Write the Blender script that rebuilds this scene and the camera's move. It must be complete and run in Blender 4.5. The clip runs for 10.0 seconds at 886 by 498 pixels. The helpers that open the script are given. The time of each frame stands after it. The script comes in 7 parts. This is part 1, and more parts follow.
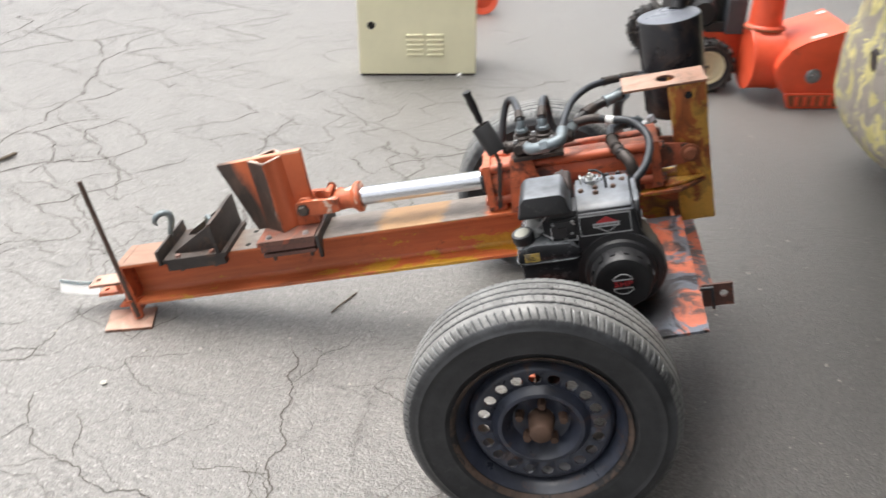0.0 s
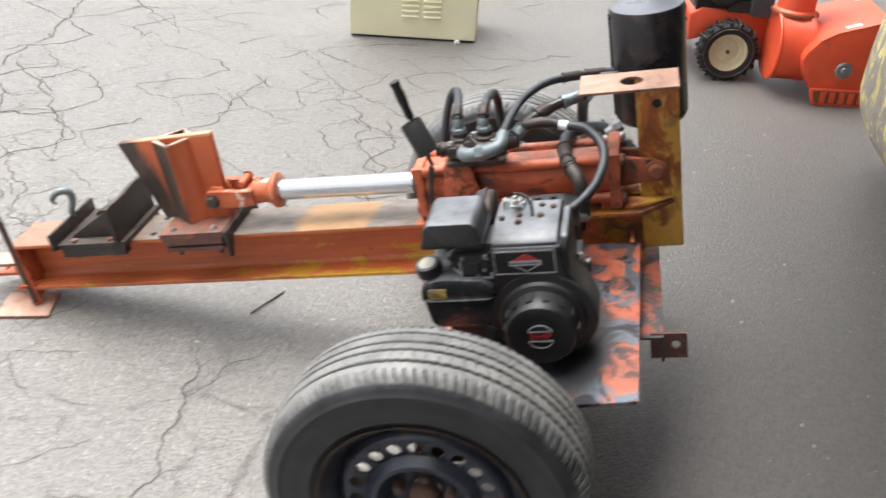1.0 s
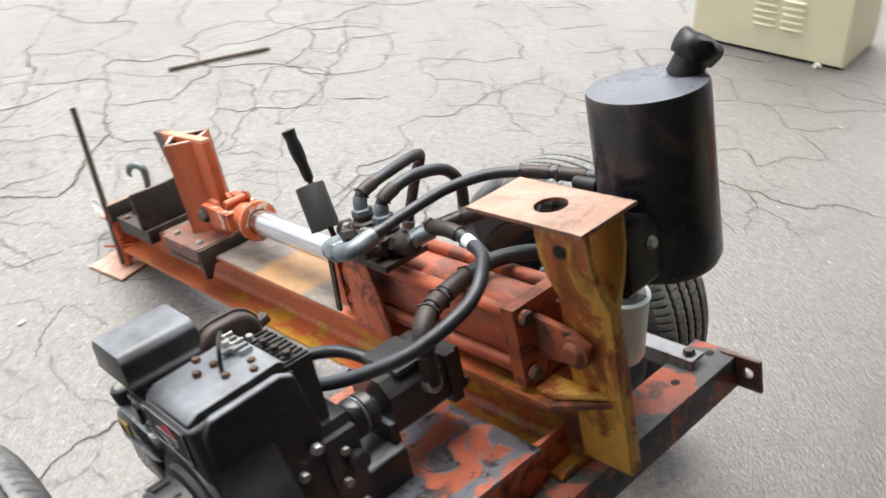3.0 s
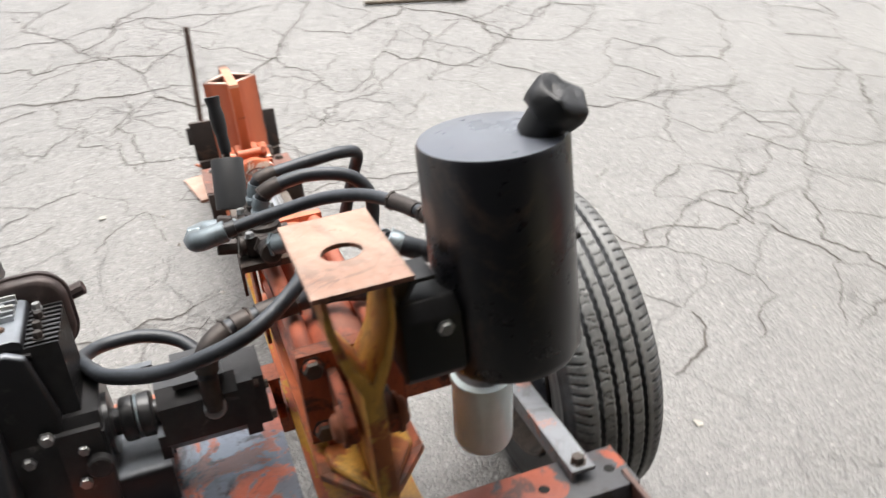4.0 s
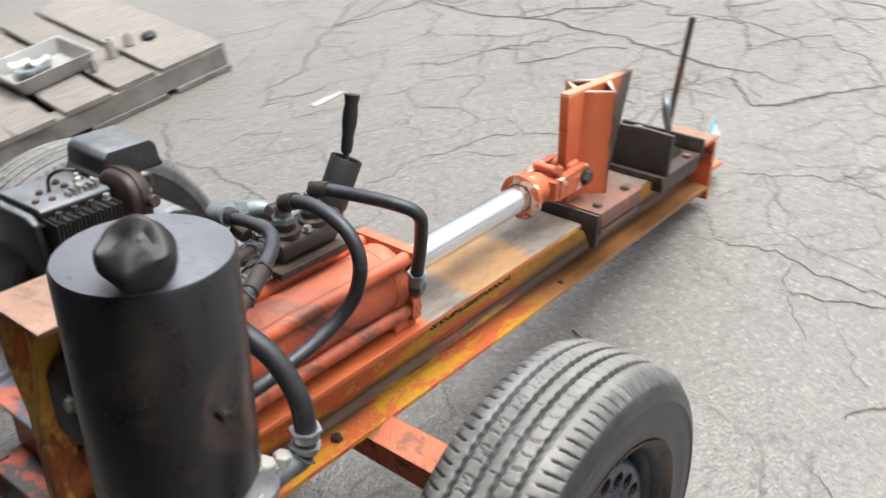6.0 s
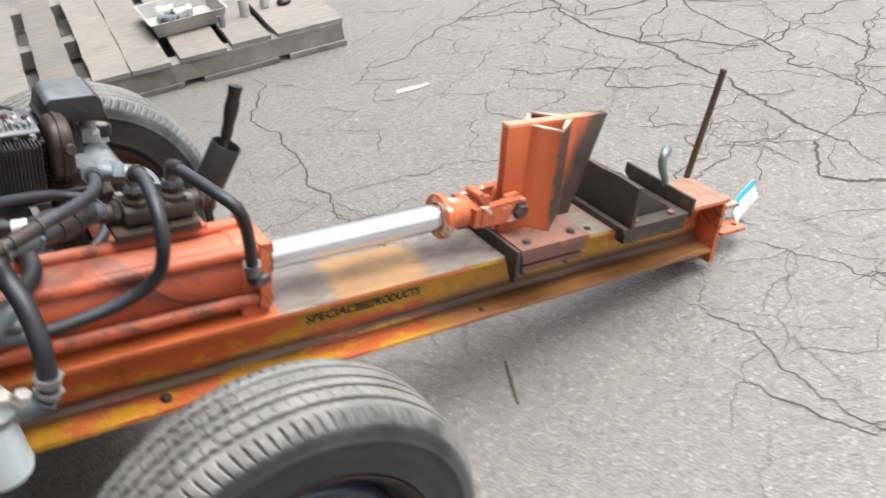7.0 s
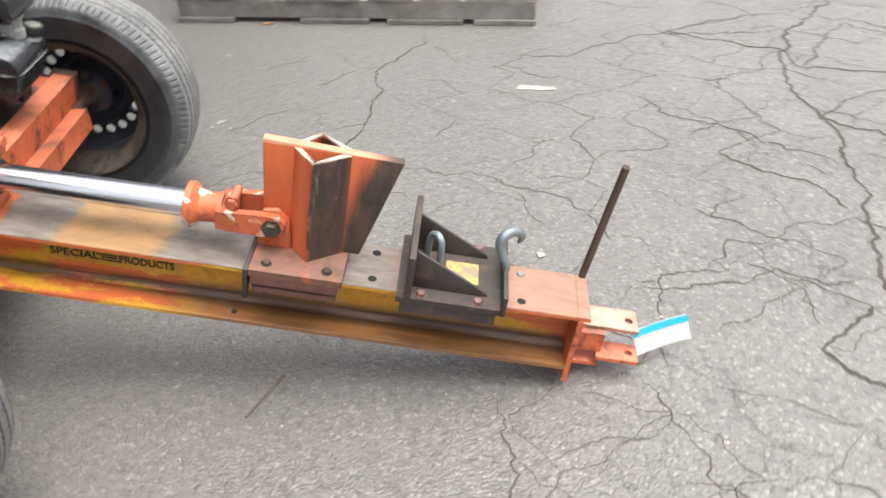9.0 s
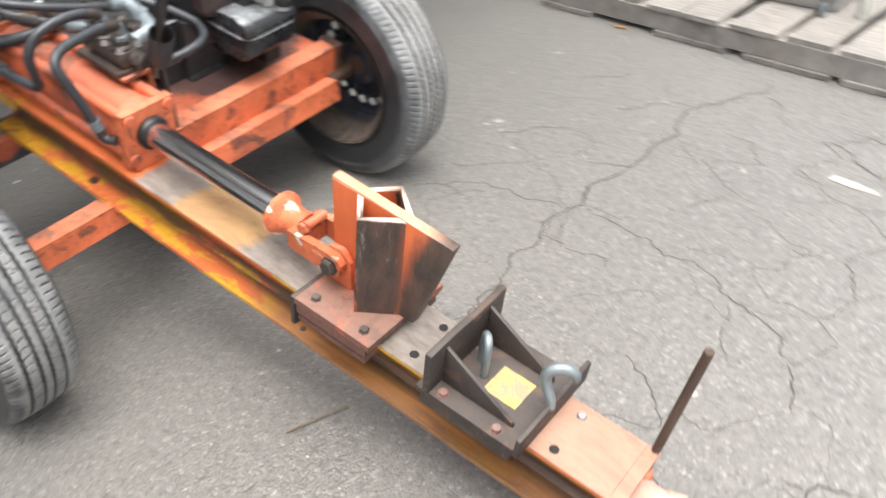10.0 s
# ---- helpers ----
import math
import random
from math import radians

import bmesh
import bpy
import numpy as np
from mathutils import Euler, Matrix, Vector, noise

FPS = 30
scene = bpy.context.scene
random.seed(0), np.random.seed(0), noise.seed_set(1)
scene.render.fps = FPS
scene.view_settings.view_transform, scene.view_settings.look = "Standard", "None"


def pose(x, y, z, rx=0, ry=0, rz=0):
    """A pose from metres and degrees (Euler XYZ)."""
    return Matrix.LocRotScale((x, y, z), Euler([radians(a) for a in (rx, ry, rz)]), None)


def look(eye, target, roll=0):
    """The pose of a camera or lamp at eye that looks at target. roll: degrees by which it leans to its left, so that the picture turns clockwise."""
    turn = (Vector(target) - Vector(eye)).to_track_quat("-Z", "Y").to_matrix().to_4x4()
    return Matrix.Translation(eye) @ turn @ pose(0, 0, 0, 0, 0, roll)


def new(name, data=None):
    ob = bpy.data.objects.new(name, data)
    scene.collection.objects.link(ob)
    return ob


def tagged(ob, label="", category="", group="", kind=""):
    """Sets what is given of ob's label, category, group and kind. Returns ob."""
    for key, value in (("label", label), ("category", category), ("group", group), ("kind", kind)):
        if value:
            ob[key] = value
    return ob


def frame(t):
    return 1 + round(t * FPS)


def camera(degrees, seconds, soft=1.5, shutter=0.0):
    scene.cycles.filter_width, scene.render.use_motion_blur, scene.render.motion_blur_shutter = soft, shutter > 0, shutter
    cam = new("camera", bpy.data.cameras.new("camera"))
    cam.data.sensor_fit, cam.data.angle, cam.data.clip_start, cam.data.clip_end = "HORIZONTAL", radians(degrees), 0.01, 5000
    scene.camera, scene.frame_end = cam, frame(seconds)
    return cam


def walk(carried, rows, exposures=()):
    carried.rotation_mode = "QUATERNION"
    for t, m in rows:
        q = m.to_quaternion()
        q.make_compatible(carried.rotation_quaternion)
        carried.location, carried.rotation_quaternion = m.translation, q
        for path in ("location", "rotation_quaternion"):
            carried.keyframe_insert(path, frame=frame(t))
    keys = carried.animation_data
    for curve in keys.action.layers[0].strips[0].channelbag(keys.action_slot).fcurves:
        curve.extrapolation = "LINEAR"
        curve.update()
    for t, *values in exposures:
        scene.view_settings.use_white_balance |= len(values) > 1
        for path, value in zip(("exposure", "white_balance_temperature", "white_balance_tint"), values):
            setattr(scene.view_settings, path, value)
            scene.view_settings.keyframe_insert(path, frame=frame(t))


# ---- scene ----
cam = camera(52.5, 10.0, soft=1.55, shutter=0.5)
PATH = [
    (0, (0.703, -2.477, 1.671), (0.517, -0.738, 0.699), -0.2),
    (0.5, (0.824, -2.273, 1.65), (0.475, -0.599, 0.612), 0.1),
    (1, (0.952, -2.037, 1.637), (0.693, -0.365, 0.571), 2.6),
    (1.5, (1.216, -1.784, 1.561), (0.652, -0.186, 0.5), 1.4),
    (2, (1.357, -1.445, 1.508), (0.632, 0.045, 0.388), -0.6),
    (2.2, (1.397, -1.273, 1.577), (0.639, 0.157, 0.402), -1.5),
    (3.3, (1.893, -0.643, 1.534), (0.532, 0.262, 0.381), -3.5),
    (3.5, (1.902, -0.472, 1.479), (0.524, 0.329, 0.273), -3.1),
    (4, (1.944, -0.148, 1.517), (0.416, 0.35, 0.326), -2.8),
    (4.5, (1.957, 0.225, 1.519), (0.377, 0.265, 0.293), -4.3),
    (5, (1.762, 0.43, 1.484), (0.248, 0.103, 0.218), -4.8),
    (5.2, (1.674, 0.501, 1.506), (0.174, 0.079, 0.251), -4.2),
    (6.3, (1.276, 1.059, 1.481), (0.262, -0.193, 0.297), -8.1),
    (6.5, (1.152, 1.115, 1.474), (0.198, -0.154, 0.257), -6.3),
    (7, (0.948, 1.355, 1.479), (0.142, -0.064, 0.323), -5.9),
    (7.5, (0.66, 1.604, 1.479), (0.007, 0.123, 0.304), -4.9),
    (8, (0.278, 1.597, 1.449), (-0.274, 0.049, 0.31), -1.4),
    (8.5, (-0.117, 1.597, 1.429), (-0.296, -0.056, 0.317), -5.8),
    (9, (-0.469, 1.508, 1.428), (-0.319, -0.106, 0.257), -4.1),
    (9.5, (-0.74, 1.251, 1.44), (-0.199, -0.245, 0.229), -4.5),
    (10, (-1.048, 0.948, 1.438), (0.005, -0.281, 0.263), -5.0),
]
walk(cam, [(t, look(eye, target, roll)) for t, eye, target, roll in PATH], [(0, 1.14), (1, 1.2), (1.5, 1.2), (2, 1.13), (3.5, 1.28), (4, 1.22), (5, 1.17), (6.5, 1.07), (7.5, 1.15), (8, 1.13), (8.5, 1.14), (9, 1.15), (9.5, 1.13), (10, 1.45)])

# ---------- world, sun, exposure ----------
world = bpy.data.worlds.new("overcast_sky")
scene.world = world
world.use_nodes = True
wn = world.node_tree.nodes
sky = wn.new("ShaderNodeTexSky")
sky.sky_type = "NISHITA"
sky.sun_disc = False
sky.sun_elevation = radians(74)
sky.sun_rotation = radians(-63)
sky.air_density, sky.dust_density, sky.ozone_density = 1.0, 6.0, 1.0
desat = wn.new("ShaderNodeHueSaturation")
desat.inputs["Saturation"].default_value = 0.22
world.node_tree.links.new(sky.outputs[0], desat.inputs["Color"])
world.node_tree.links.new(desat.outputs[0], wn["Background"].inputs[0])
wn["Background"].inputs[1].default_value = 0.15

sun_data = bpy.data.lights.new("sun", "SUN")
sun_data.energy, sun_data.angle, sun_data.color = 1.5, radians(60), (1.0, 0.955, 0.885)
sun = new("sun", sun_data)
sun.matrix_world = look((-1.2, 0.6, 4.7), (0, 0, 0))


# ---------- materials ----------
def material(name):
    mat = bpy.data.materials.new(name)
    mat.use_nodes = True
    return mat, mat.node_tree.nodes, mat.node_tree.links


def coords(n, l, scale=1.0, kind="Object"):
    tc = n.new("ShaderNodeTexCoord")
    mp = n.new("ShaderNodeMapping")
    s = scale if isinstance(scale, tuple) else (scale,) * 3
    mp.inputs["Scale"].default_value = s
    l.new(tc.outputs[kind], mp.inputs["Vector"])
    return mp.outputs["Vector"]


def noise_of(n, l, vec, scale, detail=6, rough=0.6, dist=0.0):
    t = n.new("ShaderNodeTexNoise")
    t.inputs["Scale"].default_value = scale
    t.inputs["Detail"].default_value = detail
    t.inputs["Roughness"].default_value = rough
    t.inputs["Distortion"].default_value = dist
    if vec is not None:
        l.new(vec, t.inputs["Vector"])
    return t.outputs["Fac"]


def ramp_of(n, l, fac, lo, hi):
    r = n.new("ShaderNodeMapRange")
    r.inputs["From Min"].default_value = lo
    r.inputs["From Max"].default_value = hi
    l.new(fac, r.inputs["Value"])
    return r.outputs["Result"]


def mix_of(n, l, fac, a, b):
    m = n.new("ShaderNodeMix")
    m.data_type = "RGBA"
    l.new(fac, m.inputs["Factor"])
    for sock, v in ((m.inputs[6], a), (m.inputs[7], b)):
        if isinstance(v, tuple):
            sock.default_value = (*v, 1)
        else:
            l.new(v, sock)
    return m.outputs[2]


def math_of(n, l, op, a, b):
    m = n.new("ShaderNodeMath")
    m.operation = op
    for sock, v in ((m.inputs[0], a), (m.inputs[1], b)):
        if isinstance(v, (int, float)):
            sock.default_value = v
        else:
            l.new(v, sock)
    return m.outputs[0]


def bump_of(n, l, height, strength, dist):
    b = n.new("ShaderNodeBump")
    b.inputs["Strength"].default_value = strength
    b.inputs["Distance"].default_value = dist
    l.new(height, b.inputs["Height"])
    l.new(b.outputs["Normal"], n["Principled BSDF"].inputs["Normal"])


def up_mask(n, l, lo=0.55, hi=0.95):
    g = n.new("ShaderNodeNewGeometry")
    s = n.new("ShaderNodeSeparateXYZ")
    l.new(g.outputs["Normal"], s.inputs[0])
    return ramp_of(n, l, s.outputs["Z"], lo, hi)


def worn_paint(name, paint, under, rust, under_amt=0.5, rust_amt=0.5, scale=9.0, rough=0.55, dust_sheen=None, stretch=(1, 1, 1), grime=0.5, chips=0.0, along=None, coat=0.0, oil=None, bare=0.0):
    """Old brushed paint: a second coat shows through in patches, rust, chips and oily blotches on top."""
    mat, n, l = material(name)
    v = coords(n, l, stretch)
    big = noise_of(n, l, v, scale, 8, 0.62, 0.6)
    fine = noise_of(n, l, v, scale * 7, 6, 0.7)
    tone = noise_of(n, l, v, scale * 0.45, 5, 0.65, 0.8)
    pa = mix_of(n, l, ramp_of(n, l, tone, 0.32, 0.68), tuple(c * 0.62 for c in paint), tuple(min(1, c * 1.18) for c in paint))
    grow = math_of(n, l, "ADD", big, math_of(n, l, "MULTIPLY", fine, 0.10))
    if along:
        s = n.new("ShaderNodeSeparateXYZ")
        l.new(coords(n, l, 1.0), s.inputs[0])
        grow = math_of(n, l, "ADD", grow, math_of(n, l, "MULTIPLY", ramp_of(n, l, s.outputs["X"], along[1], along[0]), -along[2]))
    m1 = ramp_of(n, l, grow, 1.0 - under_amt * 0.75 - 0.015, 1.0 - under_amt * 0.75 + 0.02)
    c1 = mix_of(n, l, m1, pa, under)
    big2 = noise_of(n, l, coords(n, l, tuple(s * 1.3 for s in stretch)), scale * 1.7, 8, 0.7, 1.2)
    m2 = ramp_of(n, l, math_of(n, l, "ADD", big2, math_of(n, l, "MULTIPLY", fine, 0.18)), 1.06 - rust_amt * 0.75, 1.2 - rust_amt * 0.75)
    c2 = mix_of(n, l, m2, c1, rust)
    g = ramp_of(n, l, noise_of(n, l, v, scale * 3.1, 7, 0.75), 0.52, 0.8)
    c3 = mix_of(n, l, math_of(n, l, "MULTIPLY", g, grime), c2, (0.035, 0.022, 0.016))
    # oily blotches and smears
    sm = noise_of(n, l, coords(n, l, tuple(s * 0.8 for s in stretch)), scale * 1.25, 9, 0.68, 1.6)
    c3 = mix_of(n, l, math_of(n, l, "MULTIPLY", ramp_of(n, l, sm, 0.535, 0.60), min(1.0, grime * 1.15)), c3, (0.028, 0.021, 0.018))
    if oil:
        # a pool of spilt oil with a ragged rim
        o = n.new("ShaderNodeSeparateXYZ")
        l.new(coords(n, l, 1.0), o.inputs[0])
        du = math_of(n, l, "DIVIDE", math_of(n, l, "SUBTRACT", o.outputs["X"], oil[0]), oil[2])
        dv = math_of(n, l, "DIVIDE", math_of(n, l, "SUBTRACT", o.outputs["Y"], oil[1]), oil[3])
        away = math_of(n, l, "ADD", math_of(n, l, "ADD", math_of(n, l, "MULTIPLY", du, du), math_of(n, l, "MULTIPLY", dv, dv)), math_of(n, l, "MULTIPLY", math_of(n, l, "SUBTRACT", sm, 0.5), 2.4))
        pool = ramp_of(n, l, away, 1.12, 0.82)
        c3 = mix_of(n, l, math_of(n, l, "MULTIPLY", pool, 0.9), c3, (0.016, 0.014, 0.014))
        l.new(math_of(n, l, "MULTIPLY", math_of(n, l, "MULTIPLY", m1, math_of(n, l, "SUBTRACT", 1.0, pool)), bare), n["Principled BSDF"].inputs["Metallic"])
    # pale layer on upward faces: dust, or sheen put into the colour
    if dust_sheen:
        c3 = mix_of(n, l, math_of(n, l, "MULTIPLY", math_of(n, l, "MULTIPLY", up_mask(n, l), ramp_of(n, l, tone, 0.2, 0.6)), dust_sheen[1]), c3, dust_sheen[0])
    if chips:
        bv = n.new("ShaderNodeBevel")
        bv.samples = 4
        bv.inputs["Radius"].default_value = 0.007
        geo = n.new("ShaderNodeNewGeometry")
        dot = n.new("ShaderNodeVectorMath")
        dot.operation = "DOT_PRODUCT"
        l.new(bv.outputs[0], dot.inputs[0])
        l.new(geo.outputs["Normal"], dot.inputs[1])
        edge = ramp_of(n, l, dot.outputs["Value"], 0.985, 0.86)
        rough_edge = ramp_of(n, l, math_of(n, l, "ADD", math_of(n, l, "MULTIPLY", edge, 0.22), noise_of(n, l, v, 34.0, 7, 0.7)), 0.64, 0.70)
        c3 = mix_of(n, l, math_of(n, l, "MULTIPLY", rough_edge, chips), c3, (0.05, 0.03, 0.022))
    b = n["Principled BSDF"]
    l.new(c3, b.inputs["Base Color"])
    b.inputs["Coat Weight"].default_value, b.inputs["Coat Roughness"].default_value = coat, 0.25
    r = n.new("ShaderNodeMapRange")
    r.inputs["To Min"].default_value, r.inputs["To Max"].default_value = rough - 0.14, rough + 0.28
    l.new(fine, r.inputs["Value"])
    l.new(r.outputs["Result"], b.inputs["Roughness"])
    bump_of(n, l, math_of(n, l, "ADD", math_of(n, l, "ADD", fine, math_of(n, l, "MULTIPLY", sm, 0.6)), math_of(n, l, "MULTIPLY", m1, 0.5)), 0.4, 0.002)
    return mat


def simple(name, color, rough=0.5, metal=0.0, vary=0.25, scale=30.0, bump=0.15, second=None, dust_sheen=None, dist=0.001, coat=0.0):
    mat, n, l = material(name)
    v = coords(n, l, 1.0)
    f1 = noise_of(n, l, v, scale, 7, 0.65)
    f2 = noise_of(n, l, v, scale * 0.2, 4, 0.6)
    dark = tuple(c * (1 - vary) for c in color)
    lite = tuple(min(1, c * (1 + vary)) for c in color)
    c = mix_of(n, l, ramp_of(n, l, math_of(n, l, "ADD", f1, f2), 0.7, 1.3), dark, lite)
    if second:
        c = mix_of(n, l, ramp_of(n, l, noise_of(n, l, v, scale * 0.5, 8, 0.7, 0.8), second[1], second[1] + 0.12), c, second[0])
    # upward faces paled: dust on some materials, painted-in sheen on others
    if dust_sheen:
        c = mix_of(n, l, math_of(n, l, "MULTIPLY", up_mask(n, l), math_of(n, l, "MULTIPLY", ramp_of(n, l, f2, 0.2, 0.7), dust_sheen[1])), c, dust_sheen[0])
    b = n["Principled BSDF"]
    l.new(c, b.inputs["Base Color"])
    b.inputs["Metallic"].default_value = metal
    b.inputs["Coat Weight"].default_value, b.inputs["Coat Roughness"].default_value = coat, 0.16
    r = n.new("ShaderNodeMapRange")
    r.inputs["To Min"].default_value, r.inputs["To Max"].default_value = max(0.05, rough - 0.12), min(1, rough + 0.15)
    l.new(f1, r.inputs["Value"])
    l.new(r.outputs["Result"], b.inputs["Roughness"])
    bump_of(n, l, f1, bump, dist)
    return mat


ORANGE = (0.54, 0.128, 0.050)
# pinkish upward faces carry a sheen mixed into the orange
M_ORANGE = worn_paint("orange_paint", ORANGE, (0.33, 0.078, 0.034), (0.075, 0.032, 0.022), 0.50, 0.50, 11, 0.46, ((0.60, 0.31, 0.22), 0.30), grime=0.65, chips=0.5)
M_CYL = worn_paint("cylinder_paint", (0.50, 0.105, 0.042), (0.36, 0.075, 0.034), (0.12, 0.045, 0.028), 0.52, 0.47, 8, 0.42, ((0.58, 0.27, 0.19), 0.35), stretch=(0.5, 1, 1), grime=0.6, chips=0.7)
M_POST = worn_paint("yellow_over_orange", (0.74, 0.40, 0.075), (0.44, 0.13, 0.035), (0.22, 0.11, 0.04), 0.56, 0.43, 10, 0.46, stretch=(1, 1, 0.6), grime=0.35, chips=0.7)
M_DECK = worn_paint("deck_paint", (0.52, 0.12, 0.05), (0.20, 0.225, 0.27), (0.08, 0.040, 0.030), 0.625, 0.44, 9, 0.30, ((0.24, 0.25, 0.28), 0.10), grime=0.75, along=(0.80, 0.98, 0.17), coat=0.6, oil=(0.93, -0.49, 0.17, 0.25), bare=0.85)
M_CROSS = worn_paint("cross_paint", (0.40, 0.085, 0.036), (0.060, 0.060, 0.066), (0.09, 0.04, 0.028), 0.62, 0.46, 9, 0.42, ((0.17, 0.17, 0.18), 0.18), grime=0.7, chips=0.6)
M_STRAP = worn_paint("grey_strap_paint", (0.17, 0.18, 0.20), (0.40, 0.13, 0.07), (0.09, 0.06, 0.05), 0.46, 0.38, 12, 0.36, ((0.34, 0.35, 0.37), 0.4), grime=0.4, chips=0.6)
M_PINK = worn_paint("sun_faded_plate", (0.42, 0.19, 0.125), (0.30, 0.14, 0.09), (0.15, 0.085, 0.06), 0.62, 0.46, 12, 0.5, ((0.58, 0.43, 0.35), 0.62), grime=0.5, chips=0.6)
M_BROWN = worn_paint("oxide_brown", (0.135, 0.058, 0.044), (0.22, 0.075, 0.045), (0.03, 0.022, 0.02), 0.5, 0.5, 14, 0.48, ((0.24, 0.16, 0.135), 0.55), grime=0.5, chips=0.5)
M_SLIDE = worn_paint("greasy_slide", (0.30, 0.080, 0.042), (0.150, 0.068, 0.050), (0.040, 0.028, 0.024), 0.66, 0.5, 10, 0.44, ((0.30, 0.19, 0.15), 0.4), grime=0.5, chips=0.5)
M_CLEVIS = worn_paint("chipped_orange", ORANGE, (0.72, 0.53, 0.42), (0.12, 0.045, 0.03), 0.535, 0.46, 17, 0.44, grime=0.45, chips=0.6)
M_STOP = worn_paint("dark_steel", (0.036, 0.028, 0.025), (0.075, 0.045, 0.032), (0.02, 0.016, 0.015), 0.5, 0.5, 16, 0.5, ((0.12, 0.095, 0.082), 0.28), grime=0.4)
M_RUSTBAR = simple("rusty_rod", (0.085, 0.055, 0.042), 0.75, 0.2, 0.35, 60, 0.4)
# bluish pale top is the sky's reflection put into the tank colour
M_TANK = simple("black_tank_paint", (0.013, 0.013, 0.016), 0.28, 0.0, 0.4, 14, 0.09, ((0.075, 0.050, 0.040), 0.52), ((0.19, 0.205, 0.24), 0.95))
# upward faces: real dust, coloured paler and bluer to include sky light
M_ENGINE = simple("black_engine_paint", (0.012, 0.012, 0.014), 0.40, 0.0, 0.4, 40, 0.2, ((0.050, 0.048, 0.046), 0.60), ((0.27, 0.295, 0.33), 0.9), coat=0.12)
M_BLACKPL = simple("black_plastic", (0.008, 0.008, 0.009), 0.46, 0.0, 0.35, 50, 0.15, ((0.030, 0.029, 0.028), 0.6), ((0.06, 0.06, 0.067), 0.4))
M_GREASY = simple("oily_casting", (0.026, 0.025, 0.026), 0.38, 0.15, 0.55, 35, 0.4, ((0.12, 0.11, 0.105), 0.60), coat=0.35)
M_ALU = simple("dull_aluminium", (0.36, 0.37, 0.38), 0.42, 0.8, 0.3, 40, 0.3, ((0.07, 0.06, 0.055), 0.60))
M_FITTING = simple("zinc_fitting", (0.20, 0.235, 0.255), 0.44, 0.5, 0.35, 45, 0.25, ((0.07, 0.06, 0.052), 0.58))
M_RUSTFIT = simple("brown_fitting", (0.050, 0.041, 0.037), 0.50, 0.4, 0.45, 55, 0.25, ((0.085, 0.055, 0.042), 0.58))
# hose tops tinted bluish: their sheen is painted, not dust
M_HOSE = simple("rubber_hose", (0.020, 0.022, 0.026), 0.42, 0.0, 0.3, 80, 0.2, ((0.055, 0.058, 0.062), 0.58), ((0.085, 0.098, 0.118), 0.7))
M_BOLT = simple("steel_bolt", (0.10, 0.085, 0.075), 0.5, 0.7, 0.4, 60, 0.3)
M_ZINCBOLT = simple("zinc_bolt", (0.36, 0.36, 0.36), 0.4, 0.8, 0.3, 60, 0.2)
M_MUFFLER = simple("rusty_muffler", (0.05, 0.036, 0.033), 0.5, 0.2, 0.4, 45, 0.35, ((0.10, 0.075, 0.07), 0.56))
M_FILTER = simple("white_filter_can", (0.76, 0.87, 0.88), 0.38, 0.0, 0.08, 25, 0.08, ((0.48, 0.54, 0.53), 0.66))
M_WHITE = simple("white_paint", (0.72, 0.72, 0.70), 0.55, 0.0, 0.1, 30, 0.05)
M_BLUE = simple("blue_ink", (0.02, 0.42, 0.58), 0.5, 0.0, 0.08, 30, 0.05)
M_YELLOWLBL = simple("yellow_label", (0.50, 0.36, 0.09), 0.55, 0.0, 0.25, 60, 0.05, ((0.24, 0.20, 0.13), 0.46))
M_REDLBL = simple("red_label", (0.34, 0.03, 0.035), 0.45, 0.0, 0.12, 60, 0.05)
M_SILVER = simple("silver_print", (0.42, 0.43, 0.44), 0.4, 0.4, 0.12, 60, 0.05)
M_BLACKINK = simple("black_ink", (0.015, 0.013, 0.012), 0.6, 0.0, 0.2, 80, 0.05)
M_DECALYEL = worn_paint("decal_yellow", (0.50, 0.29, 0.04), (0.34, 0.14, 0.035), (0.16, 0.07, 0.03), 0.38, 0.28, 25, 0.5, grime=0.12)
M_HOOK = simple("grey_hook", (0.19, 0.22, 0.23), 0.45, 0.5, 0.3, 40, 0.25)
M_CREAM = simple("cream_enamel", (0.80, 0.755, 0.525), 0.42, 0.0, 0.06, 8, 0.04)
M_RED = simple("red_enamel", (0.76, 0.095, 0.038), 0.42, 0.0, 0.16, 9, 0.06, ((0.50, 0.09, 0.045), 0.60), ((0.80, 0.30, 0.22), 0.35))
M_CREAMRIM = simple("cream_rim", (0.62, 0.54, 0.36), 0.5, 0.0, 0.12, 20, 0.08, ((0.35, 0.26, 0.15), 0.66))
M_DARKHOLE = simple("dark_inside", (0.012, 0.011, 0.010), 0.9, 0.0, 0.1, 30, 0.05)
M_FORK = worn_paint("flaking_yellow", (0.70, 0.62, 0.27), (0.33, 0.29, 0.25), (0.50, 0.47, 0.42), 0.655, 0.47, 13, 0.6, stretch=(1, 1, 0.8), grime=0.2)
M_GALV = simple("galvanised_tray", (0.42, 0.42, 0.41), 0.5, 0.6, 0.12, 18, 0.1)
M_RIM = simple("black_steel_rim", (0.030, 0.035, 0.052), 0.30, 0.1, 0.45, 25, 0.25, ((0.085, 0.050, 0.036), 0.545), ((0.085, 0.082, 0.078), 0.5))
M_RIMIN = simple("dusty_rim_inside", (0.070, 0.056, 0.045), 0.7, 0.0, 0.4, 18, 0.3, ((0.030, 0.024, 0.021), 0.50))
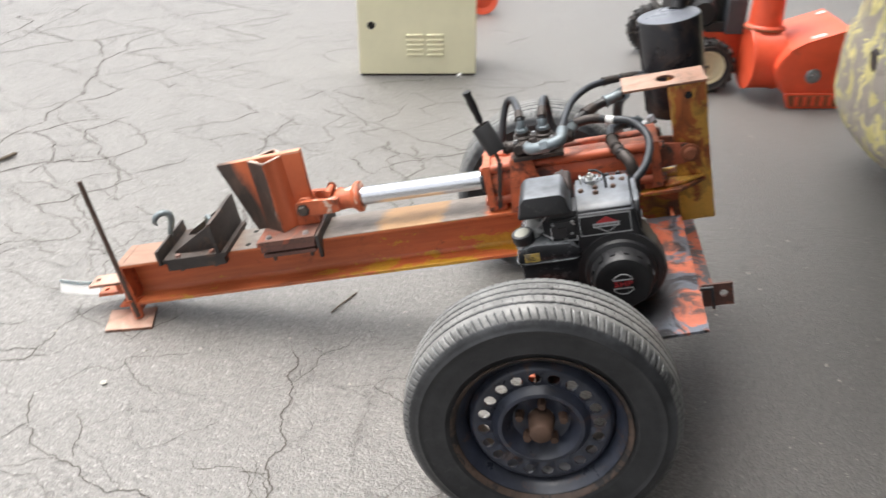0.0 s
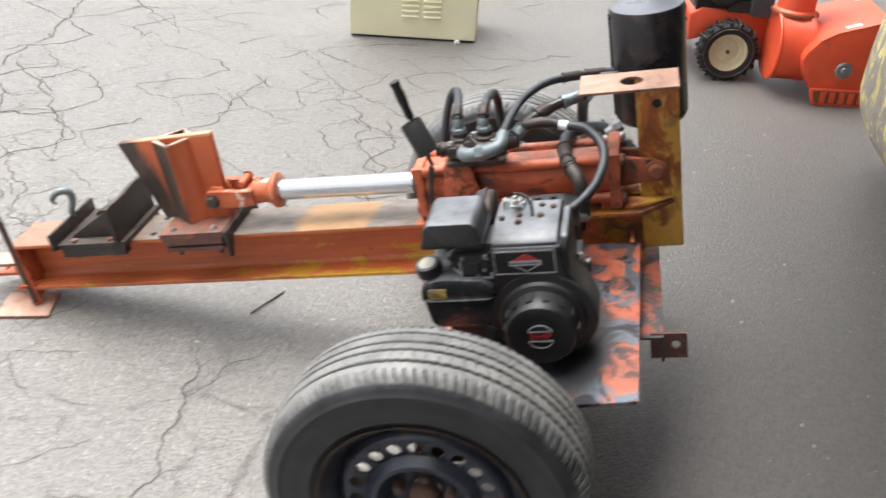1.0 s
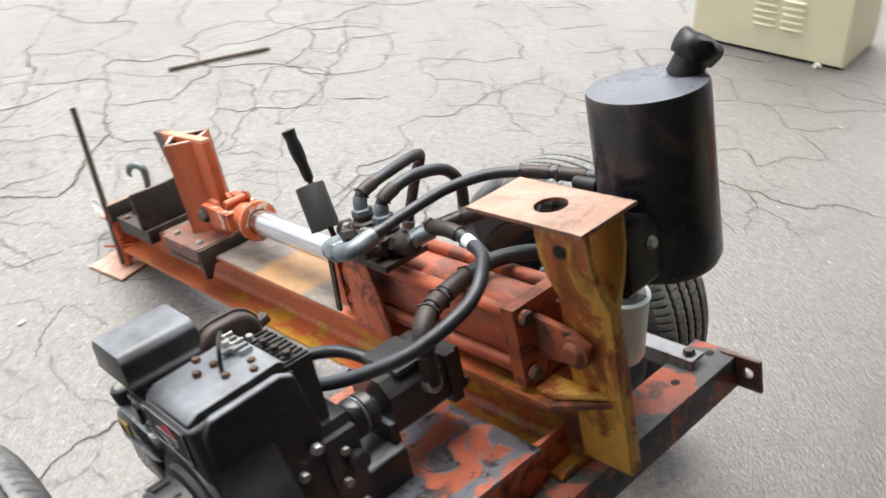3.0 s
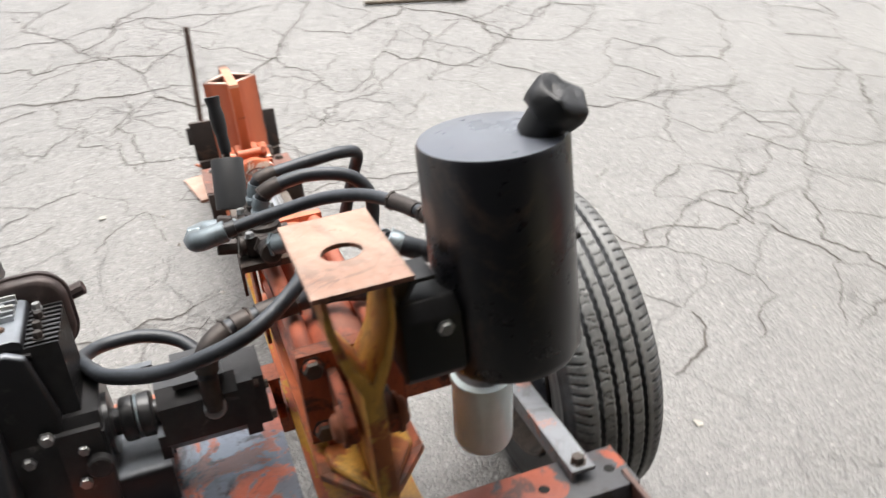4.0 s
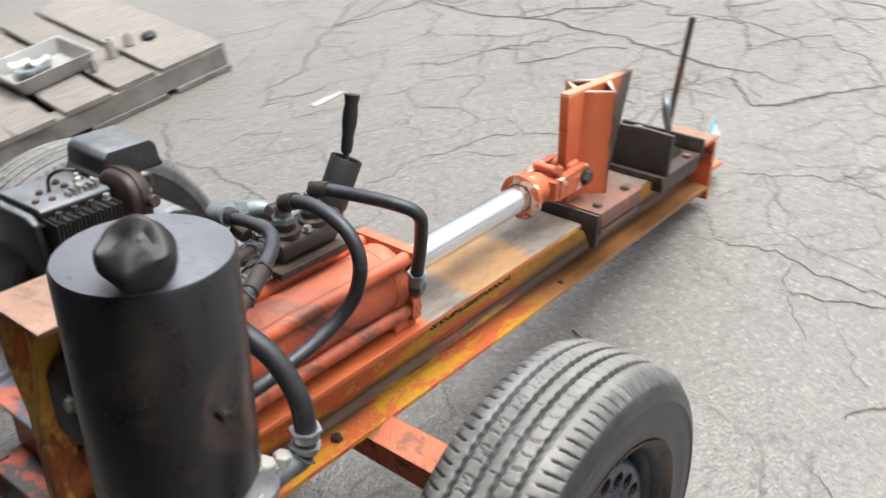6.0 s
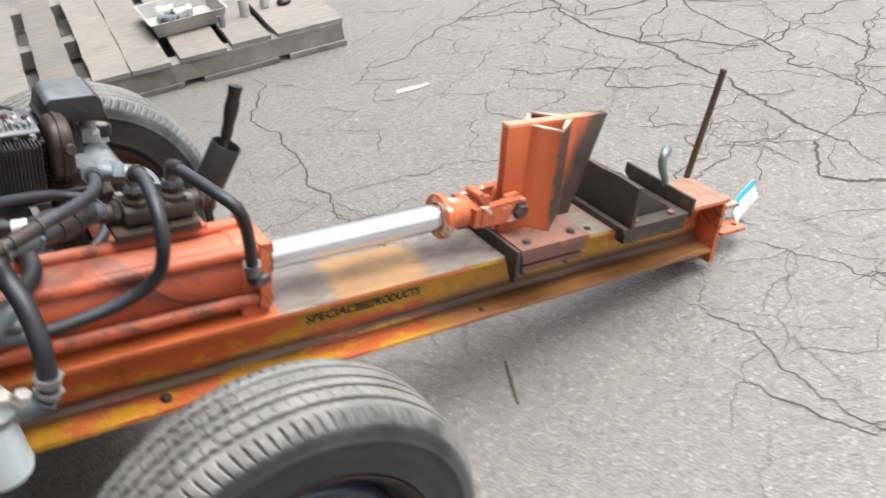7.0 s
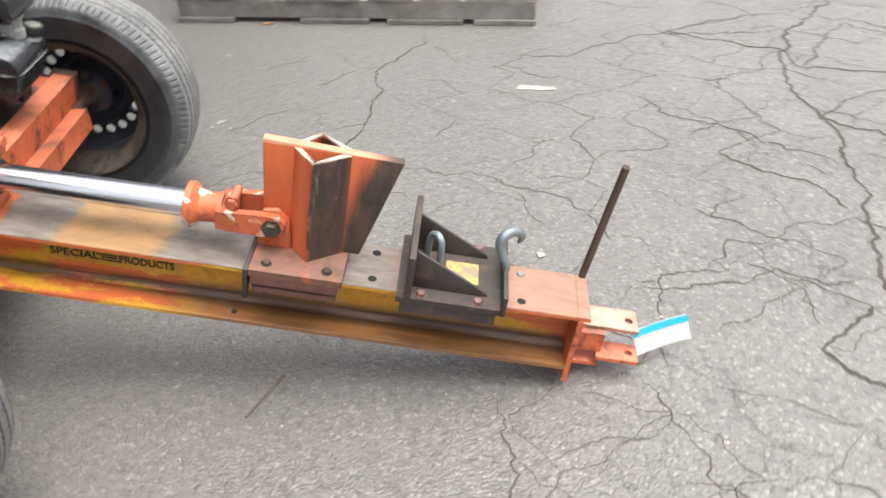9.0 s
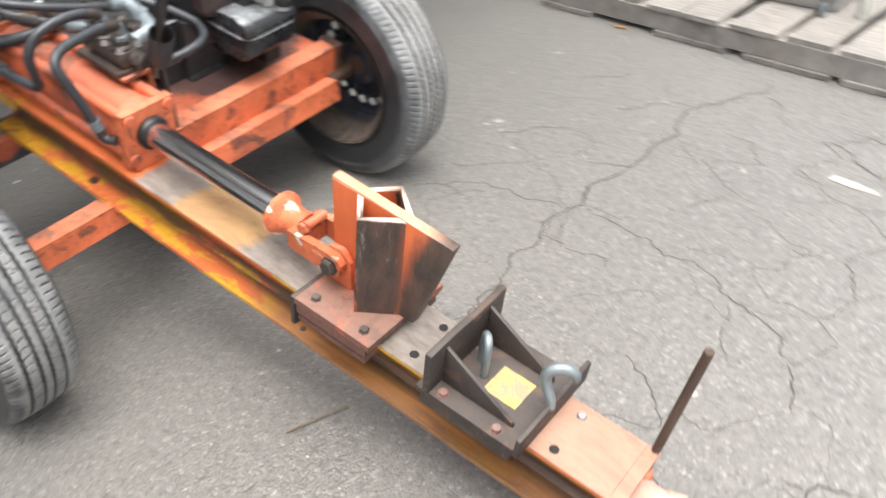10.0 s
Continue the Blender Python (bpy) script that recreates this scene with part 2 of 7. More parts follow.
M_RIMEDGE = simple("rusty_rim_edge", (0.075, 0.050, 0.038), 0.5, 0.2, 0.45, 40, 0.3, ((0.020, 0.019, 0.020), 0.47))
M_HUB = simple("rusty_hub", (0.100, 0.058, 0.040), 0.7, 0.2, 0.35, 40, 0.4)
M_PAPER = simple("old_paper", (0.38, 0.36, 0.32), 0.8, 0.0, 0.12, 40, 0.1)
M_STICK = simple("grey_stick", (0.12, 0.095, 0.07), 0.85, 0.0, 0.3, 60, 0.4)
M_LEAF = simple("dry_leaf", (0.24, 0.13, 0.05), 0.8, 0.0, 0.3, 60, 0.3)


def wood_material():
    mat, n, l = material("weathered_pine")
    v = coords(n, l, (1.0, 16.0, 1.0))
    info = n.new("ShaderNodeObjectInfo")
    grain = noise_of(n, l, v, 9.0, 8, 0.65, 0.4)
    blot = noise_of(n, l, coords(n, l, 1.0), 3.0, 4)
    c = mix_of(n, l, ramp_of(n, l, grain, 0.32, 0.72), (0.105, 0.096, 0.087), (0.275, 0.262, 0.247))
    c = mix_of(n, l, math_of(n, l, "MULTIPLY", ramp_of(n, l, blot, 0.45, 0.75), 0.55), c, (0.25, 0.225, 0.20))
    h = n.new("ShaderNodeHueSaturation")
    r = n.new("ShaderNodeMapRange")
    r.inputs["To Min"].default_value, r.inputs["To Max"].default_value = 0.75, 1.15
    l.new(info.outputs["Random"], r.inputs["Value"])
    l.new(r.outputs["Result"], h.inputs["Value"])
    l.new(c, h.inputs["Color"])
    b = n["Principled BSDF"]
    l.new(h.outputs[0], b.inputs["Base Color"])
    b.inputs["Roughness"].default_value = 0.85
    bump_of(n, l, grain, 0.3, 0.003)
    return mat


def rubber_material():
    """Tyre rubber: black sidewall, greyish worn tread."""
    mat, n, l = material("tyre_rubber")
    v = coords(n, l, 1.0)
    f = noise_of(n, l, v, 9.0, 8, 0.7)
    fine = noise_of(n, l, v, 120.0, 4)
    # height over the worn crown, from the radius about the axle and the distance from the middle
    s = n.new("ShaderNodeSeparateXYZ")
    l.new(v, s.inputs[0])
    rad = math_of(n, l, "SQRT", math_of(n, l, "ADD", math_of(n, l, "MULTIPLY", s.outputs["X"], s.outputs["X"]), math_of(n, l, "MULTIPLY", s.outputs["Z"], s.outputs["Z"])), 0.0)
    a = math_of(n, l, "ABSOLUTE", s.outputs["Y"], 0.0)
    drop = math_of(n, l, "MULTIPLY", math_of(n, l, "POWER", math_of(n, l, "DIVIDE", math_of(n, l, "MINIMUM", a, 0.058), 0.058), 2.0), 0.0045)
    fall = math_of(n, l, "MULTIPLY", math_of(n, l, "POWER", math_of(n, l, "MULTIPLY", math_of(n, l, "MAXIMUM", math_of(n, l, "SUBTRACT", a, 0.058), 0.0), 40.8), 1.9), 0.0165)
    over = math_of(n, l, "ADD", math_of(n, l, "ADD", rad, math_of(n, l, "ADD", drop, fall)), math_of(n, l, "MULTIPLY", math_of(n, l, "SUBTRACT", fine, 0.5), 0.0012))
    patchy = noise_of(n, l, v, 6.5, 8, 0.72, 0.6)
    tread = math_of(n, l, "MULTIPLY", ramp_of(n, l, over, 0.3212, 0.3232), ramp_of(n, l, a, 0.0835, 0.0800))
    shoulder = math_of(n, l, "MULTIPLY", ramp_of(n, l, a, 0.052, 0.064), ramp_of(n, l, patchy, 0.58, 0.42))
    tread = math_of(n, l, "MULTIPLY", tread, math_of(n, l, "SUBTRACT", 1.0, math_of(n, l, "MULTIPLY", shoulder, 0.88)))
    dirt = math_of(n, l, "MULTIPLY", ramp_of(n, l, rad, 0.280, 0.304), ramp_of(n, l, noise_of(n, l, v, 5.5, 8, 0.68, 0.6), 0.48, 0.62))
    scuffs = ramp_of(n, l, noise_of(n, l, v, 14.0, 8, 0.75, 1.2), 0.58, 0.72)
    side = mix_of(n, l, ramp_of(n, l, f, 0.35, 0.75), (0.016, 0.017, 0.019), (0.042, 0.043, 0.046))
    side = mix_of(n, l, math_of(n, l, "MULTIPLY", scuffs, 0.35), side, (0.085, 0.083, 0.080))
    side = mix_of(n, l, math_of(n, l, "MULTIPLY", dirt, 0.55), side, (0.115, 0.122, 0.130))
    worn = mix_of(n, l, ramp_of(n, l, f, 0.3, 0.7), (0.095, 0.096, 0.095), (0.265, 0.264, 0.256))
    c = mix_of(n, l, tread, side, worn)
    inner = math_of(n, l, "MULTIPLY", math_of(n, l, "MULTIPLY", ramp_of(n, l, s.outputs["Y"], 0.015, 0.06), ramp_of(n, l, rad, 0.262, 0.300)), ramp_of(n, l, f, 0.38, 0.60))
    c = mix_of(n, l, math_of(n, l, "MULTIPLY", inner, 0.40), c, (0.18, 0.195, 0.205))
    b = n["Principled BSDF"]
    l.new(c, b.inputs["Base Color"])
    b.inputs["Roughness"].default_value = 0.42
    b.inputs["Specular IOR Level"].default_value = 0.4
    bump_of(n, l, math_of(n, l, "ADD", f, fine), 0.25, 0.002)
    return mat


def beam_material():
    """Beam: orange over yellow, bare steel where the pusher slides, pale faded tail plate."""
    mat, n, l = material("beam_paint")
    v = coords(n, l, 1.0)
    s = n.new("ShaderNodeSeparateXYZ")
    l.new(v, s.inputs[0])
    U, V, W = s.outputs["X"], s.outputs["Y"], s.outputs["Z"]
    vs = coords(n, l, (0.45, 1, 1.0))
    big = noise_of(n, l, vs, 13.0, 9, 0.66, 0.7)
    fine = noise_of(n, l, v, 75.0, 6, 0.7)
    streak = noise_of(n, l, coords(n, l, (0.6, 9, 9)), 6.0, 6, 0.7)
    orange = mix_of(n, l, ramp_of(n, l, streak, 0.3, 0.7), (0.44, 0.098, 0.032), (0.60, 0.160, 0.052))
    # more yellow low on the web and towards the tank
    low = ramp_of(n, l, W, -0.07, -0.15)
    rear = ramp_of(n, l, U, 0.55, 1.1)
    mid = math_of(n, l, "MULTIPLY", math_of(n, l, "MULTIPLY", ramp_of(n, l, U, -0.62, -0.3), ramp_of(n, l, U, 0.24, 0.16)), ramp_of(n, l, V, 0.0, 0.004))
    amt = math_of(n, l, "ADD", math_of(n, l, "MULTIPLY", low, 0.15), math_of(n, l, "ADD", math_of(n, l, "MULTIPLY", rear, 0.02), math_of(n, l, "MULTIPLY", mid, 0.21)))
    plain = math_of(n, l, "MULTIPLY", math_of(n, l, "MULTIPLY", ramp_of(n, l, U, 0.16, -0.10), ramp_of(n, l, V, 0.002, 0.0)), 0.13)
    amt = math_of(n, l, "SUBTRACT", amt, plain)
    ym = ramp_of(n, l, math_of(n, l, "ADD", math_of(n, l, "ADD", big, amt), math_of(n, l, "MULTIPLY", fine, 0.24)), 0.735, 0.755)
    yellow = mix_of(n, l, ramp_of(n, l, fine, 0.3, 0.7), (0.44, 0.21, 0.014), (0.60, 0.33, 0.03))
    c = mix_of(n, l, ym, orange, yellow)
    # brown rusted bottom flange near the tail
    rustm = math_of(n, l, "MULTIPLY", ramp_of(n, l, U, 0.30, 0.16), ramp_of(n, l, math_of(n, l, "ADD", W, math_of(n, l, "MULTIPLY", big, 0.03)), -0.078, -0.112))
    rustm = math_of(n, l, "MULTIPLY", rustm, math_of(n, l, "ADD", 0.30, math_of(n, l, "MULTIPLY", ramp_of(n, l, V, -0.001, 0.001), 0.70)))
    rustc = mix_of(n, l, ramp_of(n, l, streak, 0.3, 0.7), (0.070, 0.035, 0.021), (0.30, 0.130, 0.056))
    c = mix_of(n, l, math_of(n, l, "MULTIPLY", rustm, math_of(n, l, "ADD", math_of(n, l, "MULTIPLY", ramp_of(n, l, big, 0.62, 0.42), 0.15), 0.85)), c, rustc)
    c = mix_of(n, l, math_of(n, l, "MULTIPLY", ramp_of(n, l, U, 0.95, 1.1), ramp_of(n, l, noise_of(n, l, v, 9.0, 8, 0.7, 1.0), 0.42, 0.58)), c, (0.13, 0.052, 0.026))
    # crease shade painted with streaky stain along the far web's lower root
    root_shade = math_of(n, l, "MULTIPLY", ramp_of(n, l, W, -0.108, -0.122), math_of(n, l, "MULTIPLY", ramp_of(n, l, V, 0.042, 0.020), ramp_of(n, l, V, 0.0, 0.003)))
    root_shade = math_of(n, l, "MULTIPLY", root_shade, ramp_of(n, l, math_of(n, l, "ADD", streak, math_of(n, l, "MULTIPLY", big, 0.5)), 0.58, 0.76))
    c = mix_of(n, l, math_of(n, l, "MULTIPLY", root_shade, 0.9), c, (0.045, 0.026, 0.018))
    spots = ramp_of(n, l, noise_of(n, l, v, 42.0, 6, 0.75, 1.0), 0.60, 0.72)
    c = mix_of(n, l, math_of(n, l, "MULTIPLY", spots, 0.7), c, (0.06, 0.03, 0.018))
    # sliding surface
    topm = ramp_of(n, l, W, -0.004, -0.001)
    wob = math_of(n, l, "MULTIPLY", math_of(n, l, "SUBTRACT", big, 0.5), 0.12)
    uu = math_of(n, l, "ADD", U, wob)
    steel = mix_of(n, l, ramp_of(n, l, noise_of(n, l, coords(n, l, (3, 9, 1)), 5.0, 8, 0.7), 0.3, 0.7), (0.10, 0.080, 0.066), (0.245, 0.215, 0.19))
    tan = mix_of(n, l, ramp_of(n, l, big, 0.3, 0.7), (0.22, 0.125, 0.062), (0.42, 0.25, 0.115))
    tanm = math_of(n, l, "MULTIPLY", ramp_of(n, l, uu, 0.47, 0.45), ramp_of(n, l, uu, 0.24, 0.27))
    surf = mix_of(n, l, tanm, steel, tan)
    rubbed = math_of(n, l, "MULTIPLY", ramp_of(n, l, uu, 0.60, 0.585), ramp_of(n, l, uu, -0.30, -0.20))
    pale = mix_of(n, l, ramp_of(n, l, big, 0.3, 0.7), (0.22, 0.12, 0.082), (0.38, 0.225, 0.155))
    top = mix_of(n, l, rubbed, mix_of(n, l, ramp_of(n, l, uu, 0.2, 0.3), pale, c), surf)
    c = mix_of(n, l, topm, c, top)
    smear = noise_of(n, l, coords(n, l, (0.7, 1, 1)), 10.0, 9, 0.7, 1.5)
    c = mix_of(n, l, math_of(n, l, "MULTIPLY", ramp_of(n, l, smear, 0.58, 0.68), 0.35), c, (0.045, 0.03, 0.022))
    b = n["Principled BSDF"]
    l.new(c, b.inputs["Base Color"])
    b.inputs["Roughness"].default_value = 0.46
    bump_of(n, l, math_of(n, l, "ADD", fine, math_of(n, l, "MULTIPLY", ym, 0.6)), 0.3, 0.0015)
    return mat


def wedge_material():
    """Orange angle iron whose front faces are scraped to dark steel."""
    mat, n, l = material("scraped_wing")
    v = coords(n, l, 1.0)
    s = n.new("ShaderNodeSeparateXYZ")
    l.new(v, s.inputs[0])
    f = noise_of(n, l, coords(n, l, (1, 1, 0.35)), 26.0, 8, 0.7, 0.5)
    edge = math_of(n, l, "ADD", s.outputs["X"], math_of(n, l, "MULTIPLY", math_of(n, l, "SUBTRACT", f, 0.5), 0.045))
    front = ramp_of(n, l, edge, -0.046, -0.051)
    streak = ramp_of(n, l, edge, -0.108, -0.121)
    org = mix_of(n, l, ramp_of(n, l, f, 0.3, 0.7), (0.40, 0.085, 0.03), (0.52, 0.115, 0.04))
    drk = mix_of(n, l, ramp_of(n, l, f, 0.35, 0.75), (0.026, 0.019, 0.016), (0.105, 0.058, 0.042))
    scuff = ramp_of(n, l, noise_of(n, l, coords(n, l, (1, 1, 0.22)), 60.0, 7, 0.75, 0.8), 0.58, 0.67)
    drk = mix_of(n, l, math_of(n, l, "MULTIPLY", scuff, 0.6), drk, (0.34, 0.31, 0.28))
    c = mix_of(n, l, front, org, mix_of(n, l, math_of(n, l, "MULTIPLY", streak, 0.4), drk, org))
    rubbed = ramp_of(n, l, math_of(n, l, "ADD", s.outputs["Z"], math_of(n, l, "MULTIPLY", math_of(n, l, "SUBTRACT", f, 0.5), 0.012)), 0.2625, 0.2650)
    c = mix_of(n, l, math_of(n, l, "MULTIPLY", rubbed, 0.85), c, (0.60, 0.46, 0.38))
    b = n["Principled BSDF"]
    l.new(c, b.inputs["Base Color"])
    b.inputs["Roughness"].default_value = 0.55
    bump_of(n, l, f, 0.3, 0.0015)
    return mat


def blade_material():
    """Orange blade, worn to dark steel along the leading edge."""
    mat, n, l = material("worn_blade")
    v = coords(n, l, 1.0)
    s = n.new("ShaderNodeSeparateXYZ")
    l.new(v, s.inputs[0])
    f = noise_of(n, l, coords(n, l, (1, 1, 0.4)), 24.0, 8, 0.7, 0.5)
    fine = noise_of(n, l, v, 90.0, 5)
    lead = math_of(n, l, "ADD", math_of(n, l, "ADD", s.outputs["X"], math_of(n, l, "MULTIPLY", s.outputs["Z"], 0.295)), math_of(n, l, "MULTIPLY", math_of(n, l, "SUBTRACT", f, 0.5), 0.05))
    dark = ramp_of(n, l, lead, -0.062, -0.098)
    top = ramp_of(n, l, s.outputs["Z"], 0.2655, 0.268)
    org = mix_of(n, l, ramp_of(n, l, f, 0.3, 0.7), (0.42, 0.090, 0.03), (0.54, 0.125, 0.042))
    # pale tone for the top edge: pinkish sheen painted onto the blade
    pale = mix_of(n, l, ramp_of(n, l, f, 0.3, 0.7), (0.52, 0.24, 0.15), (0.62, 0.34, 0.22))
    drk = mix_of(n, l, ramp_of(n, l, f, 0.35, 0.75), (0.026, 0.020, 0.017), (0.110, 0.066, 0.048))
    c = mix_of(n, l, dark, org, drk)
    c = mix_of(n, l, math_of(n, l, "MULTIPLY", top, 0.85), c, pale)
    chip = ramp_of(n, l, noise_of(n, l, v, 45.0, 6, 0.7), 0.66, 0.70)
    c = mix_of(n, l, chip, c, (0.06, 0.032, 0.022))
    b = n["Principled BSDF"]
    l.new(c, b.inputs["Base Color"])
    b.inputs["Roughness"].default_value = 0.5
    bump_of(n, l, fine, 0.25, 0.001)
    return mat


def asphalt_material():
    """Old grey asphalt with exposed aggregate, oil-dark patches and hairline cracking."""
    mat, n, l = material("old_asphalt")
    v = coords(n, l, 1.0)
    agg = n.new("ShaderNodeTexVoronoi")
    agg.inputs["Scale"].default_value = 125.0
    l.new(v, agg.inputs["Vector"])
    sep = n.new("ShaderNodeSeparateColor")
    l.new(agg.outputs["Color"], sep.inputs[0])
    blot = noise_of(n, l, v, 1.1, 7, 0.62, 0.3)
    mid = noise_of(n, l, v, 9.0, 8, 0.7)
    fine = noise_of(n, l, v, 210.0, 3, 0.6)
    c = mix_of(n, l, ramp_of(n, l, blot, 0.32, 0.68), (0.124, 0.117, 0.107), (0.190, 0.180, 0.166))
    c = mix_of(n, l, math_of(n, l, "MULTIPLY", ramp_of(n, l, mid, 0.35, 0.7), 0.5), c, (0.172, 0.162, 0.150))
    stain = noise_of(n, l, v, 2.7, 6, 0.6, 0.9)
    c = mix_of(n, l, math_of(n, l, "MULTIPLY", ramp_of(n, l, stain, 0.53, 0.68), 0.45), c, (0.115, 0.107, 0.097))
    lump = noise_of(n, l, v, 24.0, 6, 0.7)
    c = mix_of(n, l, math_of(n, l, "MULTIPLY", ramp_of(n, l, lump, 0.47, 0.36), 0.65), c, (0.085, 0.079, 0.071))
    grit = noise_of(n, l, v, 48.0, 7, 0.82)
    c = mix_of(n, l, math_of(n, l, "MULTIPLY", ramp_of(n, l, grit, 0.52, 0.64), 0.55), c, (0.290, 0.277, 0.258))
    c = mix_of(n, l, math_of(n, l, "MULTIPLY", ramp_of(n, l, grit, 0.47, 0.38), 0.85), c, (0.058, 0.053, 0.048))
    stone = ramp_of(n, l, sep.outputs[0], 0.86, 0.98)
    c = mix_of(n, l, math_of(n, l, "MULTIPLY", stone, 0.50), c, (0.42, 0.405, 0.38))
    dark = ramp_of(n, l, sep.outputs[1], 0.72, 0.98)
    c = mix_of(n, l, math_of(n, l, "MULTIPLY", dark, 0.45), c, (0.095, 0.09, 0.085))
    # a smoother, darker strip of patching along the building
    ps = n.new("ShaderNodeSeparateXYZ")
    l.new(v, ps.inputs[0])
    wv = math_of(n, l, "ADD", ps.outputs["X"], math_of(n, l, "MULTIPLY", math_of(n, l, "SUBTRACT", blot, 0.5), 1.6))
    patch = math_of(n, l, "MULTIPLY", ramp_of(n, l, wv, 0.95, 1.45), 1.0)
    c = mix_of(n, l, math_of(n, l, "MULTIPLY", patch, 0.62), c, mix_of(n, l, ramp_of(n, l, mid, 0.3, 0.7), (0.078, 0.074, 0.071), (0.108, 0.103, 0.099)))
    # ground colour also darkens gradually towards +x, with a wavering edge
    darker_east = ramp_of(n, l, math_of(n, l, "ADD", wv, math_of(n, l, "MULTIPLY", mid, 0.5)), -1.1, 0.9)
    c = mix_of(n, l, math_of(n, l, "MULTIPLY", darker_east, 0.50), c, mix_of(n, l, ramp_of(n, l, grit, 0.36, 0.64), (0.058, 0.054, 0.049), (0.150, 0.142, 0.131)))
    # cracks at two sizes, fading in and out
    warp = n.new("ShaderNodeTexNoise")
    warp.inputs["Scale"].default_value = 5.0
    warp.inputs["Detail"].default_value = 7
    warp.inputs["Roughness"].default_value = 0.65
    l.new(v, warp.inputs["Vector"])
    add = n.new("ShaderNodeVectorMath")
    add.operation = "MULTIPLY_ADD"
    l.new(warp.outputs["Color"], add.inputs[0])
    add.inputs[1].default_value = (0.22, 0.22, 0.0)
    l.new(v, add.inputs[2])
    lines = []
    for scale, width, lo, hi, off in ((1.5, 0.0060, 0.47, 0.58, 1.1), (3.6, 0.0105, 0.45, 0.57, 1.6), (9.0, 0.016, 0.56, 0.68, 2.7)):
        vo = n.new("ShaderNodeTexVoronoi")
        vo.feature = "DISTANCE_TO_EDGE"
        vo.inputs["Scale"].default_value = scale
        l.new(add.outputs[0], vo.inputs["Vector"])
        crumb = math_of(n, l, "MULTIPLY", math_of(n, l, "SUBTRACT", 0.5, noise_of(n, l, v, 38.0, 5, 0.75)), width * 6.5)
        ln = ramp_of(n, l, math_of(n, l, "ADD", vo.outputs["Distance"], crumb), width * 1.1, width * 0.2)
        mk = ramp_of(n, l, math_of(n, l, "ADD", noise_of(n, l, v, off, 4), math_of(n, l, "MULTIPLY", ramp_of(n, l, ps.outputs["X"], -0.7, -1.7), 0.10)), lo, hi)
        lines.append(math_of(n, l, "MULTIPLY", ln, mk))
    cr = math_of(n, l, "MAXIMUM", math_of(n, l, "MAXIMUM", lines[0], lines[1]), lines[2])
    cr = math_of(n, l, "MULTIPLY", cr, math_of(n, l, "SUBTRACT", 1.0, math_of(n, l, "MULTIPLY", patch, 0.85)))
    spot = math_of(n, l, "MULTIPLY", patch, ramp_of(n, l, noise_of(n, l, v, 9.5, 3, 0.5), 0.68, 0.74))
    c = mix_of(n, l, math_of(n, l, "MULTIPLY", spot, 0.6), c, (0.05, 0.048, 0.046))
    c = mix_of(n, l, math_of(n, l, "MULTIPLY", cr, 0.78), c, (0.055, 0.047, 0.040))
    b = n["Principled BSDF"]
    wear = n.new("ShaderNodeHueSaturation")
    wear.inputs["Value"].default_value = 0.84
    l.new(c, wear.inputs["Color"])
    l.new(wear.outputs[0], b.inputs["Base Color"])
    b.inputs["Sheen Weight"].default_value, b.inputs["Sheen Roughness"].default_value = 0.30, 0.45
    b.inputs["Roughness"].default_value = 0.50
    b.inputs["Specular IOR Level"].default_value = 1.0
    h = math_of(n, l, "SUBTRACT", math_of(n, l, "ADD", math_of(n, l, "MULTIPLY", mid, 0.5), math_of(n, l, "MULTIPLY", agg.outputs["Distance"], -0.7)), math_of(n, l, "MULTIPLY", cr, 1.2))
    bump_of(n, l, math_of(n, l, "ADD", h, math_of(n, l, "MULTIPLY", fine, 0.3)), 0.45, 0.007)
    return mat


def chrome_material():
    """Polished ram rod with a faint oily film."""
    mat, n, l = material("chromed_rod")
    f = noise_of(n, l, coords(n, l, (0.3, 1, 1)), 14.0, 4)
    b = n["Principled BSDF"]
    l.new(mix_of(n, l, ramp_of(n, l, f, 0.3, 0.7), (0.66, 0.67, 0.70), (0.80, 0.80, 0.82)), b.inputs["Base Color"])
    b.inputs["Metallic"].default_value = 1.0
    b.inputs["Roughness"].default_value = 0.2
    return mat


def tag_material():
    """Thin white paper that lets light through."""
    mat, n, l = material("thin_white_paper")
    b = n["Principled BSDF"]
    f = noise_of(n, l, coords(n, l, 1.0), 40.0, 5)
    l.new(mix_of(n, l, ramp_of(n, l, f, 0.3, 0.7), (0.92, 0.92, 0.91), (0.96, 0.96, 0.95)), b.inputs["Base Color"])
    b.inputs["Roughness"].default_value = 0.6
    tr = n.new("ShaderNodeBsdfTranslucent")
    tr.inputs["Color"].default_value = (0.93, 0.93, 0.92, 1)
    mx = n.new("ShaderNodeMixShader")
    mx.inputs[0].default_value = 0.5
    l.new(b.outputs[0], mx.inputs[1])
    l.new(tr.outputs[0], mx.inputs[2])
    l.new(mx.outputs[0], n["Material Output"].inputs["Surface"])
    return mat


M_CHROME = chrome_material()
M_TAG = tag_material()
M_WOOD = wood_material()
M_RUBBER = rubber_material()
M_BEAM = beam_material()
M_ASPHALT = asphalt_material()
M_WEDGE = wedge_material()
M_LUG = worn_paint("rusted_lug", (0.34, 0.085, 0.038), (0.16, 0.055, 0.03), (0.07, 0.035, 0.025), 0.62, 0.55, 16, 0.6, grime=0.8, chips=0.5)
M_RUSTY = simple("rusty_pin", (0.26, 0.085, 0.04), 0.7, 0.1, 0.35, 45, 0.4)
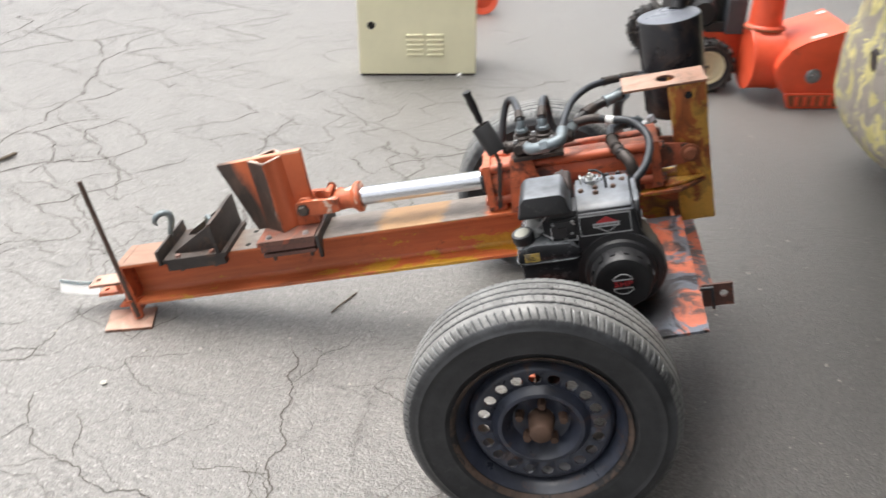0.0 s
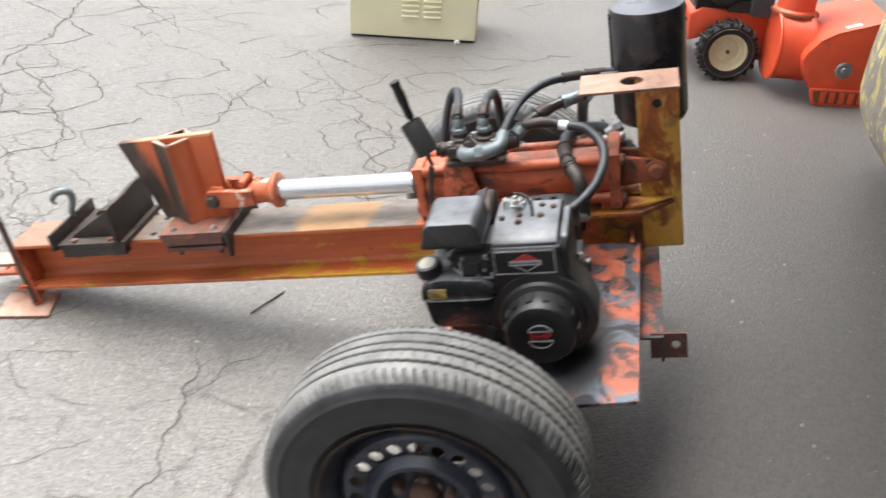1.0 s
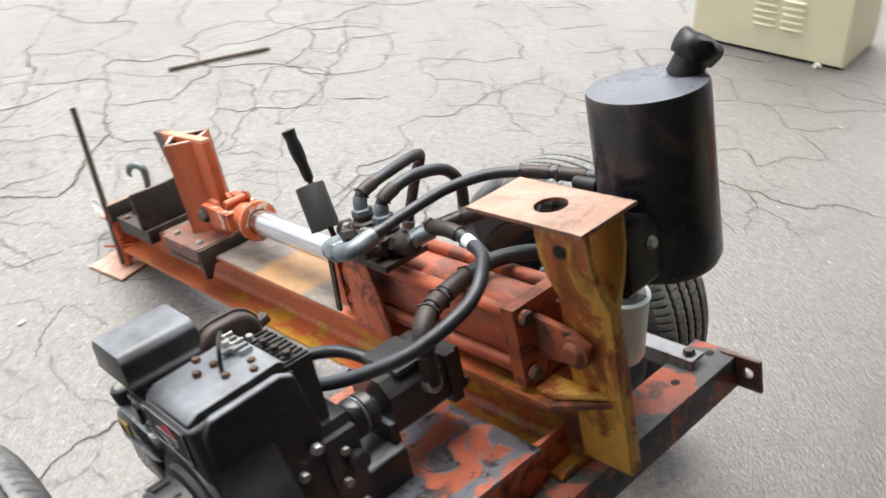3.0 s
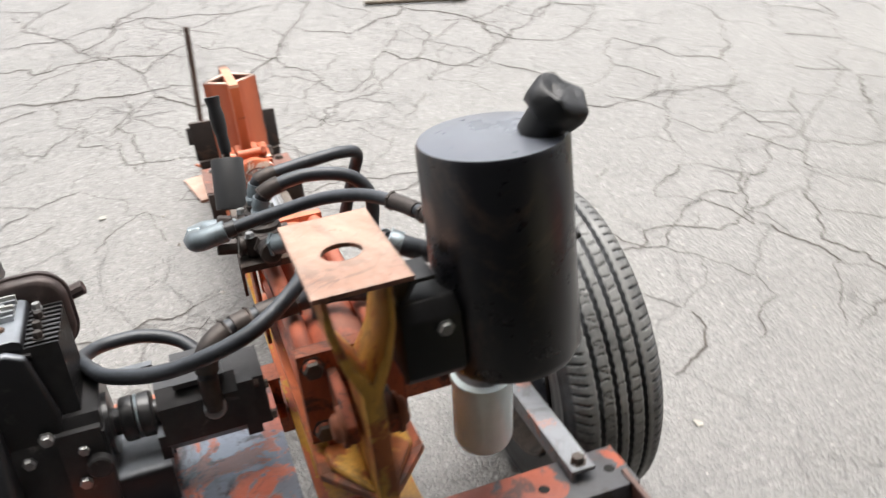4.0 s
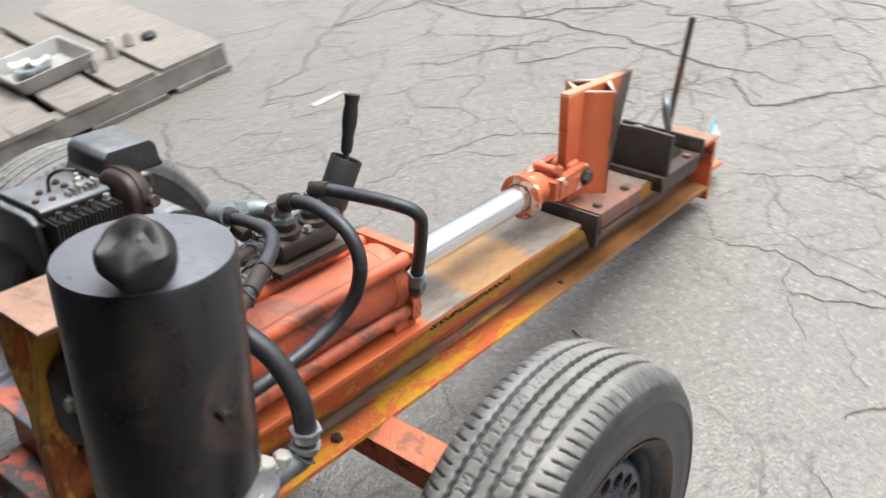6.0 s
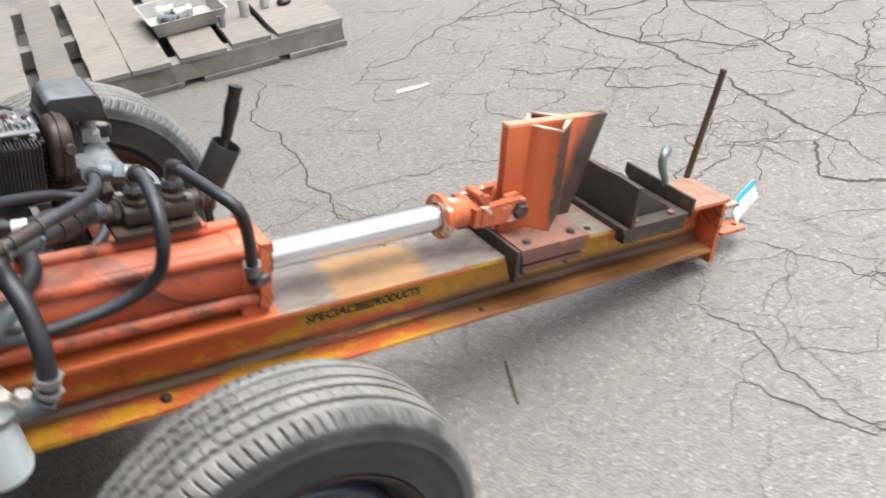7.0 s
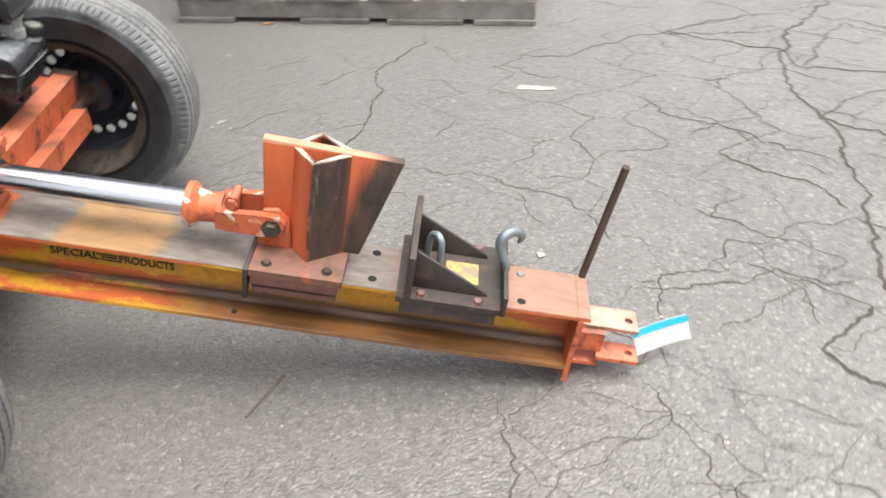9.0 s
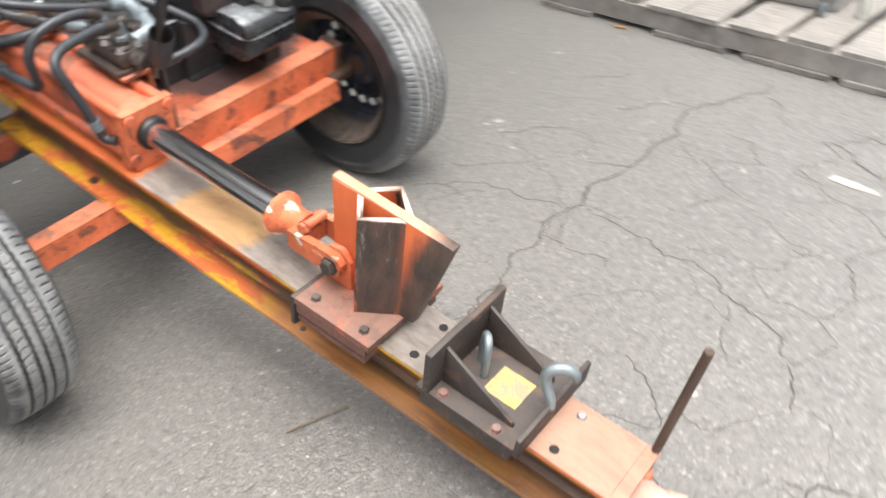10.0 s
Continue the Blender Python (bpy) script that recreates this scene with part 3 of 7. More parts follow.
# the tank's pale upper faces are sky glare painted into the colour
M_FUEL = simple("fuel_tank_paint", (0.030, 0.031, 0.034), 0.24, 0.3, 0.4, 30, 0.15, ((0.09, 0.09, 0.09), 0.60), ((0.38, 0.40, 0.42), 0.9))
M_CAPDISC = simple("cap_disc", (0.26, 0.26, 0.22), 0.5, 0.3, 0.2, 60, 0.1)
M_VALVE = simple("greasy_valve", (0.045, 0.036, 0.032), 0.5, 0.3, 0.4, 40, 0.3, ((0.095, 0.06, 0.045), 0.6))
M_CHAINTYRE = simple("black_knobby_rubber", (0.018, 0.018, 0.019), 0.7, 0.0, 0.3, 40, 0.2)
M_SLATE = simple("slate_plastic", (0.06, 0.066, 0.075), 0.5, 0.0, 0.15, 30, 0.1)
M_PALEFIT = simple("pale_fitting", (0.50, 0.50, 0.47), 0.5, 0.5, 0.15, 40, 0.15)
M_GRIT = simple("pale_grit", (0.34, 0.32, 0.29), 0.85, 0.0, 0.3, 400, 0.1)
M_CRACK = simple("crack_dirt", (0.062, 0.055, 0.048), 0.9, 0.0, 0.35, 90, 0.4)
M_SLEEVE = simple("black_sleeve", (0.014, 0.014, 0.015), 0.55, 0.0, 0.25, 50, 0.1)
M_CAST = simple("pale_casting", (0.34, 0.34, 0.33), 0.6, 0.15, 0.3, 45, 0.3, ((0.12, 0.11, 0.10), 0.58))
M_BLADE = blade_material()
M_WALL = simple("grey_block_wall", (0.10, 0.097, 0.094), 0.85, 0.0, 0.15, 3, 0.3)

# ---------- building helpers ----------
SLOPE = 11.65
BEAM = Matrix.Translation((0, 0, 0.3306)) @ pose(0, 0, 0, 0, -SLOPE, 0)   # x along the beam, z square to its top
ID = Matrix.Identity(4)
PLACE = {}


def thing(name, at=(0, 0, 0), turn=0.0, label="", category="", group="", kind=""):
    ob = new(name)
    ob.empty_display_size = 0.1
    m = pose(*at, 0, 0, turn)
    ob.matrix_basis = m
    PLACE[ob] = m
    return tagged(ob, label, category, group, kind)


def mesh_of(name, bm, mat, smooth=35):
    bmesh.ops.recalc_face_normals(bm, faces=bm.faces[:])
    for f in bm.faces:
        f.smooth = True
    for e in bm.edges:
        if len(e.link_faces) == 2 and e.calc_face_angle(0) > radians(smooth):
            e.smooth = False
    me = bpy.data.meshes.new(name)
    bm.to_mesh(me)
    bm.free()
    me.materials.append(mat)
    return me


def part(name, bm, mat, parent, label="", m=None, smooth=35):
    """One mesh object under a thing or a part; the mesh is given in the frame m (default: the parent's)."""
    me = bm if isinstance(bm, bpy.types.Mesh) else mesh_of(name, bm, mat, smooth)
    ob = new(name, me)
    base = PLACE[parent]
    m = base if m is None else m
    ob.parent = parent
    ob.matrix_basis = base.inverted() @ m
    PLACE[ob] = m
    if label:
        tagged(ob, label)
    return ob


def solo(name, bm, mat, label, category, m=ID, group="", kind="", smooth=35):
    ob = new(name, mesh_of(name, bm, mat, smooth))
    ob.matrix_basis = m
    PLACE[ob] = m
    return tagged(ob, label, category, group, kind)


def bevel(bm, r, seg=2, angle=30):
    if r <= 0:
        return bm
    es = [e for e in bm.edges if len(e.link_faces) == 2 and e.calc_face_angle(0) > radians(angle)]
    bmesh.ops.bevel(bm, geom=es, offset=r, segments=seg, affect="EDGES", profile=0.5)
    return bm


def add_box(bm, x0, x1, y0, y1, z0, z1, m=ID):
    vs = [bm.verts.new(m @ Vector(p)) for p in ((x0, y0, z0), (x1, y0, z0), (x1, y1, z0), (x0, y1, z0), (x0, y0, z1), (x1, y0, z1), (x1, y1, z1), (x0, y1, z1))]
    for f in ((0, 3, 2, 1), (4, 5, 6, 7), (0, 1, 5, 4), (1, 2, 6, 5), (2, 3, 7, 6), (3, 0, 4, 7)):
        bm.faces.new([vs[i] for i in f])
    return vs


def box(x0, x1, y0, y1, z0, z1, r=0.002, seg=2, m=ID):
    bm = bmesh.new()
    add_box(bm, x0, x1, y0, y1, z0, z1, m)
    return bevel(bm, r, seg)


def add_prism(bm, poly, axis, a, b, m=ID):
    """Extrude a polygon along x, y or z from a to b; the polygon's two numbers are the other axes in order."""
    def at(p, h):
        q = {"x": (h, p[0], p[1]), "y": (p[0], h, p[1]), "z": (p[0], p[1], h)}[axis]
        return bm.verts.new(m @ Vector(q))
    lo, hi = [at(p, a) for p in poly], [at(p, b) for p in poly]
    k = len(poly)
    bm.faces.new(lo[::-1])
    bm.faces.new(hi)
    for i in range(k):
        bm.faces.new((lo[i], lo[(i + 1) % k], hi[(i + 1) % k], hi[i]))


def prism(poly, axis, a, b, r=0.002, seg=2, m=ID):
    bm = bmesh.new()
    add_prism(bm, poly, axis, a, b, m)
    bmesh.ops.recalc_face_normals(bm, faces=bm.faces[:])
    return bevel(bm, r, seg)


def frame_to(a, b):
    a, b = Vector(a), Vector(b)
    return Matrix.Translation(a) @ (b - a).to_track_quat("Z", "Y").to_matrix().to_4x4()


def add_lathe(bm, prof, seg=24, m=ID, closed=False):
    """Turn a profile of (radius, height) about z."""
    rings = []
    for r, h in prof:
        if r < 1e-6:
            rings.append([bm.verts.new(m @ Vector((0, 0, h)))])
        else:
            rings.append([bm.verts.new(m @ Vector((r * math.cos(2 * math.pi * i / seg), r * math.sin(2 * math.pi * i / seg), h))) for i in range(seg)])
    pairs = list(zip(rings, rings[1:])) + ([(rings[-1], rings[0])] if closed else [])
    for p, q in pairs:
        for i in range(seg):
            j = (i + 1) % seg
            if len(p) == 1 and len(q) == 1:
                continue
            if len(p) == 1:
                bm.faces.new((p[0], q[i], q[j]))
            elif len(q) == 1:
                bm.faces.new((p[i], q[0], p[j]))
            else:
                bm.faces.new((p[i], q[i], q[j], p[j]))


def lathe(prof, seg=24, m=ID, closed=False):
    bm = bmesh.new()
    add_lathe(bm, prof, seg, m, closed)
    return bm


def add_rod(bm, a, b, r, seg=16, r2=None, ch=0.15):
    r2 = r if r2 is None else r2
    h = (Vector(b) - Vector(a)).length
    c = min(ch * r, h * 0.3)
    add_lathe(bm, [(0, 0), (r - c, 0), (r, c), (r2, h - c), (r2 - c, h), (0, h)], seg, frame_to(a, b))


def rod(a, b, r, seg=16, r2=None, ch=0.15):
    bm = bmesh.new()
    add_rod(bm, a, b, r, seg, r2, ch)
    return bm


def smooth_path(pts, per=8):
    p = [Vector(q) for q in pts]
    p = [p[0] * 2 - p[1]] + p + [p[-1] * 2 - p[-2]]
    out = []
    for i in range(1, len(p) - 2):
        for k in range(per):
            t = k / per
            a, b, c, d = p[i - 1:i + 3]
            out.append(0.5 * ((2 * b) + (c - a) * t + (2 * a - 5 * b + 4 * c - d) * t * t + (3 * b - a - 3 * c + d) * t ** 3))
    return out + [p[-2]]


def add_sweep(bm, path, r, seg=12):
    radii = r if isinstance(r, list) else [r] * len(path)
    up = Vector((0.13, 0.31, 0.94)).normalized()
    rings = []
    for i, p in enumerate(path):
        d = (path[min(i + 1, len(path) - 1)] - path[max(i - 1, 0)]).normalized()
        x = (up - d * up.dot(d)).normalized()
        up = x
        y = d.cross(x)
        rings.append([bm.verts.new(p + radii[i] * (math.cos(2 * math.pi * k / seg) * x + math.sin(2 * math.pi * k / seg) * y)) for k in range(seg)])
    for p, q in zip(rings, rings[1:]):
        for i in range(seg):
            bm.faces.new((p[i], p[(i + 1) % seg], q[(i + 1) % seg], q[i]))
    bm.faces.new(rings[0][::-1])
    bm.faces.new(rings[-1])


def sweep(pts, r, per=8, seg=12):
    bm = bmesh.new()
    path = smooth_path(pts, per) if per else [Vector(p) for p in pts]
    add_sweep(bm, path, r, seg)
    return bm


def hexbolt(at, axis, r=0.009, h=0.007, shank=0.0):
    """A hex head with a chamfer standing at a point along axis."""
    bm = bmesh.new()
    m = frame_to(at, Vector(at) + Vector(axis))
    add_lathe(bm, [(0, -shank), (r * 0.55, -shank), (r * 0.55, 0), (r * 1.25, 0), (r * 1.25, 0.0015), (r, 0.0016), (r, h * 0.8), (r * 0.85, h), (0, h)], 6 if not shank else 12, m)
    return bm


def text_mesh(body, size, depth=0.0006):
    cu = bpy.data.curves.new("writing", "FONT")
    cu.body, cu.size, cu.extrude = body, size, depth
    cu.offset = size * 0.022
    cu.align_x, cu.align_y = "CENTER", "CENTER"
    ob = new("writing_source", cu)
    dg = bpy.context.evaluated_depsgraph_get()
    me = bpy.data.meshes.new_from_object(ob.evaluated_get(dg))
    bpy.data.objects.remove(ob)
    return me


def plate_with_hole(x0, x1, y0, y1, z0, z1, hx, hy, hr, seg=24):
    bm = bmesh.new()
    cx, cy = hx, hy
    def edge(a):
        c, s = math.cos(a), math.sin(a)
        t = min(((x1 if c > 0 else x0) - cx) / c if abs(c) > 1e-9 else 9, ((y1 if s > 0 else y0) - cy) / s if abs(s) > 1e-9 else 9)
        return cx + c * t, cy + s * t
    angs = sorted([2 * math.pi * i / seg for i in range(seg)] + [math.atan2(b - cy, a - cx) % (2 * math.pi) for a in (x0, x1) for b in (y0, y1)])
    rows = []
    for z in (z0, z1):
        rows.append([(bm.verts.new((cx + hr * math.cos(a), cy + hr * math.sin(a), z)), bm.verts.new((*edge(a), z))) for a in angs])
    k = len(angs)
    for i in range(k):
        j = (i + 1) % k
        (a, b), (c, d) = rows[0][i], rows[0][j]
        (e, f), (g, h) = rows[1][i], rows[1][j]
        for q in ((a, c, d, b), (e, f, h, g), (b, d, h, f), (a, e, g, c)):
            bm.faces.new(q)
    return bm

# ---------- ground, with an unseen canopy and wall added to hold back sky light ---
bm = bmesh.new()
bmesh.ops.create_grid(bm, x_segments=2, y_segments=2, size=120.0)
tagged(new("ground", mesh_of("ground", bm, M_ASPHALT)), "cracked grey asphalt yard with exposed aggregate", "asphalt", kind="structure")
# canopy is added out of view, only to shade the +x side
tagged(new("canopy", mesh_of("canopy", box(0.95, 3.9, -9.0, 2.1, 2.45, 2.6, 0), M_WALL)), "unseen dark slab added to keep sky light off the ground", "canopy", kind="structure")
tagged(new("wall_east", mesh_of("wall_east", box(3.9, 4.2, -9.0, 9.0, 0.0, 8.0, 0), M_WALL)), "plain grey wall, unseen, closing off the sky to the east", "wall", kind="structure")

# ---------- the log splitter ----------
splitter = thing("log_splitter", (0.4, 0, 0), label="rusty orange and yellow hydraulic log splitter on two car wheels", category="log splitter")


def sp(name, bm, mat, label="", parent=None, m=BEAM, smooth=35):
    return part(name, bm, mat, parent or splitter, label, m, smooth)


# I-beam: flanges taper to the post at the rear
HB, TF, HT, U0, U1, U2 = 0.073, 0.011, 0.152, -0.622, 1.16, 1.237
ib = [(HB, 0.0), (HB, -TF), (0.016, -TF - 0.002), (0.005, -TF - 0.012), (0.005, -HT + TF + 0.012), (0.016, -HT + TF + 0.002), (HB, -HT + TF), (HB, -HT)]
bm = prism(ib + [(-v, w) for v, w in reversed(ib)], "x", U0, U1, 0.0012, 1)
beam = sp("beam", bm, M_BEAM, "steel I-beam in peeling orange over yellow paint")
sp("bolt", lathe([(0, 0.004), (0.007, 0.004), (0.009, 0.002), (0.0095, 0.0002)], 12, pose(-0.50, -0.045, 0)), M_ZINCBOLT, parent=beam)
for u, v in ((-0.50, 0.048), (-0.185, 0.045), (-0.185, -0.045)):
    sp("bolt_hole", lathe([(0, 0.0012), (0.009, 0.0012), (0.0095, 0.0002)], 16, pose(u, v, 0)), M_DARKHOLE, parent=beam)
sp("beam_nose", prism([(U1, -HB), (U2, -0.014), (U2, 0.014), (U1, HB)], "z", -TF, 0.0, 0.001), M_BEAM, parent=beam)
sp("bolt", hexbolt((0.80, 0.045, -HT + TF), (0, 0, 1), 0.010, 0.009), M_BOLT, parent=beam)
sp("bolt", hexbolt((0.10, 0.05, -HT + TF), (0, 0, 1), 0.006, 0.005), M_BOLT, parent=beam)

# writing on the far web
decal = sp("decal", prism([(0.222, -0.100), (0.522, -0.100), (0.522, -0.060), (0.222, -0.061)], "y", 0.0055, 0.0062, 0), M_DECALYEL, "worn yellow maker's decal with black lettering", beam)
for body, uc, size in (("SPECIAL", 0.452, 0.036), ("PRODUCTS", 0.298, 0.036)):
    me = text_mesh(body, size)
    wide = max(v.co.x for v in me.vertices) - min(v.co.x for v in me.vertices)
    me.transform(Matrix.Diagonal(((0.105 if body[0] == "S" else 0.118) / wide, 0.72, 1, 1)))
    me.materials.append(M_BLACKINK)
    sp("writing", me, None, parent=beam, m=BEAM @ Matrix.Translation((uc, 0.0068, -0.078)) @ Matrix(((-1, 0, 0, 0), (0, 0, 1, 0), (0, 1, 0, 0), (0, 0, 0, 1))))
bm = bmesh.new()
for k, (w, h) in enumerate(((0.046, 0.004), (0.034, 0.0045), (0.046, 0.004))):
    add_box(bm, 0.378 - w / 2 + 0.004 * (k - 1), 0.378 + w / 2 + 0.004 * (k - 1), 0.0062, 0.0072, -0.087 + 0.007 * k, -0.087 + 0.007 * k + h)
sp("emblem", bm, M_BLACKINK, parent=beam)

# tail: end plate, clevis tongue, foot and jack rod
sp("end_plate", box(-0.634, -0.622, -0.075, 0.075, -0.182, -0.012, 0.002), M_ORANGE, "orange steel end plate")
sp("flange_lip", box(-0.647, -0.622, -HB, HB, -TF + 0.001, 0.0, 0.001), M_BEAM, parent=beam)
bm = bmesh.new()
add_box(bm, -0.70, -0.634, -0.028, 0.028, -0.125, -0.075)
sp("tongue", bevel(bm, 0.003), M_ORANGE)
sp("clevis_plate", plate_with_hole(-0.775, -0.63, -0.058, 0.012, -0.075, -0.066, -0.755, -0.02, 0.009), M_PINK, "faded orange hitch plate with a pin hole")
sp("clevis_plate", plate_with_hole(-0.785, -0.69, -0.012, 0.045, -0.134, -0.125, -0.765, 0.018, 0.009), M_ORANGE)
sp("clevis_plate", box(-0.70, -0.63, -0.05, 0.03, -0.165, -0.157, 0.002), M_ORANGE)
bm = bmesh.new()
add_box(bm, -0.078, 0.072, -0.062, 0.062, 0.001, 0.009)
sp("foot_plate", bevel(bm, 0.002), M_PINK, "square faded steel foot plate on the asphalt", m=pose(-0.600, -0.082, 0, 0, 0, 14))
sp("stand_tube", rod((-0.578, -0.072, 0.009), (-0.61, -0.066, 0.14), 0.016, 16), M_ORANGE, m=ID)
bm = bmesh.new()
add_rod(bm, (-0.576, -0.085, 0.02), (-0.702, -0.050, 0.492), 0.0085, 12)
sp("jack_rod", bm, M_RUSTBAR, "thin rusty steel rod standing at the tail", m=ID)
sp("lock_pin", sweep([(-0.60, -0.115, 0.09), (-0.585, -0.075, 0.075), (-0.57, -0.04, 0.07), (-0.545, -0.02, 0.05)], 0.0045, 6, 8), M_ORANGE, m=ID)

# pusher slide
slide = sp("slide_plate", box(-0.128, 0.060, -0.112, 0.112, 0.016, 0.031, 0.003), M_SLIDE, "brown greasy steel slide plate")
for s in (-1, 1):
    sp("slide_spacer", box(-0.120, 0.055, s * 0.112 if s < 0 else 0.076, -0.076 if s < 0 else 0.112, -0.004, 0.016, 0.002), M_BROWN, parent=slide)
    sp("keeper_plate", box(-0.118, 0.052, s * 0.110 if s < 0 else 0.05, -0.05 if s < 0 else 0.110, -0.024, -0.0125, 0.002), M_BROWN, parent=slide)
    for u in (-0.094, 0.028):
        sp("bolt", hexbolt((u, s * 0.085, 0.031), (0, 0, 1), 0.0095, 0.008), M_ZINCBOLT if s < 0 else M_BOLT, parent=slide)
        sp("bolt", rod((u, s * 0.085, -0.024), (u, s * 0.085, -0.047), 0.0065, 8), M_BOLT, parent=slide)
sp("stiffener", prism([(-0.112, -0.046), (-0.098, -0.050), (-0.088, -0.030), (-0.070, 0.000), (0.070, 0.000), (0.088, -0.030), (0.098, -0.050), (0.112, -0.046), (0.112, 0.030), (-0.112, 0.030)], "x", 0.061, 0.071, 0.002), M_STOP, parent=slide)
# wedge: upright blade with an angle welded to each side
wedge = sp("wedge_blade", prism([(0.048, 0.031), (0.058, 0.275), (-0.219, 0.265), (-0.150, 0.031)], "y", -0.011, 0.011, 0.002), M_BLADE, "orange splitting blade with a dark worn edge")
for s in (-1, 1):
    bm = bmesh.new()
    outer = [(-0.004, s * 0.011), (-0.048, s * 0.063), (-0.116, s * 0.011)]
    inner = [(-0.018, s * 0.011), (-0.052, s * 0.051), (-0.098, s * 0.011)]
    for a, b in ((0, 1), (1, 2)):
        add_prism(bm, [outer[a], outer[b], inner[b], inner[a]], "z", 0.032, 0.266)
    bmesh.ops.remove_doubles(bm, verts=bm.verts[:], dist=1e-5)
    sp("wedge_angle", bm, M_WEDGE, "angle iron wing, orange behind and scraped dark in front", wedge)
    # lug for the clevis pin
    sp("pin_lug", prism([(0.06, 0.031), (0.06, 0.09), (0.05, 0.118), (0.02, 0.122), (-0.004, 0.10), (-0.01, 0.031)], "y", min(s * 0.011, s * 0.026), max(s * 0.011, s * 0.026), 0.003), M_ORANGE, parent=wedge)
    sp("pin_head", hexbolt((0.028, s * 0.049, 0.092), (0, s, 0), 0.017, 0.012), M_BOLT, parent=wedge)
# rod end clevis
bm = bmesh.new()
for s in (-1, 1):
    add_prism(bm, [(0.002, 0.082), (0.012, 0.070), (0.045, 0.068), (0.125, 0.068), (0.125, 0.112), (0.045, 0.118), (0.014, 0.116), (0.002, 0.103)], "y", min(s * 0.029, s * 0.047), max(s * 0.029, s * 0.047))
add_box(bm, 0.108, 0.142, -0.045, 0.045, 0.0695, 0.1105)
bevel(bm, 0.005, 2)
add_lathe(bm, [(0, 0.0), (0.032, 0.0), (0.034, 0.01), (0.031, 0.02), (0.034, 0.045), (0.044, 0.056), (0.048, 0.060), (0.048, 0.072), (0.045, 0.074), (0.030, 0.074)], 28, frame_to((0.135, 0, 0.09), (1, 0, 0.09)))
clevis = sp("rod_clevis", bm, M_CLEVIS, "orange cast rod end with a round collar")
sp("clamp_bolt", rod((0.112, -0.028, 0.125), (0.112, 0.028, 0.125), 0.010, 12), M_ORANGE, parent=clevis)
sp("clamp_bolt", hexbolt((0.112, 0.028, 0.125), (0, 1, 0), 0.013, 0.010), M_ORANGE, parent=clevis)
sp("ram_rod", rod((0.205, 0, 0.09), (0.615, 0, 0.086), 0.0285, 32), M_CHROME, "polished chrome hydraulic ram rod")

# hydraulic cylinder
CW = 0.085
bm = bmesh.new()
add_lathe(bm, [(0, 0), (0.0595, 0), (0.0595, 0.49), (0, 0.49)], 40, frame_to((0.61, 0, CW), (2, 0, CW)))
cyl = sp("cylinder", bm, M_CYL, "orange tie-rod hydraulic cylinder")
for u0, u1, h in ((0.602, 0.624, 0.066), (1.085, 1.112, 0.070)):
    sp("end_cap", box(u0, u1, -h, h, CW - h, CW + h, 0.006), M_ORANGE, parent=cyl)
sp("foot_block", prism([(-0.055, 0.0), (0.055, 0.0), (0.048, 0.03), (-0.048, 0.03)], "x", 0.600, 0.655, 0.004), M_ORANGE, parent=cyl)
sp("foot_block", prism([(-0.05, 0.0), (0.05, 0.0), (0.045, 0.03), (-0.045, 0.03)], "x", 1.06, 1.11, 0.004), M_ORANGE, parent=cyl)
sp("head", lathe([(0, 0), (0.060, 0), (0.0625, 0.004), (0.0625, 0.030), (0.060, 0.034), (0, 0.034)], 36, frame_to((0.624, 0, CW), (2, 0, CW))), M_ORANGE, "orange cylinder head", cyl)
bm = bmesh.new()
add_lathe(bm, [(0.0285, 0.0), (0.036, 0.0), (0.039, 0.006), (0.039, 0.018), (0.0285, 0.018)], 28, frame_to((0.586, 0, CW), (1, 0, CW)))
sp("gland", bm, M_BLACKPL, parent=cyl)
for sv in (-1, 1):
    for sw in (-1, 1):
        sp("tie_rod", rod((0.595, sv * 0.0505, CW + sw * 0.0505), (1.122, sv * 0.0505, CW + sw * 0.0505), 0.0135, 12), M_CYL, parent=cyl)
        sp("nut", hexbolt((1.112, sv * 0.0505, CW + sw * 0.0505), (1, 0, 0), 0.014, 0.014), M_BOLT, parent=cyl)
# sheet saddle that carries the valve
sp("saddle", prism([(0.668, 0.001), (0.785, 0.001), (0.768, 0.100), (0.752, 0.168), (0.690, 0.168), (0.678, 0.09)], "y", -0.084, -0.077, 0.002), M_ORANGE, "orange sheet bracket beside the cylinder", cyl)
sp("saddle_lip", box(0.690, 0.752, -0.077, -0.012, 0.161, 0.168, 0.002), M_ORANGE, parent=cyl)
for s in (-1, 1):
    sp("rear_lug", prism([(1.112, 0.052), (1.19, 0.062), (1.222, 0.078), (1.222, 0.104), (1.19, 0.120), (1.112, 0.130)], "y", min(s * 0.019, s * 0.034), max(s * 0.019, s * 0.034), 0.003), M_LUG, "rust-stained lug welded to the cylinder end", cyl)
    sp("pin", lathe([(0, 0.016), (0.014, 0.016), (0.018, 0.013), (0.020, 0.007), (0.027, 0.006), (0.028, 0.0)], 20, frame_to((1.197, s * 0.034, 0.091), (1.197, s * 1.0, 0.091))), M_RUSTY, parent=cyl)

# post with its forked top and faded plate
half = [(0.013, -0.137), (0.013, 0.163), (0.030, 0.205), (0.041, 0.250), (0.043, 0.302), (0.034, 0.302), (0.031, 0.252), (0.020, 0.212)]
bm = bmesh.new()
add_prism(bm, half + [(0.0, 0.178)] + [(-v, w) for v, w in reversed(half)], "x", 1.157, 1.256)
bmesh.ops.recalc_face_normals(bm, faces=bm.faces[:])
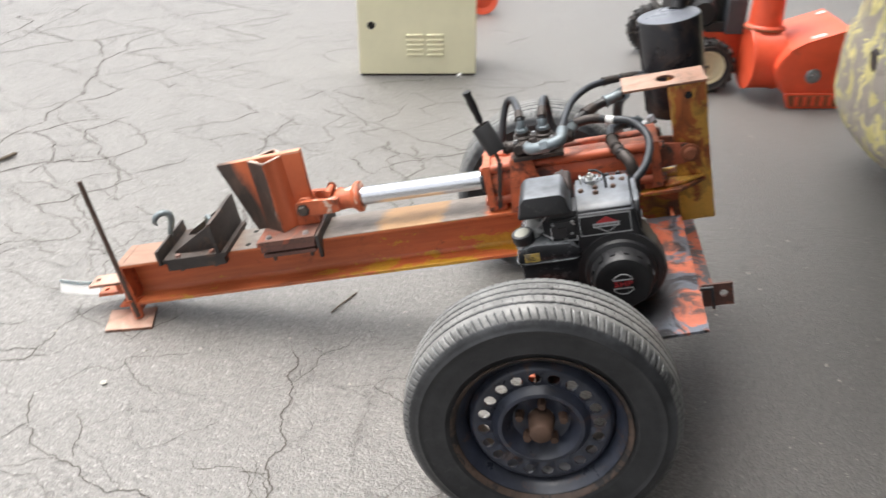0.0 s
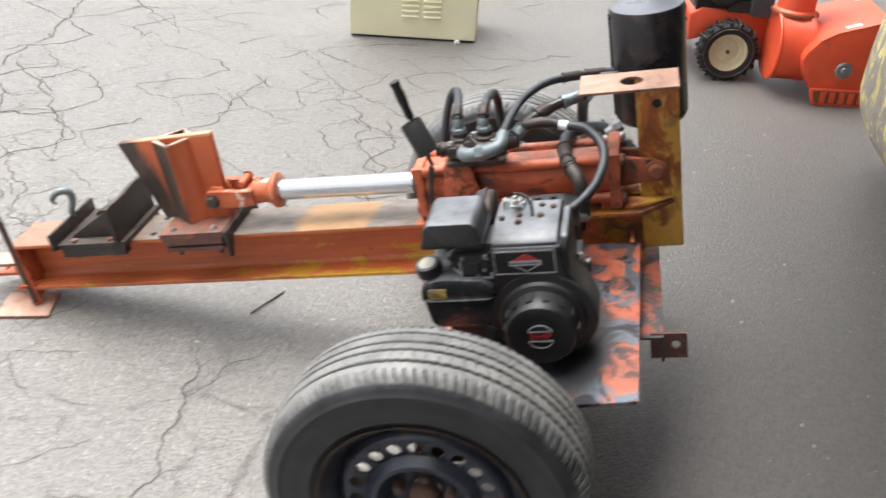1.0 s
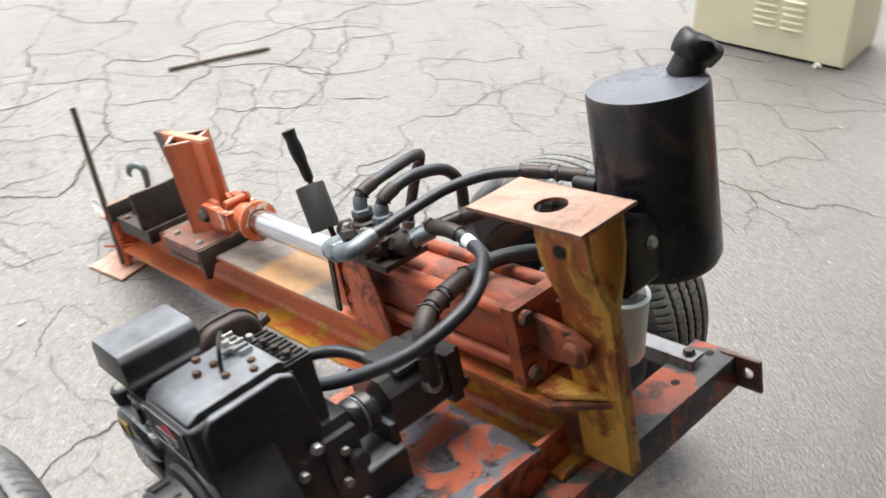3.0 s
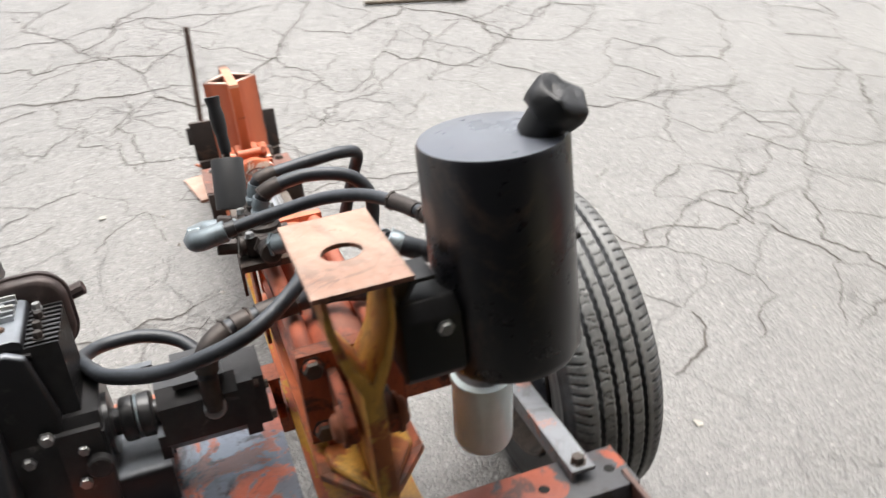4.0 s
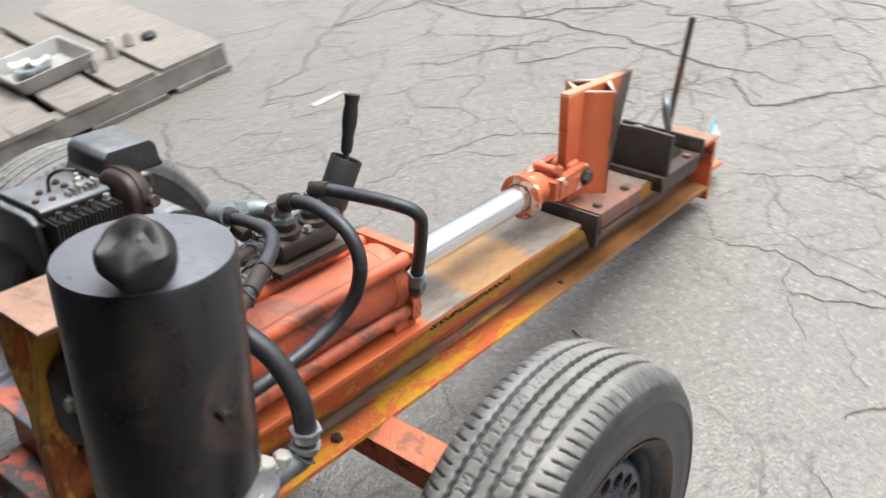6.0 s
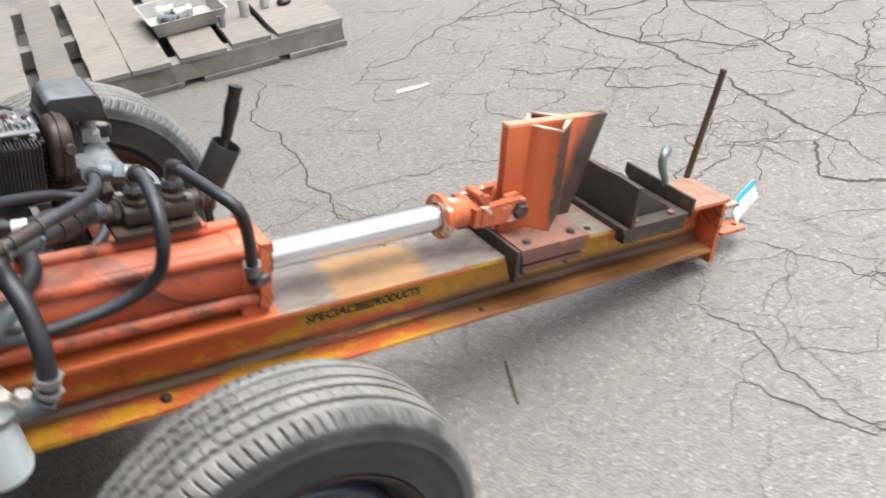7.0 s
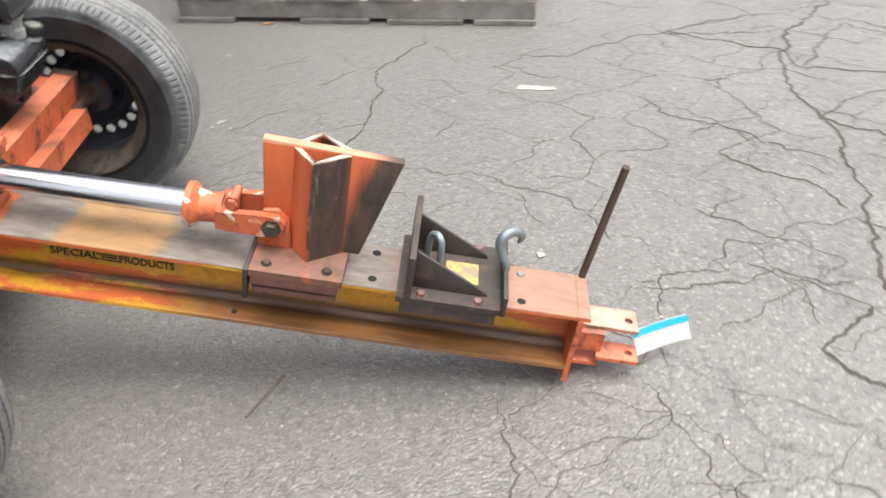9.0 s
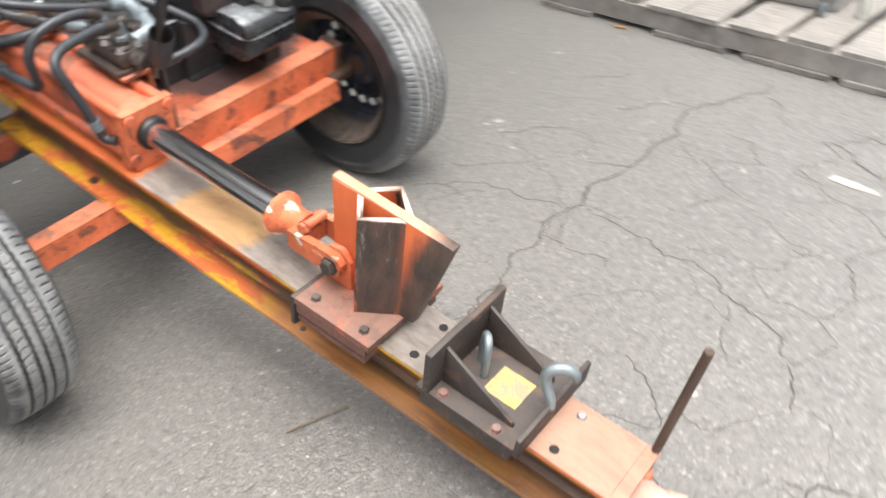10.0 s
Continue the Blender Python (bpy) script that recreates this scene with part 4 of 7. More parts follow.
post = sp("post", bevel(bm, 0.003), M_POST, "flat yellow steel post with orange showing through")
sp("top_plate", plate_with_hole(1.029, 1.258, -0.052, 0.069, 0.302, 0.308, 1.150, 0.008, 0.026), M_PINK, "faded orange plate with a round hole", post)
sp("bolt_hole", lathe([(0, 0.0015), (0.010, 0.0015), (0.011, 0)], 14, frame_to((1.205, -0.0455, 0.268), (1.205, -1, 0.268))), M_DARKHOLE, parent=post)
for s in (-1, 1):
    sp("gusset", prism([(1.118, s * 0.058), (1.160, s * 0.058), (1.236, s * 0.014), (1.118, s * 0.014)], "z", 0.001, 0.014, 0.005), M_POST, "bent yellow gusset at the foot of the post", post)

# oil tank, bracket, filler
TU, TV, TR = 1.192, 0.201, 0.0925
bm = bmesh.new()
add_lathe(bm, [(0, 0.126), (0.03, 0.124), (0.068, 0.128), (0.086, 0.136), (TR, 0.150), (TR, 0.424), (TR - 0.003, 0.430), (TR - 0.012, 0.4325), (0.04, 0.436), (0, 0.437)], 56, pose(TU, TV, 0))
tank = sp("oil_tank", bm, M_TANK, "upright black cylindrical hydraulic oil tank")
sp("weld_seam", box(TU - TR - 0.0015, TU - TR + 0.004, TV - 0.022, TV - 0.016, 0.155, 0.42, 0.001), M_TANK, parent=tank)
sp("drain_plug", lathe([(0, -0.018), (0.012, -0.018), (0.014, -0.012), (0.014, 0.004)], 12, pose(TU + 0.03, TV + 0.01, 0.128)), M_TANK, parent=tank)
bm = bmesh.new()
fm = frame_to((1.222, 0.245, 0.428), (1.252, 0.283, 0.50))
add_lathe(bm, [(0.0, 0.0), (0.026, 0.0), (0.026, 0.028), (0.033, 0.032), (0.035, 0.04), (0.0355, 0.048), (0.035, 0.056), (0.034, 0.062), (0.030, 0.066), (0.024, 0.066), (0.016, 0.063), (0.008, 0.065), (0, 0.064)], 40, fm)
for v in bm.verts:
    if (fm.inverted() @ v.co).z > 0.03:
        v.co += noise.noise_vector(v.co * 38) * 0.007
sp("filler_cap", bm, M_BLACKPL, "crumpled black rubber cap over the filler neck", tank)
sp("tank_bracket", prism([(1.165, 0.150), (1.165, 0.262), (1.235, 0.262), (1.250, 0.240), (1.250, 0.165), (1.235, 0.150)], "y", 0.047, 0.122, 0.003), M_BLACKPL, "black steel tank bracket", tank)
sp("bracket_clip", prism([(0.052, 0.262), (0.060, 0.262), (0.075, 0.285), (0.10, 0.285), (0.10, 0.291), (0.070, 0.291)], "x", 1.18, 1.235, 0.001), M_BLACKPL, parent=tank)
sp("bolt", hexbolt((1.250, 0.100, 0.226), (1, 0, 0), 0.009, 0.008), M_ZINCBOLT, parent=tank)
sp("nipple", rod((1.118, 0.15, 0.272), (1.07, 0.15, 0.272), 0.012, 12), M_BLACKPL, parent=tank)
sp("nipple", rod((TU, TV + TR - 0.005, 0.275), (TU, TV + TR + 0.014, 0.275), 0.007, 10), M_BLACKPL, parent=tank)
# filter
FILT = pose(1.078, 0.184, 0.560)
bm = bmesh.new()
add_lathe(bm, [(0, -0.088), (0.034, -0.088), (0.0415, -0.083), (0.0445, -0.074), (0.0445, 0.040), (0.0460, 0.044), (0.0460, 0.052), (0, 0.052)], 32)
filt = sp("oil_filter", bm, M_FILTER, "off-white spin-on oil filter can", m=FILT)
bm = bmesh.new()
add_lathe(bm, [(0.0, 0.018), (0.0470, 0.018), (0.0470, 0.030), (0.042, 0.036), (0.036, 0.048), (0.03, 0.062), (0, 0.062)], 24, pose(1.100, 0.187, 0.022))
add_rod(bm, (1.145, 0.187, 0.045), (1.04, 0.200, 0.045), 0.019, 12)
for k in range(4):
    add_rod(bm, (1.06 + 0.022 * k, 0.205, 0.03), (1.06 + 0.022 * k, 0.205, 0.068), 0.008, 8)
sp("filter_head", bm, M_ALU, "dull cast filter head", filt)
for u, v, w, r in ((1.050, 0.205, 0.066, 0.013), (1.078, 0.203, 0.072, 0.015), (1.108, 0.190, 0.080, 0.017), (1.130, 0.180, 0.066, 0.012)):
    sp("hex_nut", rod((u, v, w - 0.008), (u - 0.004, v + 0.002, w + 0.012), r, 6), M_PALEFIT, "bright plated hexagon nut", filt)

# engine deck and frame
deck_poly = [(0.742, -0.722), (1.143, -0.690), (1.150, -0.098), (0.775, -0.098)]
bm = bmesh.new()
add_prism(bm, deck_poly, "z", -0.078, -0.070)
deck = sp("deck_plate", bevel(bm, 0.0015), M_DECK, "engine deck plate, grey-black with flaking orange paint")
bm = bmesh.new()
add_prism(bm, [(0.735, -0.155), (0.79, -0.155), (0.79, -0.148), (0.742, -0.148), (0.742, -0.0695), (0.79, -0.0695), (0.79, -0.065), (0.735, -0.065)], "y", -0.735, -0.078)
sp("front_channel", bevel(bm, 0.002), M_ORANGE, "orange channel along the deck edge", deck)
sp("rear_angle", prism([(1.125, -0.156), (1.135, -0.156), (1.135, -0.079), (1.125, -0.079)], "y", -0.385, -0.02, 0.002), M_ORANGE, parent=deck)
sp("channel_stub", box(0.732, 0.80, -0.765, -0.7355, -0.157, -0.064, 0.003), M_BROWN, parent=deck)
# axle, rear cross member, strap, tabs
bm = bmesh.new()
add_box(bm, 0.705, 0.768, -0.70, 0.345, 0.272, 0.332)
axle = sp("axle", bevel(bm, 0.004), M_ORANGE, "square orange axle tube", m=ID)
for y0, y1 in ((-0.80, -0.70), (0.345, 0.45)):
    sp("spindle", rod((0.757, y0, 0.318), (0.757, y1, 0.318), 0.024, 14), M_HUB, parent=axle, m=ID)
sp("axle_pad", box(0.70, 0.79, 0.325, 0.405, 0.333, 0.342, 0.002), M_ORANGE, parent=axle, m=ID)
bm = prism([(1.10, -0.225), (1.10, -0.156), (1.195, -0.156), (1.195, -0.225), (1.188, -0.225), (1.188, -0.163), (1.107, -0.163), (1.107, -0.225)], "y", -0.375, 0.389, 0.0015)
cross = sp("cross_member", bm, M_CROSS, "rear cross channel in dark and orange paint")
for v in (-0.362, 0.377):
    me = plate_with_hole(1.165, 1.246, -0.220, -0.152, -0.004, 0.004, 1.221, -0.183, 0.011)
    sp("hitch_tab", me, M_BROWN, "rusty steel tab with a hole", cross, m=BEAM @ Matrix.Translation((0, v, 0)) @ Matrix(((1, 0, 0, 0), (0, 0, -1, 0), (0, 1, 0, 0), (0, 0, 0, 1))))
for v in (0.25, 0.36):
    sp("bolt_hole", lathe([(0, 0.001), (0.008, 0.001), (0.009, 0)], 12, pose(1.15, v, -0.156)), M_DARKHOLE, parent=cross)
a, b = Vector((0.775, 0.317, 0.352)), Vector((1.142, 0.314, 0.425))
bm = bmesh.new()
d = (b - a).normalized()
add_box(bm, -0.02, (b - a).length + 0.02, -0.019, 0.019, -0.003, 0.003)
add_box(bm, -0.02, (b - a).length + 0.02, -0.019, -0.013, -0.03, -0.003)
strap = sp("brace_strap", bevel(bm, 0.001), M_STRAP, "angle-iron brace from axle to cross member", m=Matrix.Translation(a) @ d.to_track_quat("X", "Z").to_matrix().to_4x4())
for q in (a, b):
    sp("bolt", hexbolt(q + Vector((0, 0, 0.003)), (-0.2, 0, 1), 0.011, 0.012), M_BOLT, parent=strap, m=ID)


# wheels
def tyre_mesh():
    """Car tyre: plain sidewalls, four wavy grooves, curved cuts across the two middle ribs, slotted shoulder blocks."""
    R, W, seg = 0.324, 0.0925, 1080
    side = [(0.196, 0.074), (0.206, 0.083), (0.2175, 0.0868), (0.2190, 0.0882), (0.2220, 0.0882), (0.2235, 0.0878), (0.245, 0.0915), (0.264, W), (0.2770, 0.0918), (0.2785, 0.0932), (0.2815, 0.0926), (0.2830, 0.0908), (0.291, 0.0886), (0.298, 0.0858)]
    hs = [0.0825, 0.0785, 0.0745, 0.0705, 0.0665, 0.0625, 0.0585, 0.0550, 0.0500, 0.0453, 0.0443, 0.0425, 0.0387, 0.0369, 0.0359, 0.0320, 0.0280, 0.0240, 0.0200, 0.0161, 0.0151, 0.0133, 0.0095, 0.0077, 0.0067, 0.0030]
    across = [-h for h in hs] + [0.0] + hs[::-1]
    grooves = (-0.0406, -0.0114, 0.0114, 0.0406)
    step = np.arange(seg)

    def crown(h):
        a = abs(h)
        if a < 0.058:
            return R - 0.0045 * (a / 0.058) ** 2
        return R - 0.0045 - 0.0165 * ((a - 0.058) / 0.0245) ** 1.9

    rows = [(np.full(seg, r), np.full(seg, -h)) for r, h in side]
    for h in across:
        rad, hh = np.full(seg, crown(h)), np.full(seg, h)
        g = min(grooves, key=lambda c: abs(h - c))
        if abs(h - g) < 0.0048:
            hh += 0.0011 * (np.abs(step % 10 - 5) / 2.5 - 1)
            if abs(h - g) < 0.0040:
                rad -= 0.0100
        else:
            cut = np.zeros(seg, bool)
            if 0.016 < abs(h) < 0.036:
                s = (abs(h) - 0.016) / 0.02
                bow = int(round(3 * math.sin(math.pi * s) * (1 if h > 0 else -1)))
                cut = (step + bow) % 12 == 0
                cut |= (step + int(round(6 * s))) % 24 == 5
            elif 0.058 < abs(h) < 0.080:
                cut = (step + (4 if h > 0 else 0) + int((abs(h) - 0.058) * 150)) % 10 < 2
            elif abs(h) < 0.007:
                cut = step % 31 == 7
            rad -= np.where(cut, 0.0042 if abs(h) > 0.05 else 0.0030, 0)
        rows.append((rad, hh))
    rows += [(np.full(seg, r), np.full(seg, h)) for r, h in side[::-1]] + [(np.full(seg, 0.185), np.full(seg, 0.055)), (np.full(seg, 0.185), np.full(seg, -0.055))]
    k = len(rows)
    ang = 2 * np.pi * step / seg
    co = np.concatenate([np.stack((r * np.cos(ang), h, r * np.sin(ang)), 1) for r, h in rows])
    i, j = step, (step + 1) % seg
    faces = np.concatenate([np.stack((a * seg + i, a * seg + j, (a + 1) % k * seg + j, (a + 1) % k * seg + i), 1) for a in range(k)])
    me = bpy.data.meshes.new("tyre")
    me.from_pydata(co.tolist(), [], faces.tolist())
    me.polygons.foreach_set("use_smooth", [True] * len(faces))
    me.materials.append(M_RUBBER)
    return me


def rim_bm():
    """Steel disc wheel, outer side towards -y, with a ring of round holes."""
    bm = bmesh.new()
    turn = pose(0, 0, 0, -90, 0, 0)
    add_lathe(bm, [(0.169, 0.004), (0.168, 0.0), (0.172, -0.05), (0.186, -0.066), (0.1945, -0.078)], 48, turn)
    nh, rc, rh, ri, ro = 20, 0.1335, 0.0145, 0.113, 0.154
    for k in range(nh):
        a0 = 2 * math.pi * k / nh
        half = math.pi / nh
        ins, outs = [], []
        corners = [(ri, -half), (ri, 0), (ri, half), (rc, half), (ro, half), (ro, 0), (ro, -half), (rc, -half)]
        for j, (r, da) in enumerate(corners):
            ang = math.atan2(math.sin(da) * r, math.cos(da) * r - rc)
            y = -0.056 - 0.006 * (r - ri) / (ro - ri)
            outs.append(bm.verts.new((r * math.cos(a0 + da), y, r * math.sin(a0 + da))))
            x, z = rc + rh * math.cos(ang), rh * math.sin(ang)
            ins.append(bm.verts.new((x * math.cos(a0) - z * math.sin(a0), -0.062, x * math.sin(a0) + z * math.cos(a0))))
        back = [bm.verts.new(v.co + Vector((0, 0.006, 0))) for v in ins]
        for j in range(8):
            i2 = (j + 1) % 8
            bm.faces.new((outs[j], outs[i2], ins[i2], ins[j]))
            bm.faces.new((ins[j], ins[i2], back[i2], back[j]))
    add_lathe(bm, [(ro, -0.062), (0.159, -0.060), (0.165, -0.050), (0.171, -0.036)], 40, turn)
    add_lathe(bm, [(ri, -0.056), (0.107, -0.064), (0.099, -0.074), (0.090, -0.075), (0.076, -0.056), (0.066, -0.040), (0.036, -0.037), (0.030, -0.033)], 40, turn)
    bmesh.ops.remove_doubles(bm, verts=bm.verts[:], dist=2e-4)
    return bm


TYRE = tyre_mesh()
RIM = mesh_of("wheel", rim_bm(), M_RIM, 40)
for x, y, z, rz, fat in ((0.755, -0.800, 0.318, 0, 1.0), (0.760, 0.4435, 0.3125, 180, 0.966)):
    wm = pose(x, y, z, 0, 0, rz) @ pose(0, 0, 0, 0, 9 if rz == 0 else 4, 0)
    wheel = part("wheel", RIM, None, splitter, "black steel car wheel with a ring of round holes", wm)
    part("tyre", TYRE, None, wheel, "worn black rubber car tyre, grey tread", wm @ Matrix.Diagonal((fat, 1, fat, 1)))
    part("rim_edge", lathe([(0.196, -0.080), (0.203, -0.088), (0.208, -0.0905), (0.2075, -0.086), (0.199, -0.076)], 64, pose(0, 0, 0, -90, 0, 0)), M_RIMEDGE, wheel, "rust-brown rim edge", wm)
    part("rim_barrel", lathe([(0.2075, 0.0905), (0.199, 0.088), (0.194, 0.080), (0.186, 0.070), (0.172, 0.055), (0.168, 0.040), (0.170, 0.004), (0.174, 0.004), (0.174, 0.05), (0.190, 0.072), (0.204, 0.092)], 64, pose(0, 0, 0, -90, 0, 0)), M_RIMIN, wheel, "dusty brown inside of the wheel rim", wm)
    part("hub_cap", lathe([(0, -0.100), (0.016, -0.099), (0.024, -0.094), (0.027, -0.086), (0.027, -0.070), (0.0285, -0.069), (0.0275, -0.066), (0.029, -0.073), (0.030, -0.045), (0.031, -0.036), (0, -0.034)], 24, pose(0, 0, 0, -90, 0, 0)), M_HUB, wheel, "rusty grease cap", wm)
    for k in range(5):
        an = 2 * math.pi * k / 5 + 0.5
        part("wheel_bolt", hexbolt((0.053 * math.cos(an), -0.037, 0.053 * math.sin(an)), (0, -1, 0), 0.0105, 0.026), M_HUB, wheel, "", wm)

# stop bracket with hook and shackle
bm = bmesh.new()
add_box(bm, -0.455, -0.238, -0.108, 0.108, 0.001, 0.015)
stop = sp("stop_bracket", bevel(bm, 0.003), M_STOP, "dark steel stop bracket bolted across the beam")
for s in (-1, 1):
    sp("clamp_bar", box(-0.445, -0.248, s * 0.106 if s < 0 else 0.077, -0.077 if s < 0 else 0.106, -0.026, 0.001, 0.002), M_STOP, parent=stop)
    for u in (-0.288, -0.405):
        sp("bolt", hexbolt((u, s * 0.092, 0.015), (0, 0, 1), 0.010, 0.008), M_BROWN, parent=stop)
        sp("bolt", hexbolt((u, s * 0.092, -0.026), (0, 0, -1), 0.010, 0.008), M_BOLT, parent=stop)
    sp("gusset", prism([(-0.268, 0.015), (-0.268, 0.106), (-0.420, 0.024), (-0.425, 0.015)], "y", min(s * 0.062, s * 0.070), max(s * 0.062, s * 0.070), 0.0015), M_STOP, parent=stop)
sp("back_plate", prism([(-0.112, 0.015), (0.112, 0.015), (0.114, 0.118), (0.05, 0.121), (-0.02, 0.117), (-0.114, 0.120)], "x", -0.268, -0.254, 0.002), M_STOP, "rough-cut upright dark steel plate", stop)
sp("lip", prism([(-0.122, 0.003), (0.112, 0.003), (0.112, 0.052), (-0.122, 0.054)], "x", -0.463, -0.453, 0.002), M_STOP, parent=stop)
bm = bmesh.new()
sh = smooth_path([(-0.318, 0.010, 0.016), (-0.318, 0.010, 0.070), (-0.315, 0.006, 0.092), (-0.306, -0.004, 0.100), (-0.296, -0.014, 0.092), (-0.292, -0.018, 0.070), (-0.292, -0.018, 0.016)], 6)
add_sweep(bm, sh, 0.0075, 10)
sp("ring", bm, M_HOOK, "bent steel loop", stop)
bm = bmesh.new()
hk = smooth_path([(-0.460, 0.011, 0.046), (-0.455, 0.010, 0.064), (-0.444, 0.009, 0.084), (-0.436, 0.008, 0.104), (-0.438, 0.006, 0.124), (-0.452, -0.004, 0.134), (-0.470, -0.014, 0.130), (-0.480, -0.020, 0.114), (-0.474, -0.019, 0.100)], 6)
add_sweep(bm, hk, [0.008 + 0.003 * math.sin(math.pi * i / (len(hk) - 1)) - (0.005 * max(0, i / (len(hk) - 1) - 0.8) / 0.2) for i in range(len(hk))], 12)
sp("hook", bm, M_HOOK, "grey steel grab hook", stop)
sp("label_patch", box(-0.405, -0.335, -0.035, 0.035, 0.0155, 0.0162, 0), M_YELLOWLBL, "worn yellow label", stop)

def rounded(u0, u1, w0, w1, r, k=5):
    out = []
    for cu, cw, a0 in ((u1 - r, w1 - r, 0), (u0 + r, w1 - r, 90), (u0 + r, w0 + r, 180), (u1 - r, w0 + r, 270)):
        out += [(cu + r * math.cos(math.radians(a0 + 90 * i / k)), cw + r * math.sin(math.radians(a0 + 90 * i / k))) for i in range(k + 1)]
    return out


# ---------- engine ----------
# blower housing: upright slab with a rounded foot
bm = bmesh.new()
cx, cz = 0.962, 0.040
outline = [(0.872, 0.206), (0.868, 0.10), (0.858, 0.05)] + [(cx + 0.112 * math.cos(math.radians(a)), cz + 0.108 * math.sin(math.radians(a))) for a in range(190, 361, 15)] + [(1.050, 0.09), (1.020, 0.14), (1.010, 0.206)]
add_prism(bm, outline, "y", -0.560, -0.455)
bmesh.ops.recalc_face_normals(bm, faces=bm.faces[:])
bevel(bm, 0.010, 3)
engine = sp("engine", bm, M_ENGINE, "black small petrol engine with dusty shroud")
# crankcase and finned barrel behind
bm = bmesh.new()
add_prism(bm, [(0.875, -0.070), (1.045, -0.070), (1.045, -0.062), (1.030, -0.055), (1.030, 0.060), (1.015, 0.10), (0.885, 0.10), (0.885, -0.055), (0.875, -0.062)], "y", -0.458, -0.335)
sp("crankcase", bevel(bm, 0.005), M_GREASY, "oily cast crankcase", engine)
sp("barrel", box(0.89, 0.995, -0.455, -0.405, 0.085, 0.205, 0.004), M_GREASY, "oily cast barrel", engine)
for k in range(11):
    w = 0.085 + 0.0115 * k
    sp("cooling_fin", box(0.872, 1.012, -0.452, -0.395 - 0.003 * math.sin(k), w, w + 0.0035, 0.0008, 1), M_GREASY, parent=engine)
# cylinder-head shroud on top
bm = bmesh.new()
add_prism(bm, [(-0.557, 0.2055), (-0.552, 0.212), (-0.536, 0.2205), (-0.410, 0.226), (-0.400, 0.222), (-0.400, 0.206)], "x", 0.876, 1.006)
bmesh.ops.recalc_face_normals(bm, faces=bm.faces[:])
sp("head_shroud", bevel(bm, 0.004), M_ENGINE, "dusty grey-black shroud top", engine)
for u, v in ((0.890, -0.475), (0.925, -0.492), (0.968, -0.470), (0.925, -0.465), (0.992, -0.438), (0.968, -0.428)):
    sp("bolt", hexbolt((u, v, 0.221), (0, 0, 1), 0.0065, 0.009), M_HUB, parent=engine)
sp("spark_plug", lathe([(0.0, 0.040), (0.004, 0.040), (0.0045, 0.034), (0.007, 0.032), (0.008, 0.012), (0.012, 0.010), (0.012, 0.0)], 12, pose(0.915, -0.437, 0.214)), M_PALEFIT, "pale porcelain spark plug", engine)
sp("plug_wire", sweep([(0.915, -0.437, 0.26), (0.935, -0.45, 0.262), (0.950, -0.462, 0.25), (0.952, -0.468, 0.222)], 0.0032, 6, 8), M_BLACKPL, parent=engine)
for k in range(6):
    sp("head_fin", box(0.889 + 0.0105 * k, 0.8925 + 0.0105 * k, -0.436 + 0.004 * (k % 2), -0.412, 0.216, 0.240 - 0.003 * (k % 3), 0.0008, 1), M_ALU if k % 3 else M_PALEFIT, "bright aluminium fin" if k == 0 else "", engine)
sp("plug_clamp", box(0.905, 0.928, -0.449, -0.4255, 0.232, 0.2365, 0.001), M_ALU, parent=engine)
# badge plate and emblem
sp("badge", box(0.878, 1.000, -0.5625, -0.559, 0.146, 0.201, 0.001), M_BLACKPL, "black badge plate with a silver outline", engine)
bm = bmesh.new()
for q in ((0.879, 0.999, 0.1975, 0.200), (0.879, 0.999, 0.147, 0.1495), (0.997, 0.999, 0.1495, 0.1975), (0.879, 0.8805, 0.1495, 0.1975)):
    add_box(bm, q[0], q[1], -0.5632, -0.5625, q[2], q[3])
add_box(bm, 0.910, 0.972, -0.5645, -0.5632, 0.167, 0.178)
sp("emblem_frame", bm, M_SILVER, parent=engine)
sp("emblem", prism([(0.917, 0.1785), (0.967, 0.1785), (0.942, 0.194)], "y", -0.5642, -0.5625, 0), M_REDLBL, parent=engine)
bm = bmesh.new()
add_prism(bm, [(0.917, 0.1665), (0.942, 0.1515), (0.967, 0.1665), (0.964, 0.1665), (0.942, 0.1535), (0.920, 0.1665)], "y", -0.5640, -0.5625)
sp("emblem_line", bm, M_SILVER, parent=engine)
bm = bmesh.new()
for k in range(9):
    add_box(bm, 0.914 + 0.006 * k, 0.9175 + 0.006 * k, -0.5649, -0.5645, 0.1705, 0.1745)
sp("emblem_bars", bm, M_BLACKINK, parent=engine)
# recoil starter
rm = pose(cx, -0.560, 0.042, 90, 0, 0)
bm = bmesh.new()
add_lathe(bm, [(0.105, -0.004), (0.103, 0.004), (0.088, 0.006), (0.084, 0.014), (0.074, 0.018), (0.0725, 0.030), (0.071, 0.058), (0.066, 0.066), (0.057, 0.068), (0.032, 0.068), (0.028, 0.066), (0, 0.066)], 48, rm)
sp("recoil_cover", bm, M_BLACKPL, "round black recoil starter cover", engine)
for k in range(14):
    bm = bmesh.new()
    add_box(bm, 0.0720, 0.0755, -0.006, 0.006, 0.026, 0.052, rm @ pose(0, 0, 0, 0, 0, 360 * k / 14))
    sp("recoil_rib", bm, M_BLACKPL, parent=engine)
